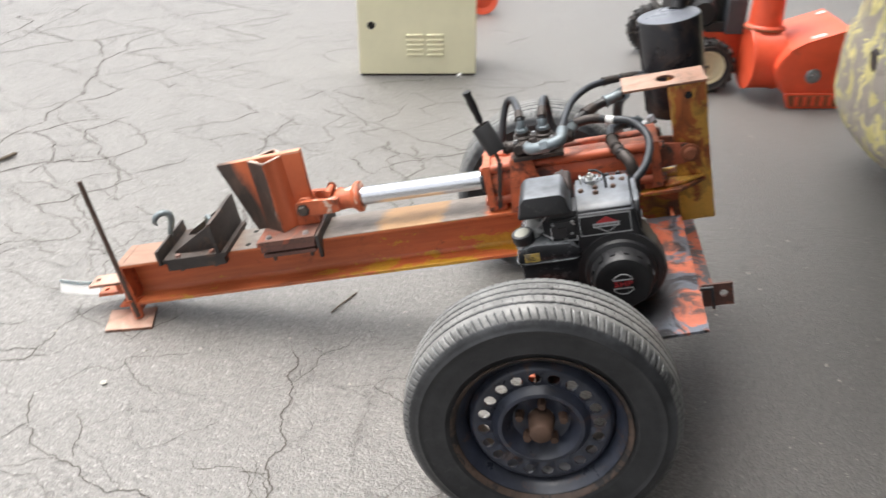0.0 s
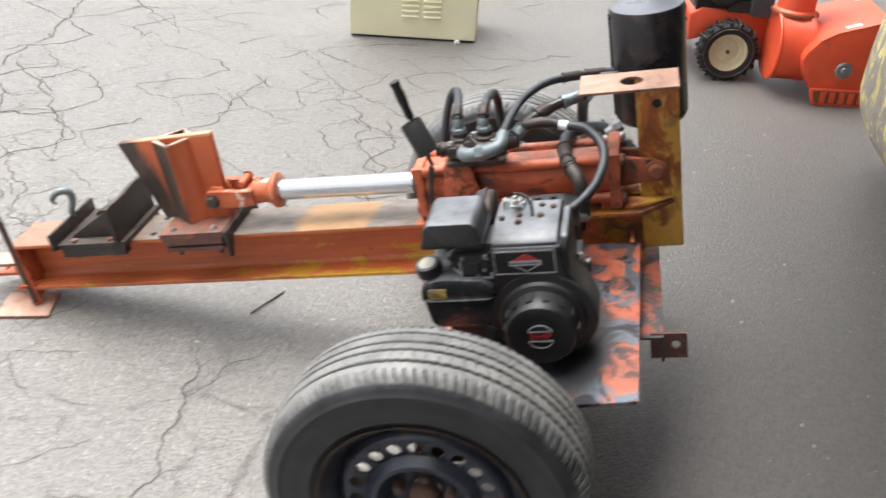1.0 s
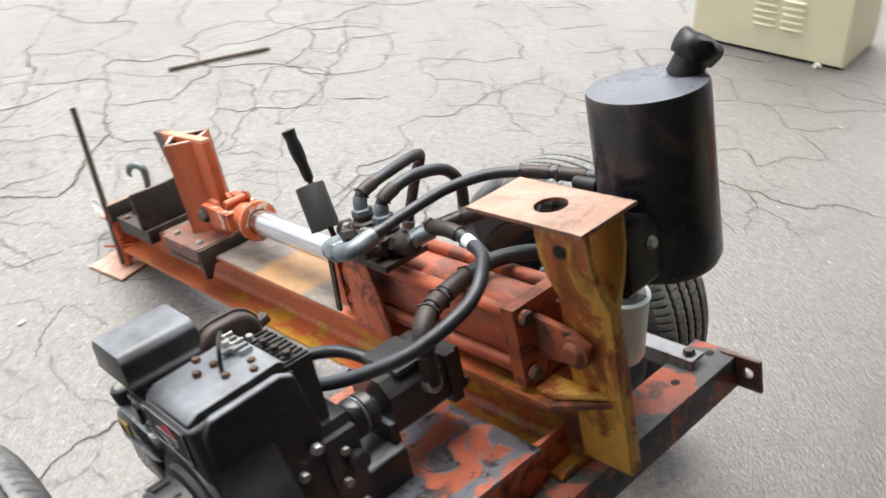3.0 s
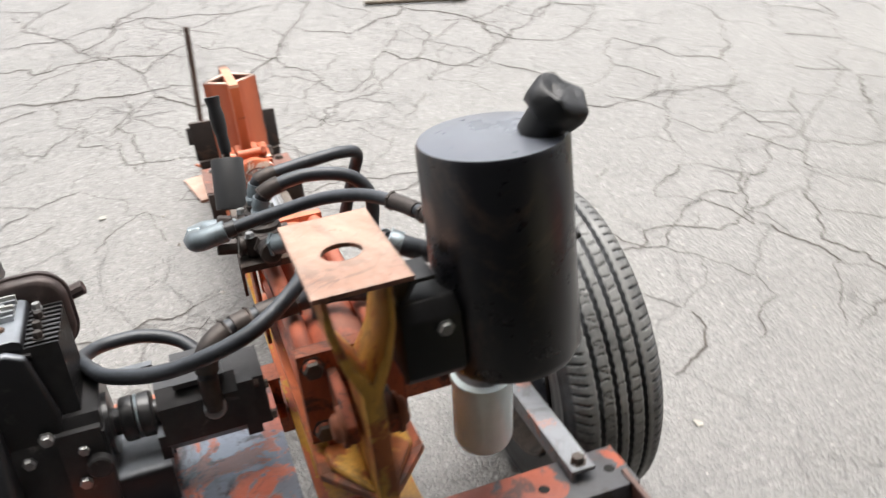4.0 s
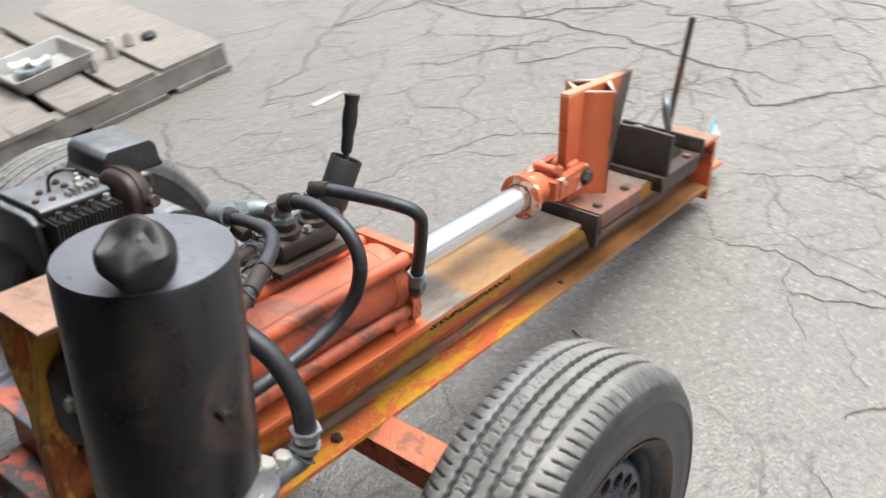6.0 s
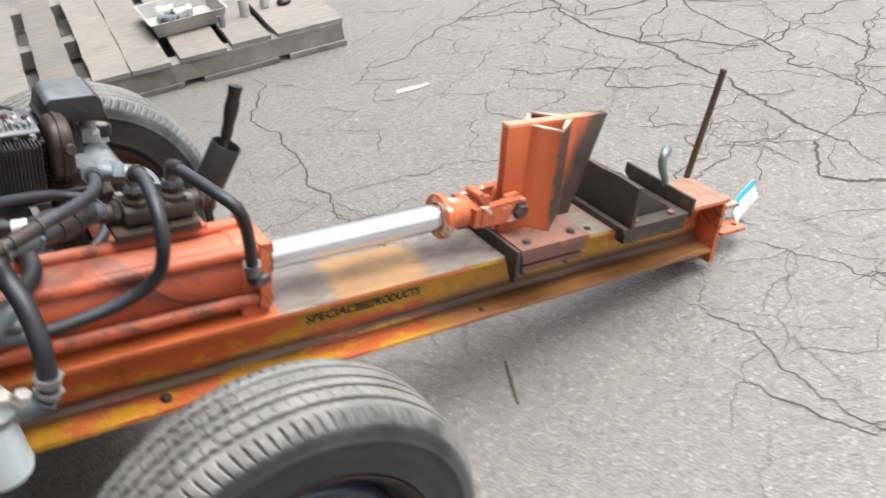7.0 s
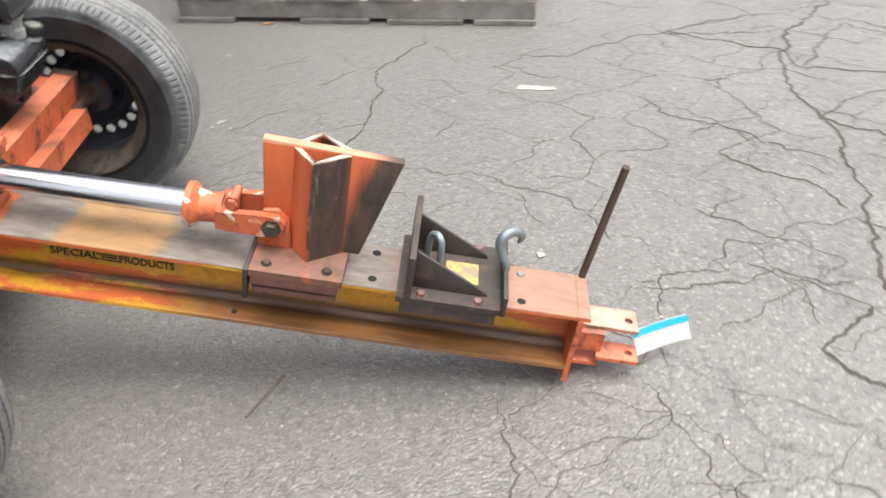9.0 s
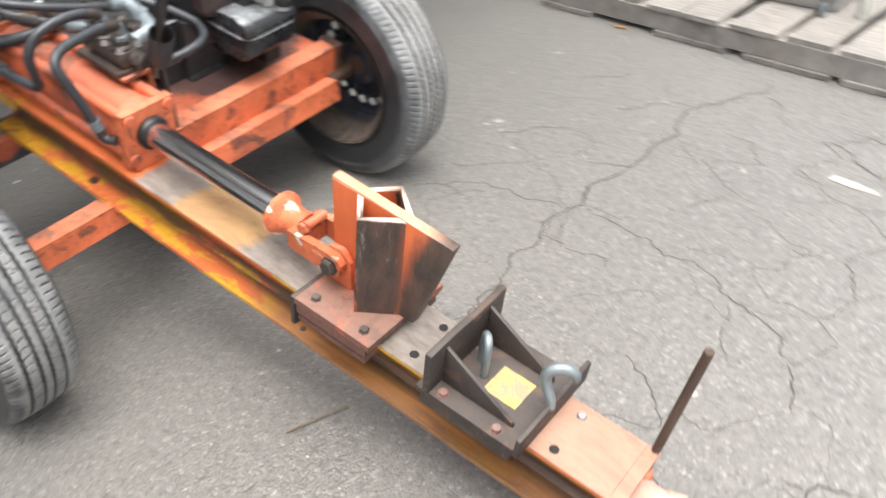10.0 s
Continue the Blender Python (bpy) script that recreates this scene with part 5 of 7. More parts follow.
for s in (0, 1):
    bm = bmesh.new()
    pts = [Vector((0.027 * math.cos(math.radians(a)), 0.027 * math.sin(math.radians(a)), 0.0687)) for a in range(28 + 180 * s, 153 + 180 * s, 8)]
    add_sweep(bm, [rm @ p for p in pts], 0.0011, 6)
    add_box(bm, -0.0235, 0.0235, (0.0105 if s == 0 else -0.0122), (0.0122 if s == 0 else -0.0105), 0.0665, 0.0692, rm)
    sp("ring_print", bm, M_SILVER, parent=engine)
me = text_mesh("5HP", 0.021)
wide = max(v.co.x for v in me.vertices) - min(v.co.x for v in me.vertices)
me.transform(Matrix.Diagonal((0.043 / wide, 0.95, 1, 1)))
me.materials.append(M_REDLBL)
sp("writing", me, None, parent=engine, m=BEAM @ rm @ Matrix.Translation((0, 0, 0.0685)))
# air cleaner
bm = bmesh.new()
add_prism(bm, [(0.737, 0.212), (0.866, 0.212), (0.866, 0.222), (0.860, 0.226), (0.856, 0.255), (0.845, 0.268), (0.760, 0.268), (0.747, 0.256), (0.742, 0.226), (0.737, 0.222)], "y", -0.566, -0.445)
bmesh.ops.recalc_face_normals(bm, faces=bm.faces[:])
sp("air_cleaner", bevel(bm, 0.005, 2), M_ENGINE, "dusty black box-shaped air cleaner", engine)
# carburettor and control panel
bm = bmesh.new()
add_box(bm, 0.80, 0.875, -0.545, -0.47, 0.145, 0.210)
add_box(bm, 0.790, 0.85, -0.530, -0.455, 0.135, 0.19)
sp("carburettor", bevel(bm, 0.004), M_GREASY, "oily carburettor body", engine)
bm = bmesh.new()
add_box(bm, 0.806, 0.874, -0.556, -0.549, 0.134, 0.196)
sp("control_plate", bevel(bm, 0.002), M_BLACKPL, parent=engine)
bm = bmesh.new()
add_box(bm, 0.813, 0.866, -0.560, -0.556, 0.150, 0.190)
add_box(bm, 0.826, 0.846, -0.566, -0.560, 0.152, 0.178)
sp("control_lever", bevel(bm, 0.002), M_GREASY, parent=engine)
sp("control_frame", box(0.808, 0.872, -0.5575, -0.556, 0.136, 0.141, 0.0005), M_SILVER, parent=engine)
for q in ((0.808, 0.811, 0.141, 0.178), (0.868, 0.872, 0.141, 0.150)):
    sp("control_frame", box(q[0], q[1], -0.5585, -0.556, q[2], q[3], 0.0005), M_SILVER, parent=engine)
bm = bmesh.new()
add_lathe(bm, [(0, 0), (0.019, 0), (0.021, 0.004), (0.021, 0.022), (0.016, 0.027), (0.016, 0.048), (0.022, 0.052), (0.022, 0.058), (0, 0.058)], 20, frame_to((0.762, -0.512, 0.142), (0.772, -0.506, 0.25)))
add_box(bm, 0.765, 0.803, -0.522, -0.482, 0.152, 0.182)
add_rod(bm, (0.780, -0.524, 0.165), (0.780, -0.540, 0.166), 0.0075, 10)
sp("intake_casting", bevel(bm, 0.003), M_CAST, "pale cast intake neck under the air cleaner", engine)
for a, b in (((0.786, -0.541, 0.158), (0.812, -0.560, 0.150)), ((0.800, -0.535, 0.188), (0.868, -0.561, 0.183)), ((0.777, -0.540, 0.176), (0.803, -0.545, 0.205))):
    sp("linkage_rod", rod(a, b, 0.0016, 8), M_ZINCBOLT, parent=engine)
for u, w in ((0.816, 0.186), (0.862, 0.188), (0.858, 0.158), (0.842, 0.146)):
    sp("screw", hexbolt((u, -0.5560, w), (0, -1, 0), 0.0042, 0.0055), M_ZINCBOLT, parent=engine)
# fuel tank: two pressed halves with a seam flange
bm = bmesh.new()
top = [(0.718, 0.094), (0.720, 0.118), (0.735, 0.136), (0.765, 0.143), (0.850, 0.138), (0.872, 0.120), (0.874, 0.094)]
low = [(0.722, 0.092), (0.872, 0.092), (0.868, 0.035), (0.852, 0.022), (0.745, 0.022), (0.728, 0.035)]
add_prism(bm, top, "y", -0.568, -0.394)
add_prism(bm, low, "y", -0.564, -0.396)
bmesh.ops.recalc_face_normals(bm, faces=bm.faces[:])
bevel(bm, 0.008, 2)
add_prism(bm, rounded(0.714, 0.878, -0.572, -0.390, 0.030), "z", 0.0905, 0.0945)
sp("fuel_tank", bm, M_FUEL, "dark grey pressed-steel fuel tank", engine)
fc = frame_to((0.742, -0.535, 0.132), (0.735, -0.542, 0.19))
sp("filler_neck", lathe([(0.0, 0.0), (0.024, 0.0), (0.020, 0.012), (0.020, 0.02), (0, 0.02)], 20, fc), M_ALU, parent=engine)
sp("fuel_cap", lathe([(0.026, 0.012), (0.027, 0.014), (0.027, 0.033), (0.0255, 0.036), (0.020, 0.0365), (0.019, 0.0355), (0, 0.0355)], 26, fc), M_BLACKPL, "black and silver fuel cap", engine)
sp("cap_disc", lathe([(0, 0.0372), (0.0185, 0.0372), (0.0190, 0.0360)], 22, fc), M_CAPDISC, parent=engine)
sp("warning_label", box(0.737, 0.773, -0.5705, -0.5682, 0.100, 0.122, 0.0004), M_YELLOWLBL, "small yellow warning label", engine)
bm = bmesh.new()
for k in range(3):
    add_box(bm, 0.743, 0.768 - 0.004 * k, -0.5712, -0.5705, 0.104 + 0.004 * k, 0.1055 + 0.004 * k)
sp("warning_bars", bm, M_BLACKINK, parent=engine)
sp("control_arm", prism([(0.846, -0.07), (0.862, -0.07), (0.866, 0.02), (0.850, 0.03), (0.842, 0.02)], "y", -0.572, -0.564, 0.002), M_BLACKPL, parent=engine)
sp("dipstick", sweep([(0.868, -0.545, -0.03), (0.845, -0.578, -0.032), (0.832, -0.60, -0.03)], 0.011, 4, 10), M_BLACKPL, parent=engine)
# side shroud wrapping the barrel
bm = bmesh.new()
add_prism(bm, [(-0.545, 0.0), (-0.545, 0.190), (-0.530, 0.212), (-0.420, 0.216), (-0.398, 0.205), (-0.380, 0.110), (-0.395, 0.020), (-0.41, 0.0)], "x", 1.008, 1.024)
bmesh.ops.recalc_face_normals(bm, faces=bm.faces[:])
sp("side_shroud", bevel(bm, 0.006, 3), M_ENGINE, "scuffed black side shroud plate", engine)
# muffler: upright pillow-shaped box pressed from two halves
def pillow(grow):
    return rounded(-0.462 - grow, -0.352 + grow, 0.122 - grow, 0.246 + grow, 0.040 + grow, 7)


bm = bmesh.new()
add_prism(bm, pillow(0.0), "x", 0.826, 0.868)
bmesh.ops.recalc_face_normals(bm, faces=bm.faces[:])
muffler = sp("muffler", bevel(bm, 0.010, 3), M_MUFFLER, "dark brown pillow-shaped muffler", engine)
bm = bmesh.new()
add_prism(bm, pillow(0.004), "x", 0.843, 0.851)
bmesh.ops.recalc_face_normals(bm, faces=bm.faces[:])
sp("muffler_seam", bevel(bm, 0.002, 2), M_MUFFLER, parent=engine)
sp("muffler_tip", rod((0.838, -0.352, 0.200), (0.838, -0.330, 0.206), 0.011, 10), M_MUFFLER, parent=engine)
# finned head behind the shroud top
sp("cylinder_head", box(0.884, 1.004, -0.412, -0.362, 0.09, 0.205, 0.004), M_GREASY, "black finned cylinder head", engine)
for k in range(18):
    sp("head_fin", box(0.886 + 0.0068 * k, 0.8885 + 0.0068 * k, -0.420, -0.357, 0.095, 0.213 - 0.002 * (k % 2), 0.0008, 1), M_GREASY, parent=engine)
for u, v, mt in ((0.893, -0.39, M_ZINCBOLT), (0.925, -0.385, M_RUSTFIT), (0.955, -0.385, M_RUSTFIT), (0.985, -0.382, M_RUSTFIT)):
    sp("bolt", hexbolt((u, v, 0.212), (0, 0, 1), 0.0065, 0.010), mt, parent=engine)
for u, v, w, r in ((1.035, -0.365, 0.055, 0.008), (1.038, -0.375, 0.005, 0.009), (1.036, -0.355, -0.045, 0.008), (1.036, -0.44, -0.05, 0.010)):
    sp("bolt", hexbolt((u - 0.006, v, w), (1, 0, 0), r, 0.010), M_ZINCBOLT, parent=engine)
bm = bmesh.new()
add_box(bm, 1.022, 1.034, -0.395, -0.337, -0.07, 0.085)
add_box(bm, 1.0, 1.03, -0.36, -0.334, 0.02, 0.075)
add_rod(bm, (1.03, -0.35, 0.03), (1.05, -0.35, 0.03), 0.017, 12)
sp("crankcase_cover", bevel(bm, 0.004), M_GREASY, "oily ribbed crankcase cover", engine)
bm = bmesh.new()
add_box(bm, 0.765, 0.868, -0.548, -0.50, -0.032, 0.024)
sp("governor_box", bevel(bm, 0.010, 2), M_BLACKPL, parent=engine)
sp("bolt", hexbolt((1.030, -0.405, 0.085), (1, 0, 0), 0.009, 0.010), M_ZINCBOLT, parent=engine)
sp("bolt", hexbolt((1.030, -0.435, 0.055), (1, 0, 0), 0.008, 0.008), M_ZINCBOLT, parent=engine)
sp("bolt", hexbolt((1.032, -0.42, -0.02), (1, 0, 0), 0.009, 0.008), M_BOLT, parent=engine)
# hydraulic pump on the crankshaft
pu, pw = 0.968, 0.045
bm = bmesh.new()
add_lathe(bm, [(0, 0), (0.046, 0), (0.046, 0.010), (0.020, 0.012), (0.020, 0.020), (0.031, 0.022), (0.033, 0.026), (0.033, 0.040), (0.029, 0.042), (0.029, 0.047), (0.033, 0.049), (0.033, 0.064), (0.030, 0.067), (0.018, 0.068), (0.018, 0.078), (0, 0.078)], 28, frame_to((pu, -0.338, pw), (pu, 1, pw)))
pump = sp("pump", bm, M_GREASY, "oily cast-iron hydraulic gear pump on the crankshaft")
bm = bmesh.new()
add_prism(bm, [(pu - 0.052, pw - 0.03), (pu - 0.03, pw - 0.052), (pu + 0.03, pw - 0.052), (pu + 0.052, pw - 0.03), (pu + 0.052, pw + 0.03), (pu + 0.03, pw + 0.052), (pu - 0.03, pw + 0.052), (pu - 0.052, pw + 0.03)], "y", -0.262, -0.150)
add_box(bm, pu - 0.058, pu + 0.058, -0.150, -0.128, pw - 0.045, pw + 0.045)
add_box(bm, pu - 0.045, pu + 0.045, -0.128, -0.112, pw - 0.04, pw + 0.04)
sp("pump_body", bevel(bm, 0.005), M_GREASY, parent=pump)
for su in (-1, 1):
    for sw in (-1, 1):
        sp("bolt", hexbolt((pu + su * 0.043, -0.128 if sw > 0 else -0.112, pw + sw * 0.03), (0, 1, 0), 0.007, 0.008), M_BOLT, parent=pump)
sp("port_fitting", rod((1.030, -0.186, 0.118), (1.030, -0.186, 0.062), 0.014, 12), M_RUSTFIT, parent=pump)
sp("port_boss", rod((1.012, -0.186, 0.060), (1.038, -0.186, 0.066), 0.016, 14), M_ALU, parent=pump)
bm = bmesh.new()
add_prism(bm, rounded(0.905, 1.030, -0.030, -0.008, 0.009), "y", -0.338, -0.262)
add_box(bm, 0.912, 0.926, -0.338, -0.262, 0.088, 0.098)
add_box(bm, 0.905, 0.917, -0.338, -0.262, -0.069, -0.018)
add_box(bm, 1.018, 1.030, -0.338, -0.262, -0.069, -0.018)
add_box(bm, 0.920, 1.016, -0.272, -0.258, -0.008, 0.03)
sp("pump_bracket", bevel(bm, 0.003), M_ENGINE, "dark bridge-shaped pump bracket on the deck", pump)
sp("coupling_spider", lathe([(0.0, 0.0), (0.0315, 0.0), (0.0325, 0.002), (0.0315, 0.004), (0, 0.004)], 24, frame_to((pu, -0.2955, pw), (pu, 1, pw))), M_FITTING, "grey rubber ring in the coupling", pump)
sp("pump_lid", box(pu - 0.045, pu + 0.045, -0.235, -0.165, pw + 0.052, pw + 0.060, 0.003), M_GREASY, parent=pump)

# ---------- valve, lever and plumbing ----------
bm = bmesh.new()
add_prism(bm, rounded(-0.088, -0.022, 0.180, 0.218, 0.014), "x", 0.706, 0.826)
bmesh.ops.recalc_face_normals(bm, faces=bm.faces[:])
bevel(bm, 0.005, 2)
for u in (0.735, 0.797):
    add_lathe(bm, [(0, 0), (0.025, 0), (0.025, 0.010), (0.019, 0.014), (0.020, 0.024), (0, 0.024)], 16, pose(u, -0.05, 0.214))
for u, h in ((0.722, 0.012), (0.766, 0.016), (0.812, 0.012)):
    add_rod(bm, (u, -0.086, 0.200), (u, -0.086 - h, 0.202), 0.016, 12)
add_rod(bm, (0.826, -0.055, 0.200), (0.840, -0.055, 0.200), 0.022, 6)
add_rod(bm, (0.838, -0.055, 0.200), (0.878, -0.055, 0.206), 0.017, 14)
add_rod(bm, (0.708, -0.058, 0.200), (0.672, -0.062, 0.200), 0.017, 12)
add_rod(bm, (0.690, -0.060, 0.200), (0.682, -0.060, 0.200), 0.021, 6)
bmesh.ops.recalc_face_normals(bm, faces=bm.faces[:])
for v in bm.verts:
    v.co += noise.noise_vector(v.co * 60) * 0.0015
valve = sp("control_valve", bm, M_VALVE, "greasy brown cast hydraulic control valve")
sp("valve_base", box(0.702, 0.846, -0.102, -0.006, 0.1685, 0.1795, 0.003), M_STOP, parent=valve)
for u, v in ((0.735, -0.05), (0.797, -0.05)):
    sp("port_nut", rod((u, v, 0.236), (u, v, 0.250), 0.019, 6), M_FITTING, parent=valve)
for u, v, w in ((0.716, -0.030, 0.218), (0.716, -0.078, 0.218), (0.766, -0.030, 0.218), (0.766, -0.076, 0.218), (0.820, -0.078, 0.216)):
    sp("bolt", hexbolt((u, v, w), (0, 0, 1), 0.0075, 0.008), M_ZINCBOLT, parent=valve)
sp("relief_cap", hexbolt((0.765, -0.100, 0.222), (0, -1, 0.3), 0.014, 0.022), M_VALVE, parent=valve)
sp("port_plug", rod((0.83, -0.10, 0.21), (0.83, -0.13, 0.215), 0.013, 8), M_VALVE, parent=valve)
# lever with a loose square sleeve
lm = frame_to((0.658, -0.072, 0.165), (0.604, -0.079, 0.392))
bm = bmesh.new()
add_lathe(bm, [(0, 0.0), (0.0055, 0), (0.0055, 0.14), (0, 0.14)], 10, lm)
lever = sp("lever", bm, M_BOLT, "valve lever with a black grip", valve)
sp("grip", lathe([(0.0, 0.135), (0.009, 0.135), (0.0105, 0.15), (0.010, 0.165), (0.0125, 0.18), (0.0130, 0.20), (0.0110, 0.215), (0.0135, 0.232), (0.010, 0.233), (0, 0.2315)], 14, lm), M_BLACKPL, "black rubber lever grip", valve)
bm = lathe([(0.024, 0.091), (0.0275, 0.091), (0.0275, 0.175), (0.0262, 0.177), (0.0245, 0.175)], 28, frame_to((0.694, -0.098, 0.124), (0.618, -0.076, 0.300)), True)
sp("sleeve", bm, M_SLEEVE, "round black plastic sleeve on the lever", valve)
sp("linkage", prism([(0.632, 0.03), (0.645, 0.03), (0.668, 0.17), (0.655, 0.175)], "y", -0.098, -0.092, 0.001), M_STOP, parent=valve)


def hose(pts, r, label="", fits=(), mat=None):
    """A bent hose with crimped ends; fits: (fraction along the way, length, metal)."""
    path = smooth_path(pts, 10)
    bm = bmesh.new()
    add_sweep(bm, path, r, 14)
    ob = sp("hose", bm, mat or M_HOSE, label or "black rubber hydraulic hose", smooth=60)
    k = len(path) - 1
    for f, ln, metal in fits:
        i = max(0, min(k - 1, int(f * k)))
        j = max(i + 1, min(k, i + ln))
        bm = bmesh.new()
        seg = path[i:j + 1]
        add_sweep(bm, seg, r * 1.22, 12)
        add_sweep(bm, [seg[0], seg[0] + (seg[1] - seg[0]) * 0.6], r * 1.5, 6)
        sp("hose_fitting", bm, metal, parent=ob)
    return ob


hose([(0.735, -0.05, 0.240), (0.735, -0.049, 0.262), (0.734, -0.034, 0.277), (0.726, 0.03, 0.284), (0.710, 0.105, 0.284), (0.690, 0.135, 0.268), (0.672, 0.126, 0.225), (0.655, 0.104, 0.15), (0.649, 0.093, 0.112)], 0.0108, fits=((0.0, 14, M_FITTING), (0.22, 7, M_RUSTFIT), (0.90, 7, M_FITTING)))
sp("port_elbow", sweep([(0.649, 0.092, 0.115), (0.646, 0.091, 0.098), (0.636, 0.085, 0.090), (0.618, 0.078, 0.092)], 0.0115, 5, 12), M_GREASY, "dull elbow at the cylinder port")
hose([(0.797, -0.05, 0.240), (0.797, -0.049, 0.262), (0.799, -0.03, 0.280), (0.802, 0.03, 0.290), (0.806, 0.095, 0.275), (0.808, 0.124, 0.235), (0.812, 0.118, 0.18), (0.832, 0.104, 0.142), (0.876, 0.094, 0.115), (0.93, 0.089, 0.100), (1.0, 0.086, 0.09), (1.075, 0.084, 0.10)], 0.0112, fits=((0.0, 12, M_FITTING), (0.14, 8, M_RUSTFIT), (0.93, 6, M_FITTING)))
# big zinc elbow from the valve's side, then the hose to the tank
sp("elbow", sweep([(0.752, -0.094, 0.208), (0.755, -0.132, 0.216), (0.768, -0.150, 0.220), (0.800, -0.157, 0.226)], 0.0165, 6, 14), M_FITTING, "large zinc pipe elbow")
sp("elbow_nut", rod((0.790, -0.156, 0.225), (0.812, -0.158, 0.229), 0.020, 6), M_FITTING)
sp("elbow", sweep([(0.808, -0.158, 0.228), (0.834, -0.159, 0.235), (0.848, -0.150, 0.240), (0.852, -0.112, 0.248)], 0.0165, 6, 14), M_FITTING, "large zinc pipe elbow")
hose([(0.851, -0.118, 0.247), (0.854, -0.09, 0.252), (0.864, -0.04, 0.263), (0.890, 0.03, 0.280), (0.935, 0.085, 0.290), (0.985, 0.12, 0.289), (1.034, 0.147, 0.283), (1.105, 0.172, 0.276)], 0.0100, fits=((0.0, 8, M_GREASY), (0.70, 9, M_RUSTFIT), (0.86, 7, M_RUSTFIT)))
# return pipe and filter hose
hose([(0.862, -0.055, 0.212), (0.895, 0.0, 0.226), (0.945, 0.05, 0.240), (1.032, 0.095, 0.252)], 0.0135, "steel return pipe", ((0.05, 6, M_FITTING), (0.5, 5, M_RUSTFIT), (0.82, 5, M_FITTING)), M_GREASY)
hose([(1.030, 0.094, 0.252), (1.040, 0.120, 0.24), (1.022, 0.175, 0.20), (1.013, 0.208, 0.145), (1.012, 0.214, 0.085), (1.022, 0.210, 0.058), (1.055, 0.200, 0.047)], 0.0150, fits=((0.0, 7, M_FITTING), (0.62, 3, M_ALU), (0.70, 3, M_ALU), (0.80, 12, M_FITTING)))
# pressure hose with the white band, looping to the pump
wh = hose([(0.872, -0.02, 0.226), (0.935, -0.018, 0.232), (0.985, -0.022, 0.222), (1.045, -0.052, 0.218), (1.082, -0.125, 0.190), (1.058, -0.228, 0.155), (0.985, -0.312, 0.128), (0.900, -0.352, 0.110), (0.850, -0.358, 0.098), (0.812, -0.332, 0.090), (0.802, -0.275, 0.084), (0.822, -0.220, 0.070), (0.868, -0.190, 0.052), (0.922, -0.188, 0.047)], 0.0112, fits=((0.02, 12, M_RUSTFIT), (0.95, 6, M_FITTING)))
path = smooth_path([(0.935, -0.018, 0.232), (0.985, -0.022, 0.222), (1.045, -0.052, 0.218)], 10)
bm = bmesh.new()
add_sweep(bm, path[8:13], 0.0122, 14)
sp("band", bm, M_WHITE, "white band on the hose", wh)
hose([(1.07, 0.135, 0.14), (1.02, 0.09, 0.160), (0.985, 0.03, 0.168), (0.984, -0.04, 0.170), (0.992, -0.10, 0.168), (1.008, -0.150, 0.164), (1.024, -0.178, 0.148), (1.030, -0.186, 0.112)], 0.0140, "thick suction hose with pipe elbow", ((0.0, 8, M_FITTING), (0.44, 10, M_RUSTFIT), (0.60, 5, M_RUSTFIT), (0.70, 18, M_RUSTFIT)))
for k, (u, v, w) in enumerate(((1.118, 0.105, 0.158), (1.095, 0.112, 0.142), (1.068, 0.104, 0.130), (1.040, 0.096, 0.123))):
    sp("pipe_fitting", rod((u, v, w), (u - 0.020, v - 0.004, w - 0.008), 0.016 - 0.003 * (k % 2), 6 if k % 2 == 0 else 14), M_ALU, "pale pipe fitting behind the cylinder")

# paper tag on the tongue
along, wide = Vector((-0.136, -0.036, 0.024)).normalized(), Vector((0.10, -0.17, 0.98))
wide = (wide - along * wide.dot(along)).normalized()
face = wide.cross(along)
tag_m = Matrix.Translation((-0.738, 0.004, 0.076)) @ Matrix((face, wide, along)).transposed().to_4x4()
bm = bmesh.new()
vs = []
for i in range(9):
    z = 0.128 * i / 8
    c = 0.006 * math.sin(3.0 * i / 8)
    vs.append((bm.verts.new((c, -0.040, z)), bm.verts.new((c + 0.004, 0.024, z))))
for p, q in zip(vs, vs[1:]):
    bm.faces.new((p[0], p[1], q[1], q[0]))
bmesh.ops.solidify(bm, geom=bm.faces[:], thickness=0.0008)
tag = solo("paper_tag", bm, M_TAG, "white paper tag with a blue band, tied to the hitch tongue", "paper tag", tag_m)
bm = bmesh.new()
for i in range(8):
    z0, z1 = 0.128 * i / 8, 0.128 * (i + 1) / 8
    c0, c1 = 0.006 * math.sin(3.0 * i / 8), 0.006 * math.sin(3.0 * (i + 1) / 8)
    q = [(c0 + 0.0008, 0.006, z0), (c0 + 0.0023, 0.0222, z0), (c1 + 0.0023, 0.0222, z1), (c1 + 0.0008, 0.006, z1)]
    bm.faces.new([bm.verts.new(p) for p in q])
part("blue_band", bm, M_BLUE, tag, "turquoise printed band", tag_m)
part("string", sweep([(0.0, 0.0, 0.004), (0.012, 0.02, -0.012), (0.006, 0.03, -0.03)], 0.0009, 5, 6), M_WHITE, tag, "", tag_m)

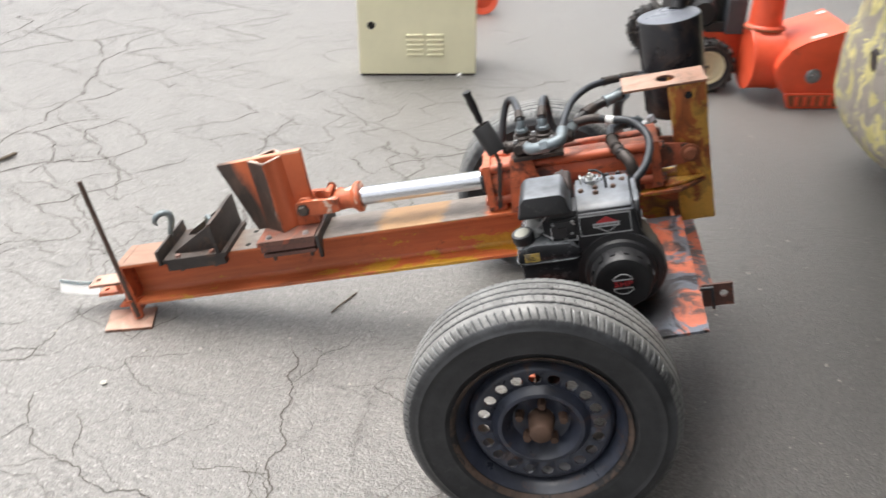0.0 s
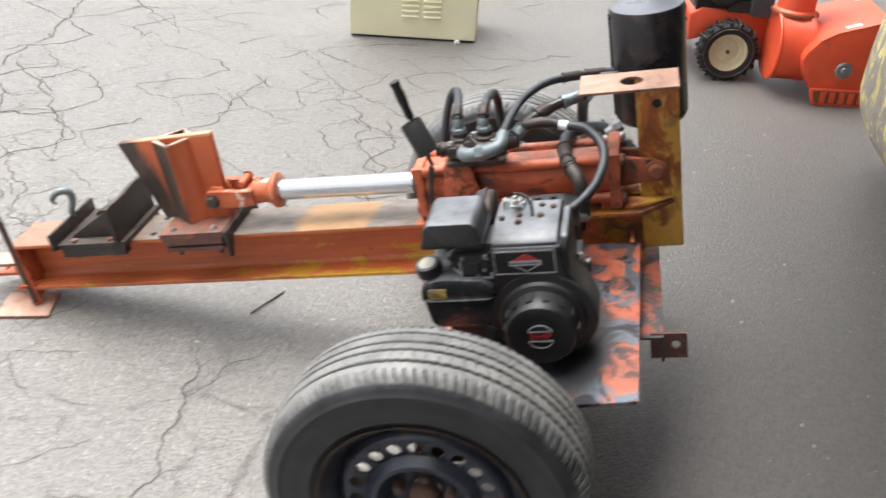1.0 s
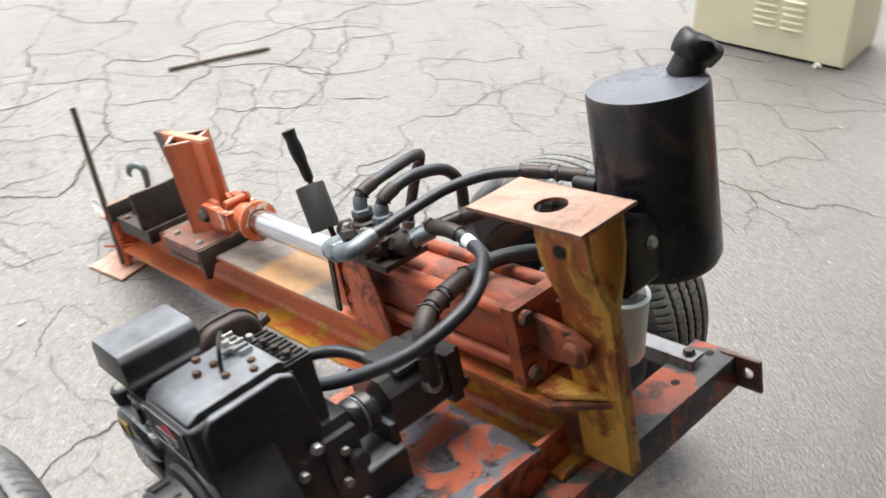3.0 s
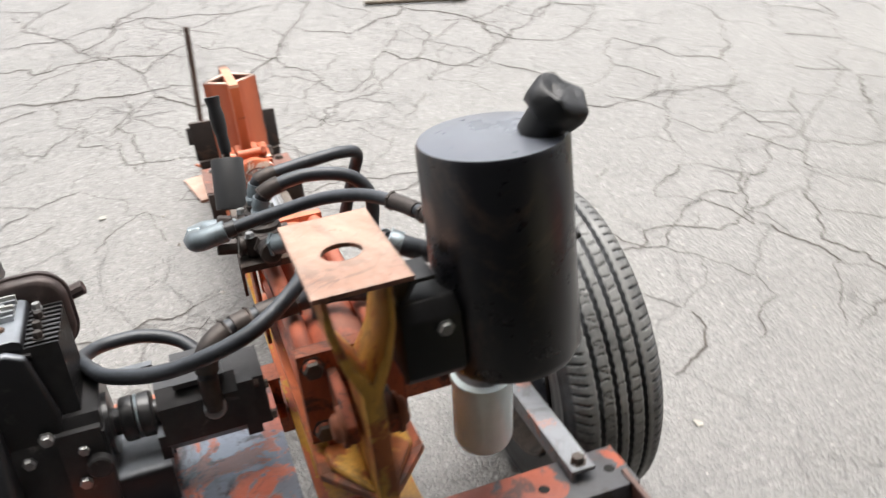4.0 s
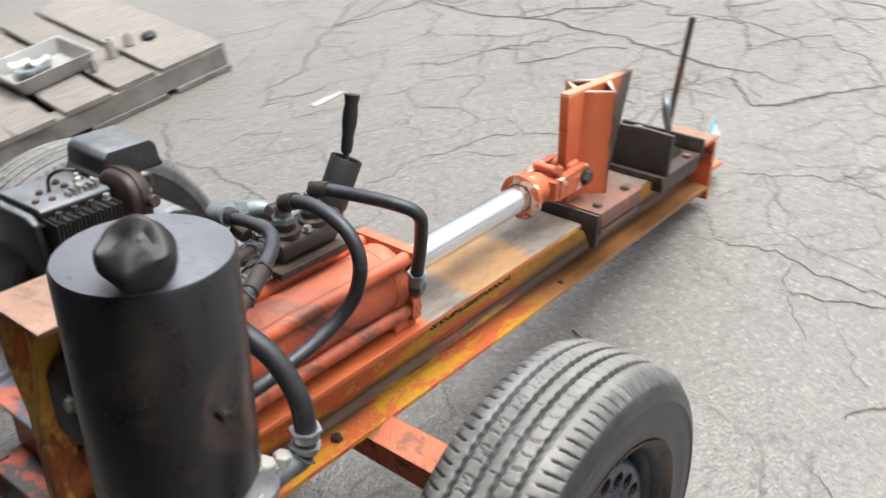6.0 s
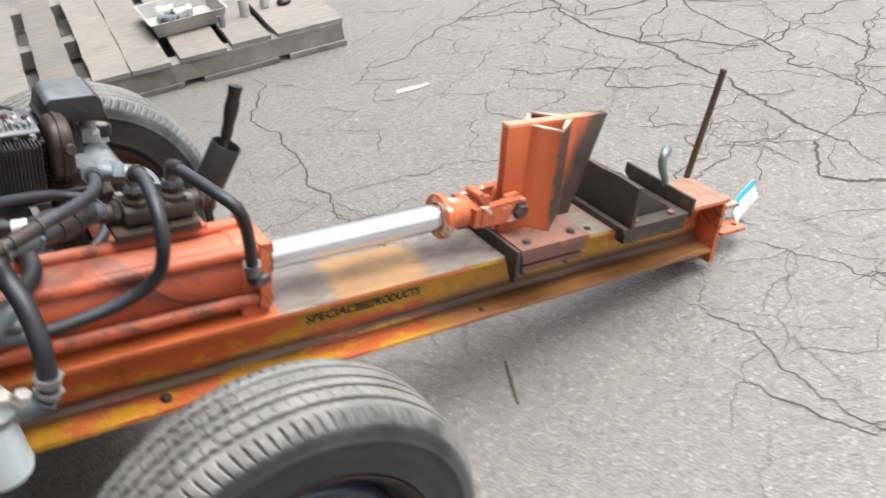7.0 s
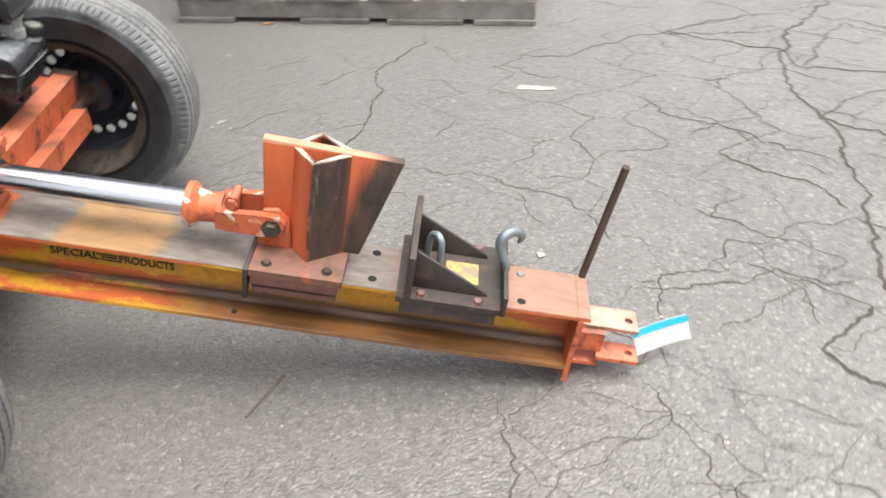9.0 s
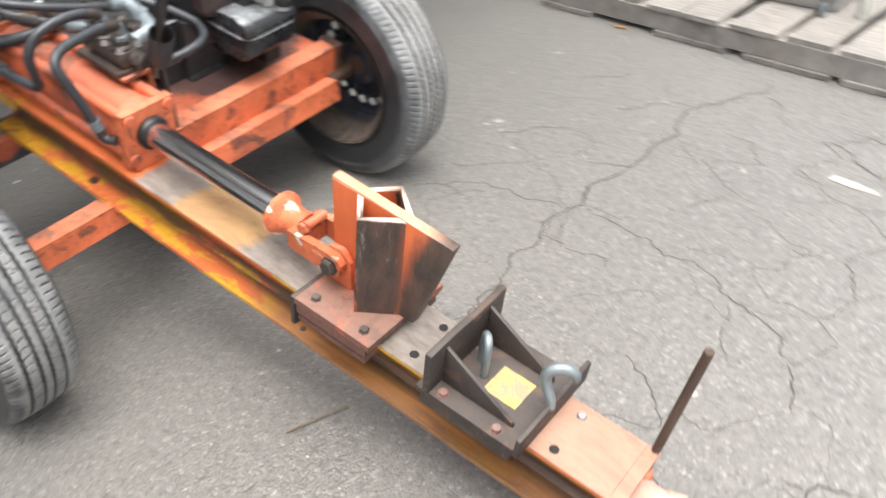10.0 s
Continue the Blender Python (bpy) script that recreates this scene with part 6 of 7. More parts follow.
# ---------- the yard ----------
# cream metal cabinet
def cabinet():
    ob = thing("metal_cabinet", (0.018, 2.578, 0), 5.6, "cream enamelled metal cabinet with louvre vents on the asphalt", "cabinet")
    bm = bmesh.new()
    x0, x1, y0, y1, h = -0.338, 0.338, 0.0, 0.34, 0.92
    add_box(bm, x0, x1, y0 + 0.003, y1, 0.012, h)
    body = part("body", bevel(bm, 0.006, 2), M_CREAM, ob)
    part("front_panel", box(x0 + 0.004, x1 - 0.004, -0.003, 0.003, 0.016, h - 0.01, 0.0015), M_CREAM, ob)
    part("base_rim", box(x0 + 0.01, x1 - 0.01, 0.006, y1 - 0.01, 0.001, 0.012, 0.001), M_STOP, ob)
    part("lock_hole", lathe([(0, 0.0045), (0.019, 0.0045), (0.0215, 0.0052), (0.0225, 0.003)], 26, pose(-0.262, 0, 0.298, 90, 0, 0)), M_DARKHOLE, ob, "round dark lock hole")
    for cx in (-0.014, 0.104):
        for k in range(5):
            z = 0.128 + 0.0285 * k
            bm = bmesh.new()
            add_prism(bm, [(-0.0022, -0.011), (-0.012, -0.004), (-0.012, 0.002), (-0.0022, 0.008)], "x", cx - 0.046, cx + 0.046, pose(0, 0, z))
            bmesh.ops.recalc_face_normals(bm, faces=bm.faces[:])
            part("louvre", bevel(bm, 0.003, 2), M_CREAM, ob)
    for x in (x0 + 0.02, x1 - 0.02):
        part("hinge", rod((x, -0.004, h - 0.15), (x, -0.004, h - 0.08), 0.006, 10), M_CREAM, ob)
    return ob


cabinet()
solo("bottle_cap", lathe([(0, 0.022), (0.012, 0.021), (0.016, 0.012), (0.014, 0.003), (0, 0.001)], 14, pose(0, 0, 0)), M_WHITE, "small crumpled white litter by the cabinet", "litter", pose(0.262, 2.575, 0))


# knobby little tyre on a cream rim
def small_wheel(parent, m, r=0.15, w=0.09):
    bm = bmesh.new()
    turn = pose(0, 0, 0, 90, 0, 0)
    add_lathe(bm, [(r * 0.58, -w * 0.40), (r * 0.72, -w * 0.5), (r * 0.88, -w * 0.48), (r * 0.95, -w * 0.36), (r * 0.96, 0), (r * 0.95, w * 0.36), (r * 0.88, w * 0.48), (r * 0.72, w * 0.5), (r * 0.58, w * 0.40)], 40, turn)
    wl = part("wheel", lathe([(0, -w * 0.20), (0.014, -w * 0.20), (0.02, -w * 0.12), (r * 0.36, -w * 0.10), (r * 0.42, -w * 0.22), (r * 0.54, -w * 0.26), (r * 0.58, -w * 0.44), (r * 0.62, -w * 0.46), (r * 0.62, w * 0.4), (0, w * 0.4)], 36, pose(0, 0, 0, -90, 0, 0)), M_CREAMRIM, parent, "cream steel wheel rim", m)
    part("tyre", bm, M_CHAINTYRE, wl, "black knobby tyre", m)
    lug = mesh_of("lug", box(-0.008, 0.008, 0.006, w * 0.50, r * 0.88, r, 0), M_CHAINTYRE)
    for k in range(18):
        for s in (0, 1):
            part("lug", lug, None, wl, "", m @ pose(0, 0, 0, 0, 0, 180 * s) @ pose(0, 0, 0, 0, 360 * (k + 0.5 * s) / 18, 0) @ pose(0, 0, 0, 0, 0, 22))
    for s in (-1, 1):
        ring = [Vector((r * 0.80 * math.cos(a), s * w * 0.53, r * 0.80 * math.sin(a))) for a in np.linspace(0, 2 * math.pi, 49)]
        bm = bmesh.new()
        add_sweep(bm, ring, 0.0028, 6)
        part("chain", bm, M_BOLT, wl, "thin rusty tyre chain", m)
    link = bmesh.new()
    add_sweep(link, smooth_path([(0, -w * 0.53, r * 0.80), (0.004, -w * 0.50, r * 0.98), (0, 0, r * 1.035), (-0.004, w * 0.50, r * 0.98), (0, w * 0.53, r * 0.80)], 4), 0.0032, 6)
    link = mesh_of("chain", link, M_BOLT)
    for k in range(10):
        part("chain", link, None, wl, "", m @ pose(0, 0, 0, 0, 36 * k + 11, 0))
    part("axle_end", lathe([(0, 0), (0.009, 0), (0.009, 0.012), (0, 0.012)], 10, pose(0, -w * 0.20, 0, 90, 0, 0)), M_BOLT, wl, "", m)


def snow_blower():
    ob = thing("snow_blower", (1.62, 2.42, 0), 6.0, "red walk-behind snow blower with knobby tyres", "snow blower")
    base = PLACE[ob]
    def q(name, bm, mat, label="", parent=None, m=ID, smooth=35):
        return part(name, bm, mat, parent or ob, label, base @ m, smooth)
    # in this frame x runs to the scoop, y away from the near wheel
    small_wheel(ob, base @ pose(0.02, 0.04, 0.145))
    small_wheel(ob, base @ pose(-0.13, 0.80, 0.145))
    q("axle", rod((0.0, 0.06, 0.145), (-0.12, 0.78, 0.145), 0.016, 12), M_BOLT)
    bm = bmesh.new()
    add_prism(bm, [(-0.17, 0.16), (-0.18, 0.30), (-0.12, 0.33), (0.24, 0.31), (0.24, 0.07), (0.10, 0.10), (-0.02, 0.21)], "y", 0.10, 0.56)
    bmesh.ops.recalc_face_normals(bm, faces=bm.faces[:])
    q("chassis", bevel(bm, 0.012, 2), M_RED, "red pressed-steel chassis")
    q("impeller_drum", lathe([(0, 0), (0.168, 0), (0.172, 0.008), (0.166, 0.016), (0.166, 0.14), (0.172, 0.15), (0.172, 0.17), (0, 0.17)], 40, frame_to((0.20, -0.02, 0.215), (1.0, -0.02, 0.215))), M_RED, "red round impeller housing")
    # scoop: two side plates, a sloping lid and a curved back
    Y0, Y1 = -0.245, 0.17
    side = [(0.361, 0.084), (0.318, 0.160), (0.304, 0.214), (0.316, 0.250), (0.363, 0.310), (0.430, 0.350), (0.648, 0.419), (0.680, 0.30), (0.695, 0.156), (0.666, 0.059), (0.60, 0.078)]
    for y in (Y0, Y1 - 0.006):
        q("scoop_side", prism(side, "y", y, y + 0.006, 0.001), M_RED, "red scoop side plate")
    back = [(0.361, 0.084), (0.318, 0.160), (0.304, 0.214), (0.316, 0.250), (0.363, 0.310)]
    bm = bmesh.new()
    add_prism(bm, back + [(x + 0.006, z - 0.002) for x, z in back[::-1]], "y", Y0 + 0.006, Y1 - 0.006)
    q("scoop_back", bm, M_RED, "red scoop back")
    q("scoop_lid", prism([(0.360, 0.312), (0.430, 0.354), (0.655, 0.425), (0.656, 0.419), (0.432, 0.348), (0.364, 0.306)], "y", Y0 - 0.004, Y1 + 0.004, 0.001), M_RED, "red sloping scoop lid")
    for u0, u1, y in ((0.47, 0.535, -0.225), (0.60, 0.645, 0.10)):
        q("printed_patch", prism([(u0, 0.3685 + (u0 - 0.47) * 0.315), (u1, 0.3685 + (u1 - 0.47) * 0.315), (u1, 0.3702 + (u1 - 0.47) * 0.315), (u0, 0.3702 + (u0 - 0.47) * 0.315)], "y", y, y + 0.03, 0), M_WHITE, "white unreadable print")
    sk = q("skid_shoe", prism([(0.362, 0.078), (0.375, 0.088), (0.61, 0.088), (0.632, 0.078), (0.667, 0.02), (0.660, 0.008), (0.645, 0.004), (0.40, 0.004), (0.385, 0.012)], "y", Y0 - 0.014, Y0 - 0.001, 0.004), M_RED, "red skid shoe with slots and a rusty rim")
    q("slot", prism([(0.380, 0.072), (0.388, 0.078), (0.605, 0.078), (0.620, 0.070), (0.648, 0.024), (0.640, 0.016), (0.405, 0.016), (0.396, 0.022)], "y", Y0 - 0.0155, Y0 - 0.0138, 0.0), M_RUSTY, parent=sk)
    for k in range(5):
        q("rib", box(0.418 + 0.044 * k, 0.442 + 0.044 * k, Y0 - 0.019, Y0 - 0.0154, 0.020, 0.073, 0.002), M_RED, parent=sk)
    q("auger_hub", lathe([(0, 0.014), (0.013, 0.014), (0.018, 0.004), (0.034, 0.006), (0.042, 0.0)], 8, frame_to((0.499, Y0 - 0.001, 0.178), (0.499, -2, 0.178))), M_ALU, "grey auger bearing flange")
    bm = bmesh.new()
    add_rod(bm, (0.50, Y0 + 0.008, 0.19), (0.50, Y1 - 0.008, 0.19), 0.016, 12)
    hel = [Vector((0.50 + 0.12 * math.cos(t), Y0 + 0.03 + 0.35 * t / 18, 0.19 + 0.12 * math.sin(t))) for t in np.linspace(0, 18, 70)]
    add_sweep(bm, hel, 0.010, 6)
    q("auger", bm, M_RED, "red auger inside the scoop")
    # engine, cover boxes and chute
    bm = bmesh.new()
    add_box(bm, -0.15, 0.10, 0.12, 0.50, 0.31, 0.50)
    add_box(bm, -0.17, 0.02, 0.10, 0.30, 0.40, 0.58)
    q("engine", bevel(bm, 0.025, 3), M_BLACKPL, "black engine block")
    q("recoil_cover", lathe([(0, 0.04), (0.06, 0.038), (0.08, 0.02), (0.082, 0.0)], 28, frame_to((-0.02, 0.115, 0.42), (-0.02, -1, 0.42))), M_ENGINE, "round black starter cover")
    q("cover_box", box(0.105, 0.205, 0.06, 0.20, 0.315, 0.50, 0.010), M_SLATE, "slate-grey cover box")
    q("muffler_box", box(0.0, 0.10, 0.09, 0.12, 0.32, 0.37, 0.008), M_GREASY)
    q("chute", lathe([(0.085, 0.0), (0.10, 0.0), (0.102, 0.015), (0.088, 0.025), (0.080, 0.22), (0.074, 0.22), (0.078, 0.02)], 28, frame_to((0.290, 0.0, 0.365), (0.310, 0.02, 1))), M_RED, "red discharge chute")
    q("chute_ring", lathe([(0.080, -0.006), (0.112, -0.006), (0.112, 0.004), (0.080, 0.004)], 28, frame_to((0.290, 0.0, 0.372), (0.310, 0.02, 1)), True), M_RUSTY, "rusty ring under the chute")
    q("chute_crank", rod((0.34, -0.06, 0.40), (0.20, 0.10, 0.62), 0.010, 10), M_RED, "red chute crank rod")
    q("chute_hood", prism([(0.22, 0.56), (0.40, 0.53), (0.47, 0.67), (0.34, 0.74)], "y", -0.07, 0.09, 0.01), M_RED)
    for s in (0.14, 0.50):
        q("handlebar", sweep([(-0.12, s, 0.30), (-0.30, s, 0.50), (-0.50, s, 0.80)], 0.012, 6, 10), M_ZINCBOLT, "bare tube handlebar")
    q("lift_rod", sweep([(-0.10, 0.16, 0.22), (-0.24, 0.15, 0.28), (-0.36, 0.15, 0.30)], 0.008, 5, 8), M_BOLT)
    q("control_box", box(-0.26, -0.14, 0.22, 0.46, 0.22, 0.30, 0.01), M_BLACKPL)


snow_blower()


# rounded counterweight of a parked truck, yellow paint flaking off
def forklift():
    ob = thing("forklift", (2.585, 1.20, 0), 0, "old forklift with flaking yellow counterweight", "forklift")
    base = PLACE[ob]
    bm = bmesh.new()
    levels = ((0.17, 0.36), (0.19, 0.46), (0.235, 0.535), (0.30, 0.575), (0.38, 0.592), (0.52, 0.592), (0.64, 0.585), (0.66, 0.560), (0.80, 0.55), (0.95, 0.53), (1.15, 0.50))
    rings = []
    for z, r in levels:
        ring = []
        for i in range(40):
            a = 2 * math.pi * i / 40
            c, s = math.cos(a), math.sin(a)
            k = (abs(c) ** 3.2 + abs(s) ** 3.2) ** (-1 / 3.2)
            ring.append(bm.verts.new((r * k * c, r * 1.0 * k * s, z)))
        rings.append(ring)
    for p, q2 in zip(rings, rings[1:]):
        for i in range(40):
            bm.faces.new((p[i], p[(i + 1) % 40], q2[(i + 1) % 40], q2[i]))
    bm.faces.new(rings[0][::-1])
    bm.faces.new(rings[-1])
    part("counterweight", bm, M_FORK, ob, "cast counterweight in flaking yellow paint", base, 50)
    part("notch", lathe([(0, 0.012), (0.05, 0.010), (0.06, 0.0)], 20, frame_to((-0.575, -0.12, 0.60), (-1.5, -0.12, 0.60))), M_STOP, ob, "", base)
    for s in (-1, 1):
        tm = base @ pose(0.10, s * 0.38, 0.2)
        wl = part("wheel", lathe([(0, -0.05), (0.06, -0.05), (0.08, -0.03), (0.11, -0.06), (0.12, 0.06), (0, 0.06)], 28, pose(0, 0, 0, 90, 0, 0)), M_STOP, ob, "", tm)
        part("tyre", lathe([(0.115, -0.07), (0.18, -0.075), (0.198, -0.06), (0.2, 0.0), (0.198, 0.06), (0.18, 0.075), (0.115, 0.07)], 36, pose(0, 0, 0, 90, 0, 0)), M_CHAINTYRE, wl, "solid black tyre", tm)
    part("hood", box(-0.30, 0.9, -0.40, 0.40, 1.15, 1.32, 0.05, 3), M_STOP, ob, "dark engine hood", base)
    return ob


forklift()


# red wheel of a small machine further back
def red_cart():
    ob = thing("hand_cart", (0.30, 4.02, 0), 5, "red steel-wheeled hand cart", "hand cart")
    base = PLACE[ob]
    part("wheel", lathe([(0, -0.012), (0.02, -0.014), (0.03, -0.006), (0.07, -0.004), (0.095, -0.02), (0.11, -0.022), (0.112, 0.022), (0, 0.022)], 36, pose(0, 0, 0.112, -90, 0, 0)), M_RED, ob, "red pressed-steel wheel", base)
    part("frame_tube", rod((-0.02, 0.05, 0.112), (-0.45, 0.05, 0.34), 0.018, 12), M_RED, ob, "", base)
    part("axle", rod((0, -0.02, 0.112), (0, 0.40, 0.112), 0.010, 10), M_BOLT, ob, "", base)
    part("wheel", lathe([(0, -0.012), (0.02, -0.014), (0.03, -0.006), (0.07, -0.004), (0.095, -0.02), (0.11, -0.022), (0.112, 0.022), (0, 0.022)], 36, pose(0, 0.40, 0.112, -90, 0, 0)), M_RED, ob, "red pressed-steel wheel", base)
    part("tray", box(-0.75, -0.05, -0.02, 0.42, 0.30, 0.34, 0.01), M_RED, ob, "", base)


red_cart()


# weathered pallet; in its own frame x runs along the front edge, y to the back
PAL = pose(-0.588, -2.000, 0, 0, 0, -6.9)


def pallet():
    ob = new("pallet")
    ob.matrix_basis = PAL
    PLACE[ob] = PAL
    tagged(ob, "weathered grey wooden pallet with uneven top boards", "pallet")
    top, depth = 0.118, 1.18
    cuts = [(0.0, 0.285), (0.315, 0.475), (0.505, 0.690), (0.735, 0.885), (0.889, 1.035), (1.085, 1.215), (1.265, 1.39), (1.425, 1.55)]
    rng = random.Random(4)
    for x0, x1 in cuts:
        e = rng.uniform(-0.012, 0.012)
        bm = bmesh.new()
        h = rng.uniform(-0.002, 0.002)
        n = 8
        lo, hi = [], []
        for i in range(n + 1):
            y = -depth * i / n + e * (1 if i == 0 else 0)
            jl, jr = rng.uniform(-0.003, 0.003), rng.uniform(-0.003, 0.003)
            z = top + h + rng.uniform(-0.0015, 0.0015)
            lo.append((bm.verts.new((x0 + jl, y, z - 0.019)), bm.verts.new((x1 + jr, y, z - 0.019))))
            hi.append((bm.verts.new((x0 + jl, y, z)), bm.verts.new((x1 + jr, y, z))))
        for i in range(n):
            for r in ((hi[i][0], hi[i][1], hi[i + 1][1], hi[i + 1][0]), (lo[i][0], lo[i + 1][0], lo[i + 1][1], lo[i][1]), (lo[i][0], hi[i][0], hi[i + 1][0], lo[i + 1][0]), (lo[i][1], lo[i + 1][1], hi[i + 1][1], hi[i][1])):
                bm.faces.new(r)
        bm.faces.new((lo[0][0], lo[0][1], hi[0][1], hi[0][0]))
        bm.faces.new((lo[n][0], hi[n][0], hi[n][1], lo[n][1]))
        bb = part("board", bm, M_WOOD, ob, "", PAL @ pose(0, 0, 0))
    for y0, y1 in ((-0.092, -0.002), (-0.63, -0.55), (-1.18, -1.10)):
        bm = bmesh.new()
        add_box(bm, 0.005, 1.545, y0, y1, 0.022, 0.098)
        part("stringer", bevel(bm, 0.002), M_WOOD, ob, "", PAL)
    for x0, x1, z1 in ((0.0, 0.255, 0.022), (0.30, 0.62, 0.020), (0.70, 1.0, 0.021), (1.3, 1.55, 0.021)):
        part("bottom_board", box(x0, x1, -1.17, 0.012, 0.003, z1, 0.002), M_WOOD, ob, "", PAL)
    return ob


pallet()


# galvanised tray of fittings on the pallet
def tray():
    m = pose(-0.055, -2.475, 0.119, 0, 0, 0)
    ob = thing("parts_tray", (-0.055, -2.475, 0.119), -4, "galvanised metal tray holding pipe fittings on the pallet", "tray")
    m = PLACE[ob]
    bm = bmesh.new()
    lo = [(-0.14, -0.13), (0.14, -0.13), (0.14, 0.13), (-0.14, 0.13)]
    hi = [(x * 1.14, y * 1.14) for x, y in lo]
    b0, t0 = [bm.verts.new((*p, 0.002)) for p in lo], [bm.verts.new((*p, 0.065)) for p in hi]
    r0 = [bm.verts.new((x * 1.05, y * 1.05, 0.066)) for x, y in hi]
    b1, t1 = [bm.verts.new((x * 0.98, y * 0.98, 0.005)) for x, y in lo], [bm.verts.new((x * 0.985, y * 0.985, 0.065)) for x, y in hi]
    bm.faces.new(b0[::-1])
    bm.faces.new(b1)
    for i in range(4):
        j = (i + 1) % 4
        for f in ((b0[i], b0[j], t0[j], t0[i]), (t0[i], t0[j], r0[j], r0[i]), (b1[j], b1[i], t1[i], t1[j]), (t1[j], t1[i], r0[i], r0[j])):
            bm.faces.new(f)
    part("pan", bm, M_GALV, ob, "", m)


tray()
fit_m = (((-0.02, -2.43), 40, 0.022, 0.09, M_FITTING), ((-0.10, -2.50), 100, 0.028, 0.08, M_ALU), ((0.03, -2.50), -20, 0.018, 0.10, M_PALEFIT), ((-0.04, -2.53), 70, 0.030, 0.07, M_PALEFIT), ((0.02, -2.40), 10, 0.020, 0.06, M_GREASY))
for (x, y), rz, r, ln, mt in fit_m:
    bm = lathe([(r * 0.55, 0), (r, 0), (r, ln * 0.3), (r * 0.85, ln * 0.32), (r * 0.85, ln * 0.7), (r, ln * 0.72), (r, ln), (r * 0.55, ln), (r * 0.55, 0)], 18, pose(0, 0, 0, 90, 0, 0))
    solo("pipe_fitting", bm, mt, "short metal pipe coupling in the tray", "pipe fitting", pose(x, y, 0.126 + r, 0, 0, rz), "fittings in the tray")
for x, y, r, h, mt in ((-0.285, -2.33, 0.022, 0.075, M_PALEFIT), (-0.395, -2.37, 0.020, 0.05, M_PALEFIT), (-0.16, -2.28, 0.013, 0.05, M_FITTING)):
    solo("pipe_stub", lathe([(r * 0.7, 0.002), (r, 0.002), (r, h), (r * 0.7, h), (r * 0.7, 0.004)], 18), mt, "short pale pipe stub standing on the pallet", "pipe stub", pose(x, y, 0.119), "stubs on the pallet")
solo("rubber_plug", lathe([(0, 0.0), (0.030, 0.0), (0.032, 0.012), (0.022, 0.022), (0, 0.022)], 18), M_BLACKPL, "small black plug lying on the pallet", "plug", pose(-0.478, -2.35, 0.120))

# open cracks in the asphalt: each wanders between a few turning points and throws off short side cracks
def crack_line(pts, wander, rng):
    line = [Vector((x, y)) for x, y in pts]
    while max((b - a).length for a, b in zip(line, line[1:])) > 0.012:
        out = [line[0]]
        for a, b in zip(line, line[1:]):
            d = b - a
            if d.length > 0.012:
                out.append((a + b) / 2 + Vector((-d.y, d.x)) * rng.gauss(0, wander))
            out.append(b)
        line = out
    return line


def crack(verts, faces, pts, width, rng, branches=3, taper=7):
    line = crack_line(pts, 0.11 if taper < 20 else 0.085, rng)
    n = len(line)
    start = len(verts)
    lay = 0.0008 + 0.0010 * rng.random()
    swell = rng.uniform(0, 9)
    for i, p in enumerate(line):
        d = (line[min(i + 1, n - 1)] - line[max(i - 1, 0)]).normalized()
        s = i / (n - 1)
        w = width * min(1, taper * s + 0.1, taper * (1 - s) + 0.1) * (0.62 + 0.55 * noise.noise((p.x * 9, p.y * 9, swell)) + 0.35 * rng.random())
        w = max(w, 0.0006)
        verts += [(p.x - d.y * w * 0.5, p.y + d.x * w * 0.5, lay), (p.x + d.y * w * 0.5, p.y - d.x * w * 0.5, lay)]
    faces += [(start + 2 * i, start + 2 * i + 1, start + 2 * i + 3, start + 2 * i + 2) for i in range(n - 1)]
    for _ in range(branches):
        i = rng.randrange(n // 8, n - n // 8)
        d = (line[min(i + 4, n - 1)] - line[i - 4]).normalized()
        a = rng.choice((-1, 1)) * rng.uniform(0.6, 1.5)
        way = Vector((d.x * math.cos(a) - d.y * math.sin(a), d.x * math.sin(a) + d.y * math.cos(a)))
        far = line[i] + way * rng.uniform(0.08, 0.32)
        crack(verts, faces, [line[i], far], width * rng.uniform(0.35, 0.6), rng, 0)


CRACKS = (
    (0.011, ((-1.62, -2.6), (-1.52, -1.7), (-1.49, -1.1), (-1.43, -0.55), (-1.36, 0.02))),
    (0.010, ((-1.90, -1.7), (-1.83, -0.83), (-1.77, -0.4), (-1.66, -0.05))),
    (0.008, ((-1.52, -0.92), (-1.83, -0.83), (-2.28, -0.86), (-2.7, -0.8))),
    (0.007, ((-0.47, -1.73), (-0.9, -1.80), (-1.2, -1.87), (-1.54, -1.9))),
    (0.006, ((-0.88, -1.36), (-1.06, -1.16), (-1.25, -1.0), (-1.45, -0.84))),
    (0.005, ((-0.76, -0.28), (-0.95, -0.29), (-1.14, -0.35), (-1.38, -0.31))),
    (0.005, ((-0.97, -0.36), (-1.20, -0.50), (-1.44, -0.58))),
    (0.008, ((-0.14, -2.0), (-0.02, -1.45), (0.02, -1.15), (0.03, -0.75))),
    (0.004, ((0.03, -0.93), (-0.27, -0.84), (-0.56, -0.74), (-0.68, -0.60))),
    (0.004, ((0.55, -0.74), (0.26, -0.90), (0.05, -0.90))),
    (0.006, ((-0.43, 0.10), (-0.47, 0.33), (-0.42, 0.55), (-0.40, 0.95))),
    (0.006, ((-0.74, 0.02), (-0.80, 0.17), (-0.87, 0.35), (-1.03, 0.46))),
)
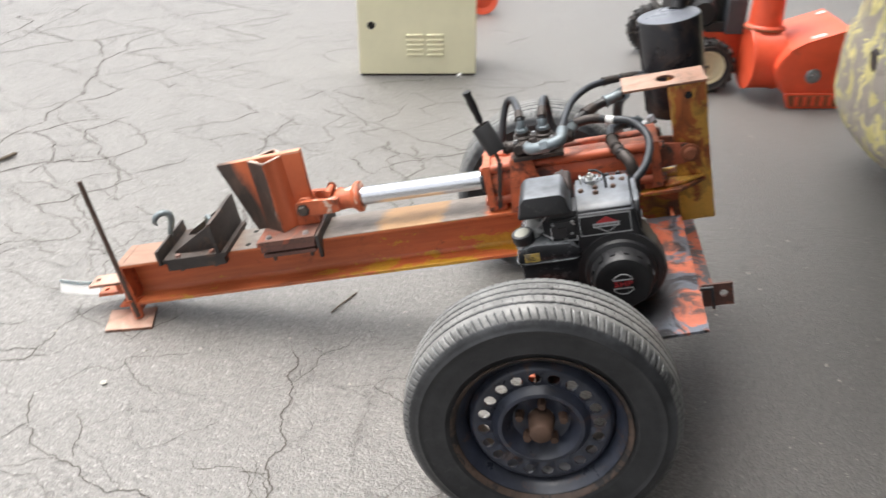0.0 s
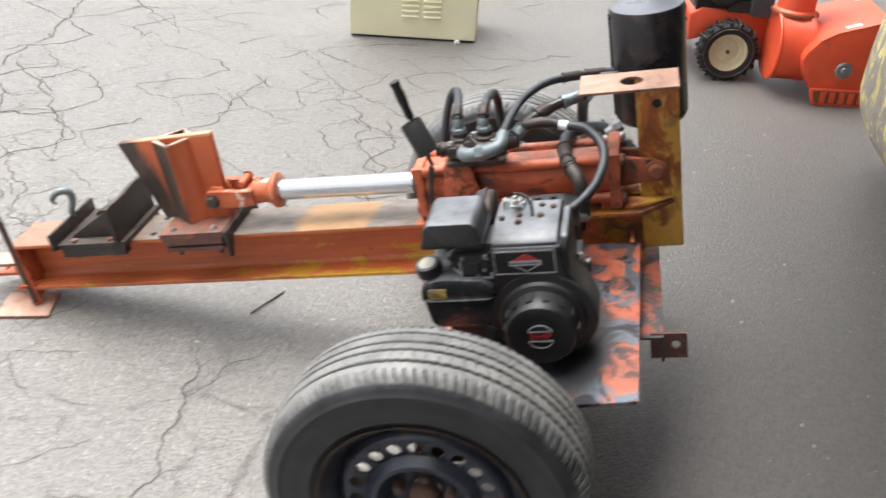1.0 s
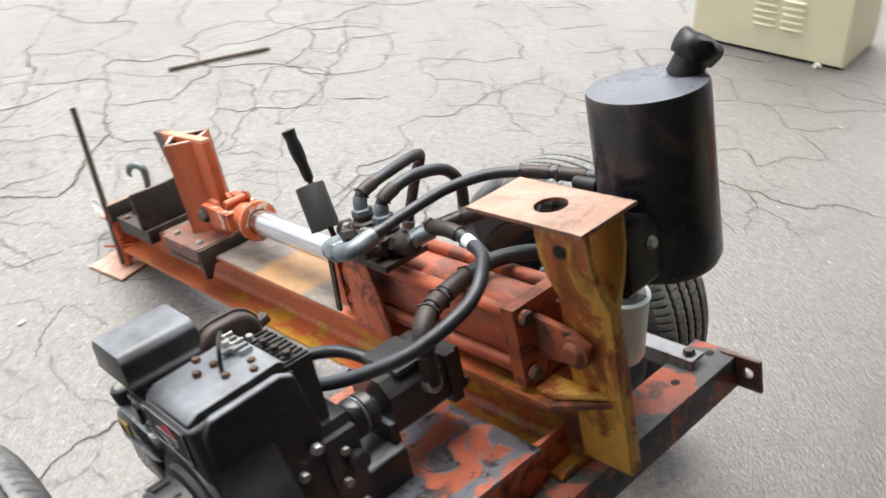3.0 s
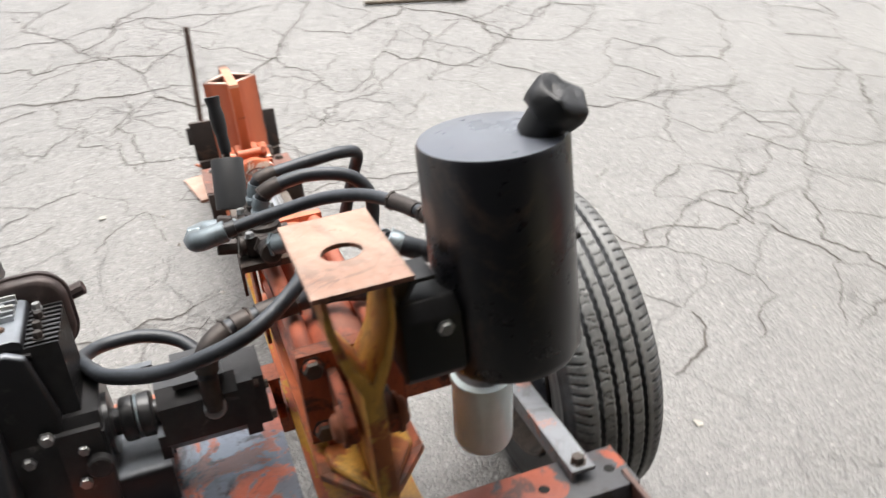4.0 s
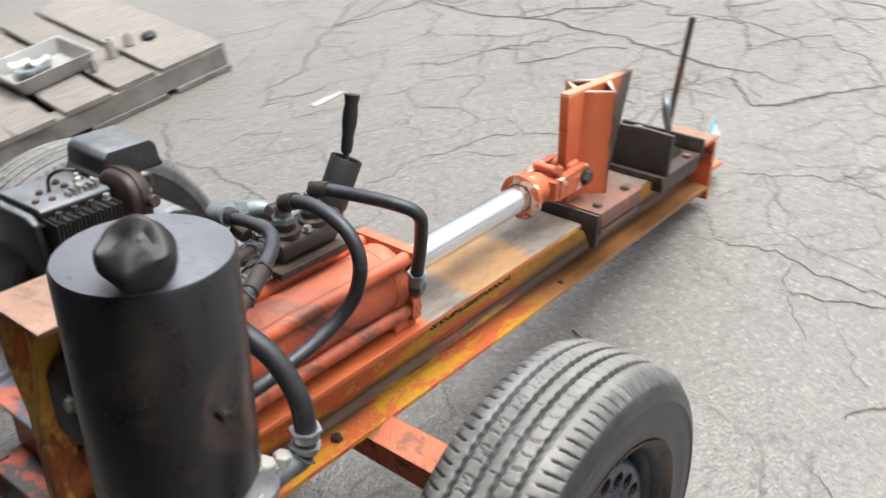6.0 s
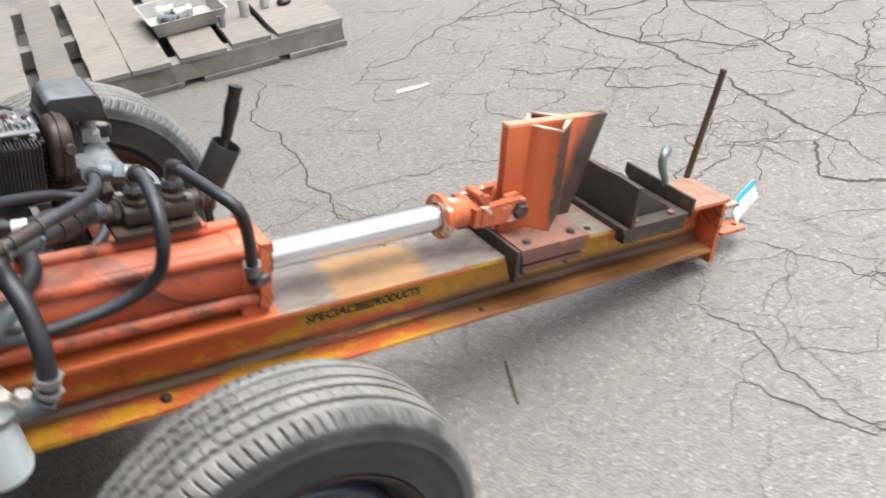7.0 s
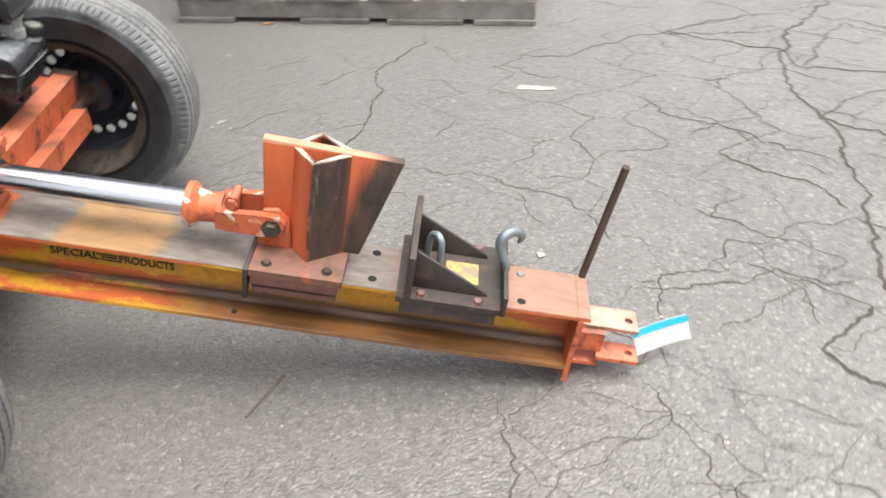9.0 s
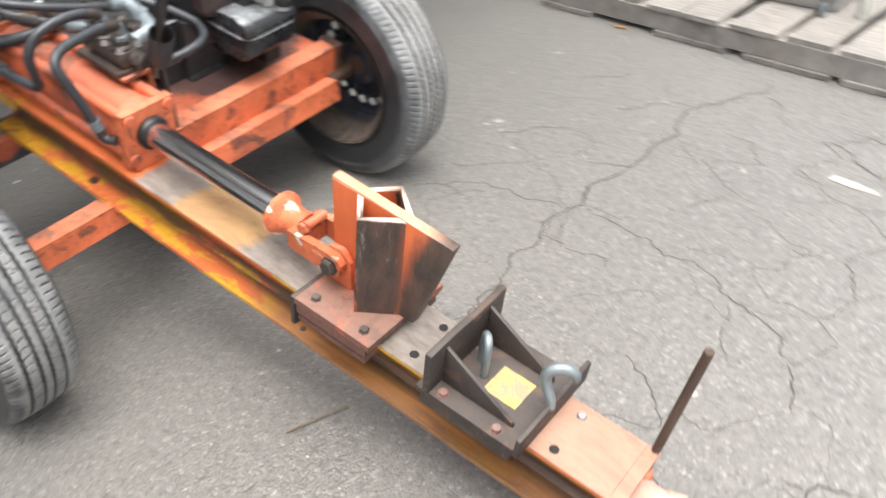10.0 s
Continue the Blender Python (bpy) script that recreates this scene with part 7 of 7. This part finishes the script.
CRACKS += (
    (0.006, ((0.16, 0.62), (0.20, 0.95), (0.22, 1.25), (0.12, 1.60))),
    (0.009, ((0.12, 1.62), (0.34, 1.50), (0.54, 1.55), (1.0, 1.68))),
    (0.005, ((0.09, 1.18), (0.08, 1.40), (-0.02, 1.60))),
    (0.006, ((-0.66, 1.10), (-0.58, 1.45), (-0.50, 1.9))),
    (0.007, ((-2.06, -0.8), (-2.12, -0.4), (-2.10, 0.0), (-2.06, 0.4))),
    (0.010, ((-1.93, 0.95), (-1.87, 1.5), (-1.84, 2.2), (-1.90, 2.9), (-1.80, 3.5))),
    (0.007, ((-1.82, 1.86), (-1.45, 1.42), (-1.18, 1.12), (-1.04, 0.80))),
    (0.008, ((-2.67, 2.6), (-2.69, 3.3), (-2.65, 4.2))),
    (0.006, ((-1.05, -0.36), (-0.85, -0.33), (-0.80, -0.10), (-0.74, 0.02))),
    (0.006, ((0.10, -0.9), (0.02, -0.51), (-0.04, -0.15))),
    (0.005, ((-0.78, 0.34), (-1.04, 0.60), (-1.26, 0.84), (-1.6, 1.0))),
    (0.005, ((-0.33, 0.36), (-0.38, 0.60), (-0.53, 0.80), (-0.55, 1.10))),
    (0.006, ((0.36, 2.46), (0.65, 2.42), (0.92, 2.58))),
    (0.004, ((-0.62, 2.25), (-0.19, 1.86), (0.0, 1.56), (-0.16, 1.40))),
    (0.004, ((0.06, 2.10), (-0.10, 1.80), (-0.45, 1.70))),
)
rng = random.Random(23)
verts, faces = [], []
for width, pts in CRACKS:
    crack(verts, faces, pts, width, rng, 2)


def crack_net(cell, x0, x1, y0, y1, width, keep, rng):
    """Polygonal cracking: a shaken honeycomb, whose sides come and go in patches."""
    knots = {}

    def knot(i, j, k):
        if (i, j, k) not in knots:
            x = x0 + cell * (1.5 * i + (0.5 if k else 0.0))
            y = y0 + cell * 0.866 * (2 * j + i % 2 + 1 - (1 if k == 2 else 0))
            knots[i, j, k] = (x + rng.uniform(-0.33, 0.33) * cell, y + rng.uniform(-0.33, 0.33) * cell)
        return knots[i, j, k]

    for i in range(int((x1 - x0) / (1.5 * cell))):
        for j in range(int((y1 - y0) / (1.732 * cell))):
            a, b = knot(i, j, 0), knot(i, j, 1)
            up, down = (i + 1, j + i % 2, 0), (i + 1, j + i % 2 - 1, 0)
            for p, q in ((a, b), (b, knot(*up)), (b, knot(*down))):
                cx, cy = (p[0] + q[0]) / 2, (p[1] + q[1]) / 2
                if rng.random() < keep + 0.6 * noise.noise((cx * 1.1, cy * 1.1, cell * 20)):
                    crack(verts, faces, [p, q], width * rng.choice((0.45, 0.6, 0.8, 1.0, 1.4)), rng, 0, 40)


crack_net(0.27, -5.2, -0.8, -3.0, 4.6, 0.0082, 0.82, rng)
crack_net(0.15, -1.6, 0.75, 0.70, 3.6, 0.0054, 0.74, rng)
crack_net(0.13, -2.4, -0.3, -2.4, 0.8, 0.0032, 0.46, rng)
crack_net(0.14, -0.6, 0.6, -1.9, -0.2, 0.0030, 0.36, rng)
me = bpy.data.meshes.new("cracks")
me.from_pydata(verts, [], faces)
me.materials.append(M_CRACK)
tagged(new("cracks", me), "dark crumbling cracks running through the grey asphalt", "cracks", kind="stuff")

# litter on the asphalt
bm = bmesh.new()
add_sweep(bm, smooth_path([(-1.873, 0.78, 0.011), (-1.80, 1.0, 0.012), (-1.722, 1.22, 0.011)], 6), 0.0085, 10)
solo("steel_bar", bm, M_STICK, "thin rusty steel bar lying on the asphalt", "steel bar")
bm = bmesh.new()
add_prism(bm, [(-0.507, -1.448), (-0.50, -1.418), (-0.575, -1.405), (-0.640, -1.402), (-0.636, -1.420), (-0.57, -1.436)], "z", 0.001, 0.0035)
solo("paper_strip", bm, M_PAPER, "pale torn strip of paper on the asphalt", "paper")
solo("stick", sweep([(0.055, 0.03, 0.005), (0.075, 0.075, 0.006), (0.092, 0.11, 0.005), (0.115, 0.16, 0.005)], 0.003, 5, 7), M_STICK, "thin dry twig under the beam", "twig")
bm = bmesh.new()
add_prism(bm, [(0, 0), (0.02, 0.012), (0.045, 0.008), (0.058, -0.004), (0.04, -0.018), (0.016, -0.014)], "z", 0.001, 0.004)
for v in bm.verts:
    v.co.z += 0.006 * math.sin(v.co.x * 60) ** 2
solo("leaf", bm, M_LEAF, "curled brown dry leaf near the pallet", "leaf", pose(0.52, -2.11, 0))
rng = random.Random(7)
for x, y, size in ((0.635, -1.79, 0.022), (0.525, -1.225, 0.020), (0.48, -1.18, 0.013), (-0.55, -0.42, 0.018), (0.83, 0.79, 0.014)):
    bm = bmesh.new()
    add_prism(bm, [(size * rng.uniform(0.6, 1.2) * math.cos(a), 0.6 * size * rng.uniform(0.6, 1.2) * math.sin(a)) for a in (0.2, 1.3, 2.4, 3.6, 5.0)], "z", 0.001, 0.003)
    for v in bm.verts:
        v.co.z += 0.25 * abs(v.co.x)
    solo("paper_scrap", bm, M_PAPER, "small pale scrap of litter on the asphalt", "litter", pose(x, y, 0, 0, 0, rng.uniform(0, 180)), "scraps of litter")
# loose grit
rng = random.Random(11)
bm = bmesh.new()
for i in range(2600):
    x, y = rng.uniform(-2.6, 3.2), rng.uniform(-2.2, 3.6)
    r = rng.uniform(0.0012, 0.0034) if rng.random() < 0.93 else rng.uniform(0.004, 0.008)
    pts = [Vector((x + r * math.cos(a) * rng.uniform(0.7, 1.3), y + r * math.sin(a) * rng.uniform(0.7, 1.3), 0.0003)) for a in (0, 1.3, 2.6, 3.9, 5.1)]
    vs = [bm.verts.new(p) for p in pts]
    apex = bm.verts.new((x, y, r * rng.uniform(0.6, 1.1)))
    for k in range(5):
        bm.faces.new((vs[k], vs[(k + 1) % 5], apex))
solo("grit", bm, M_GRIT, "loose pale grit scattered on the asphalt", "grit", kind="stuff")
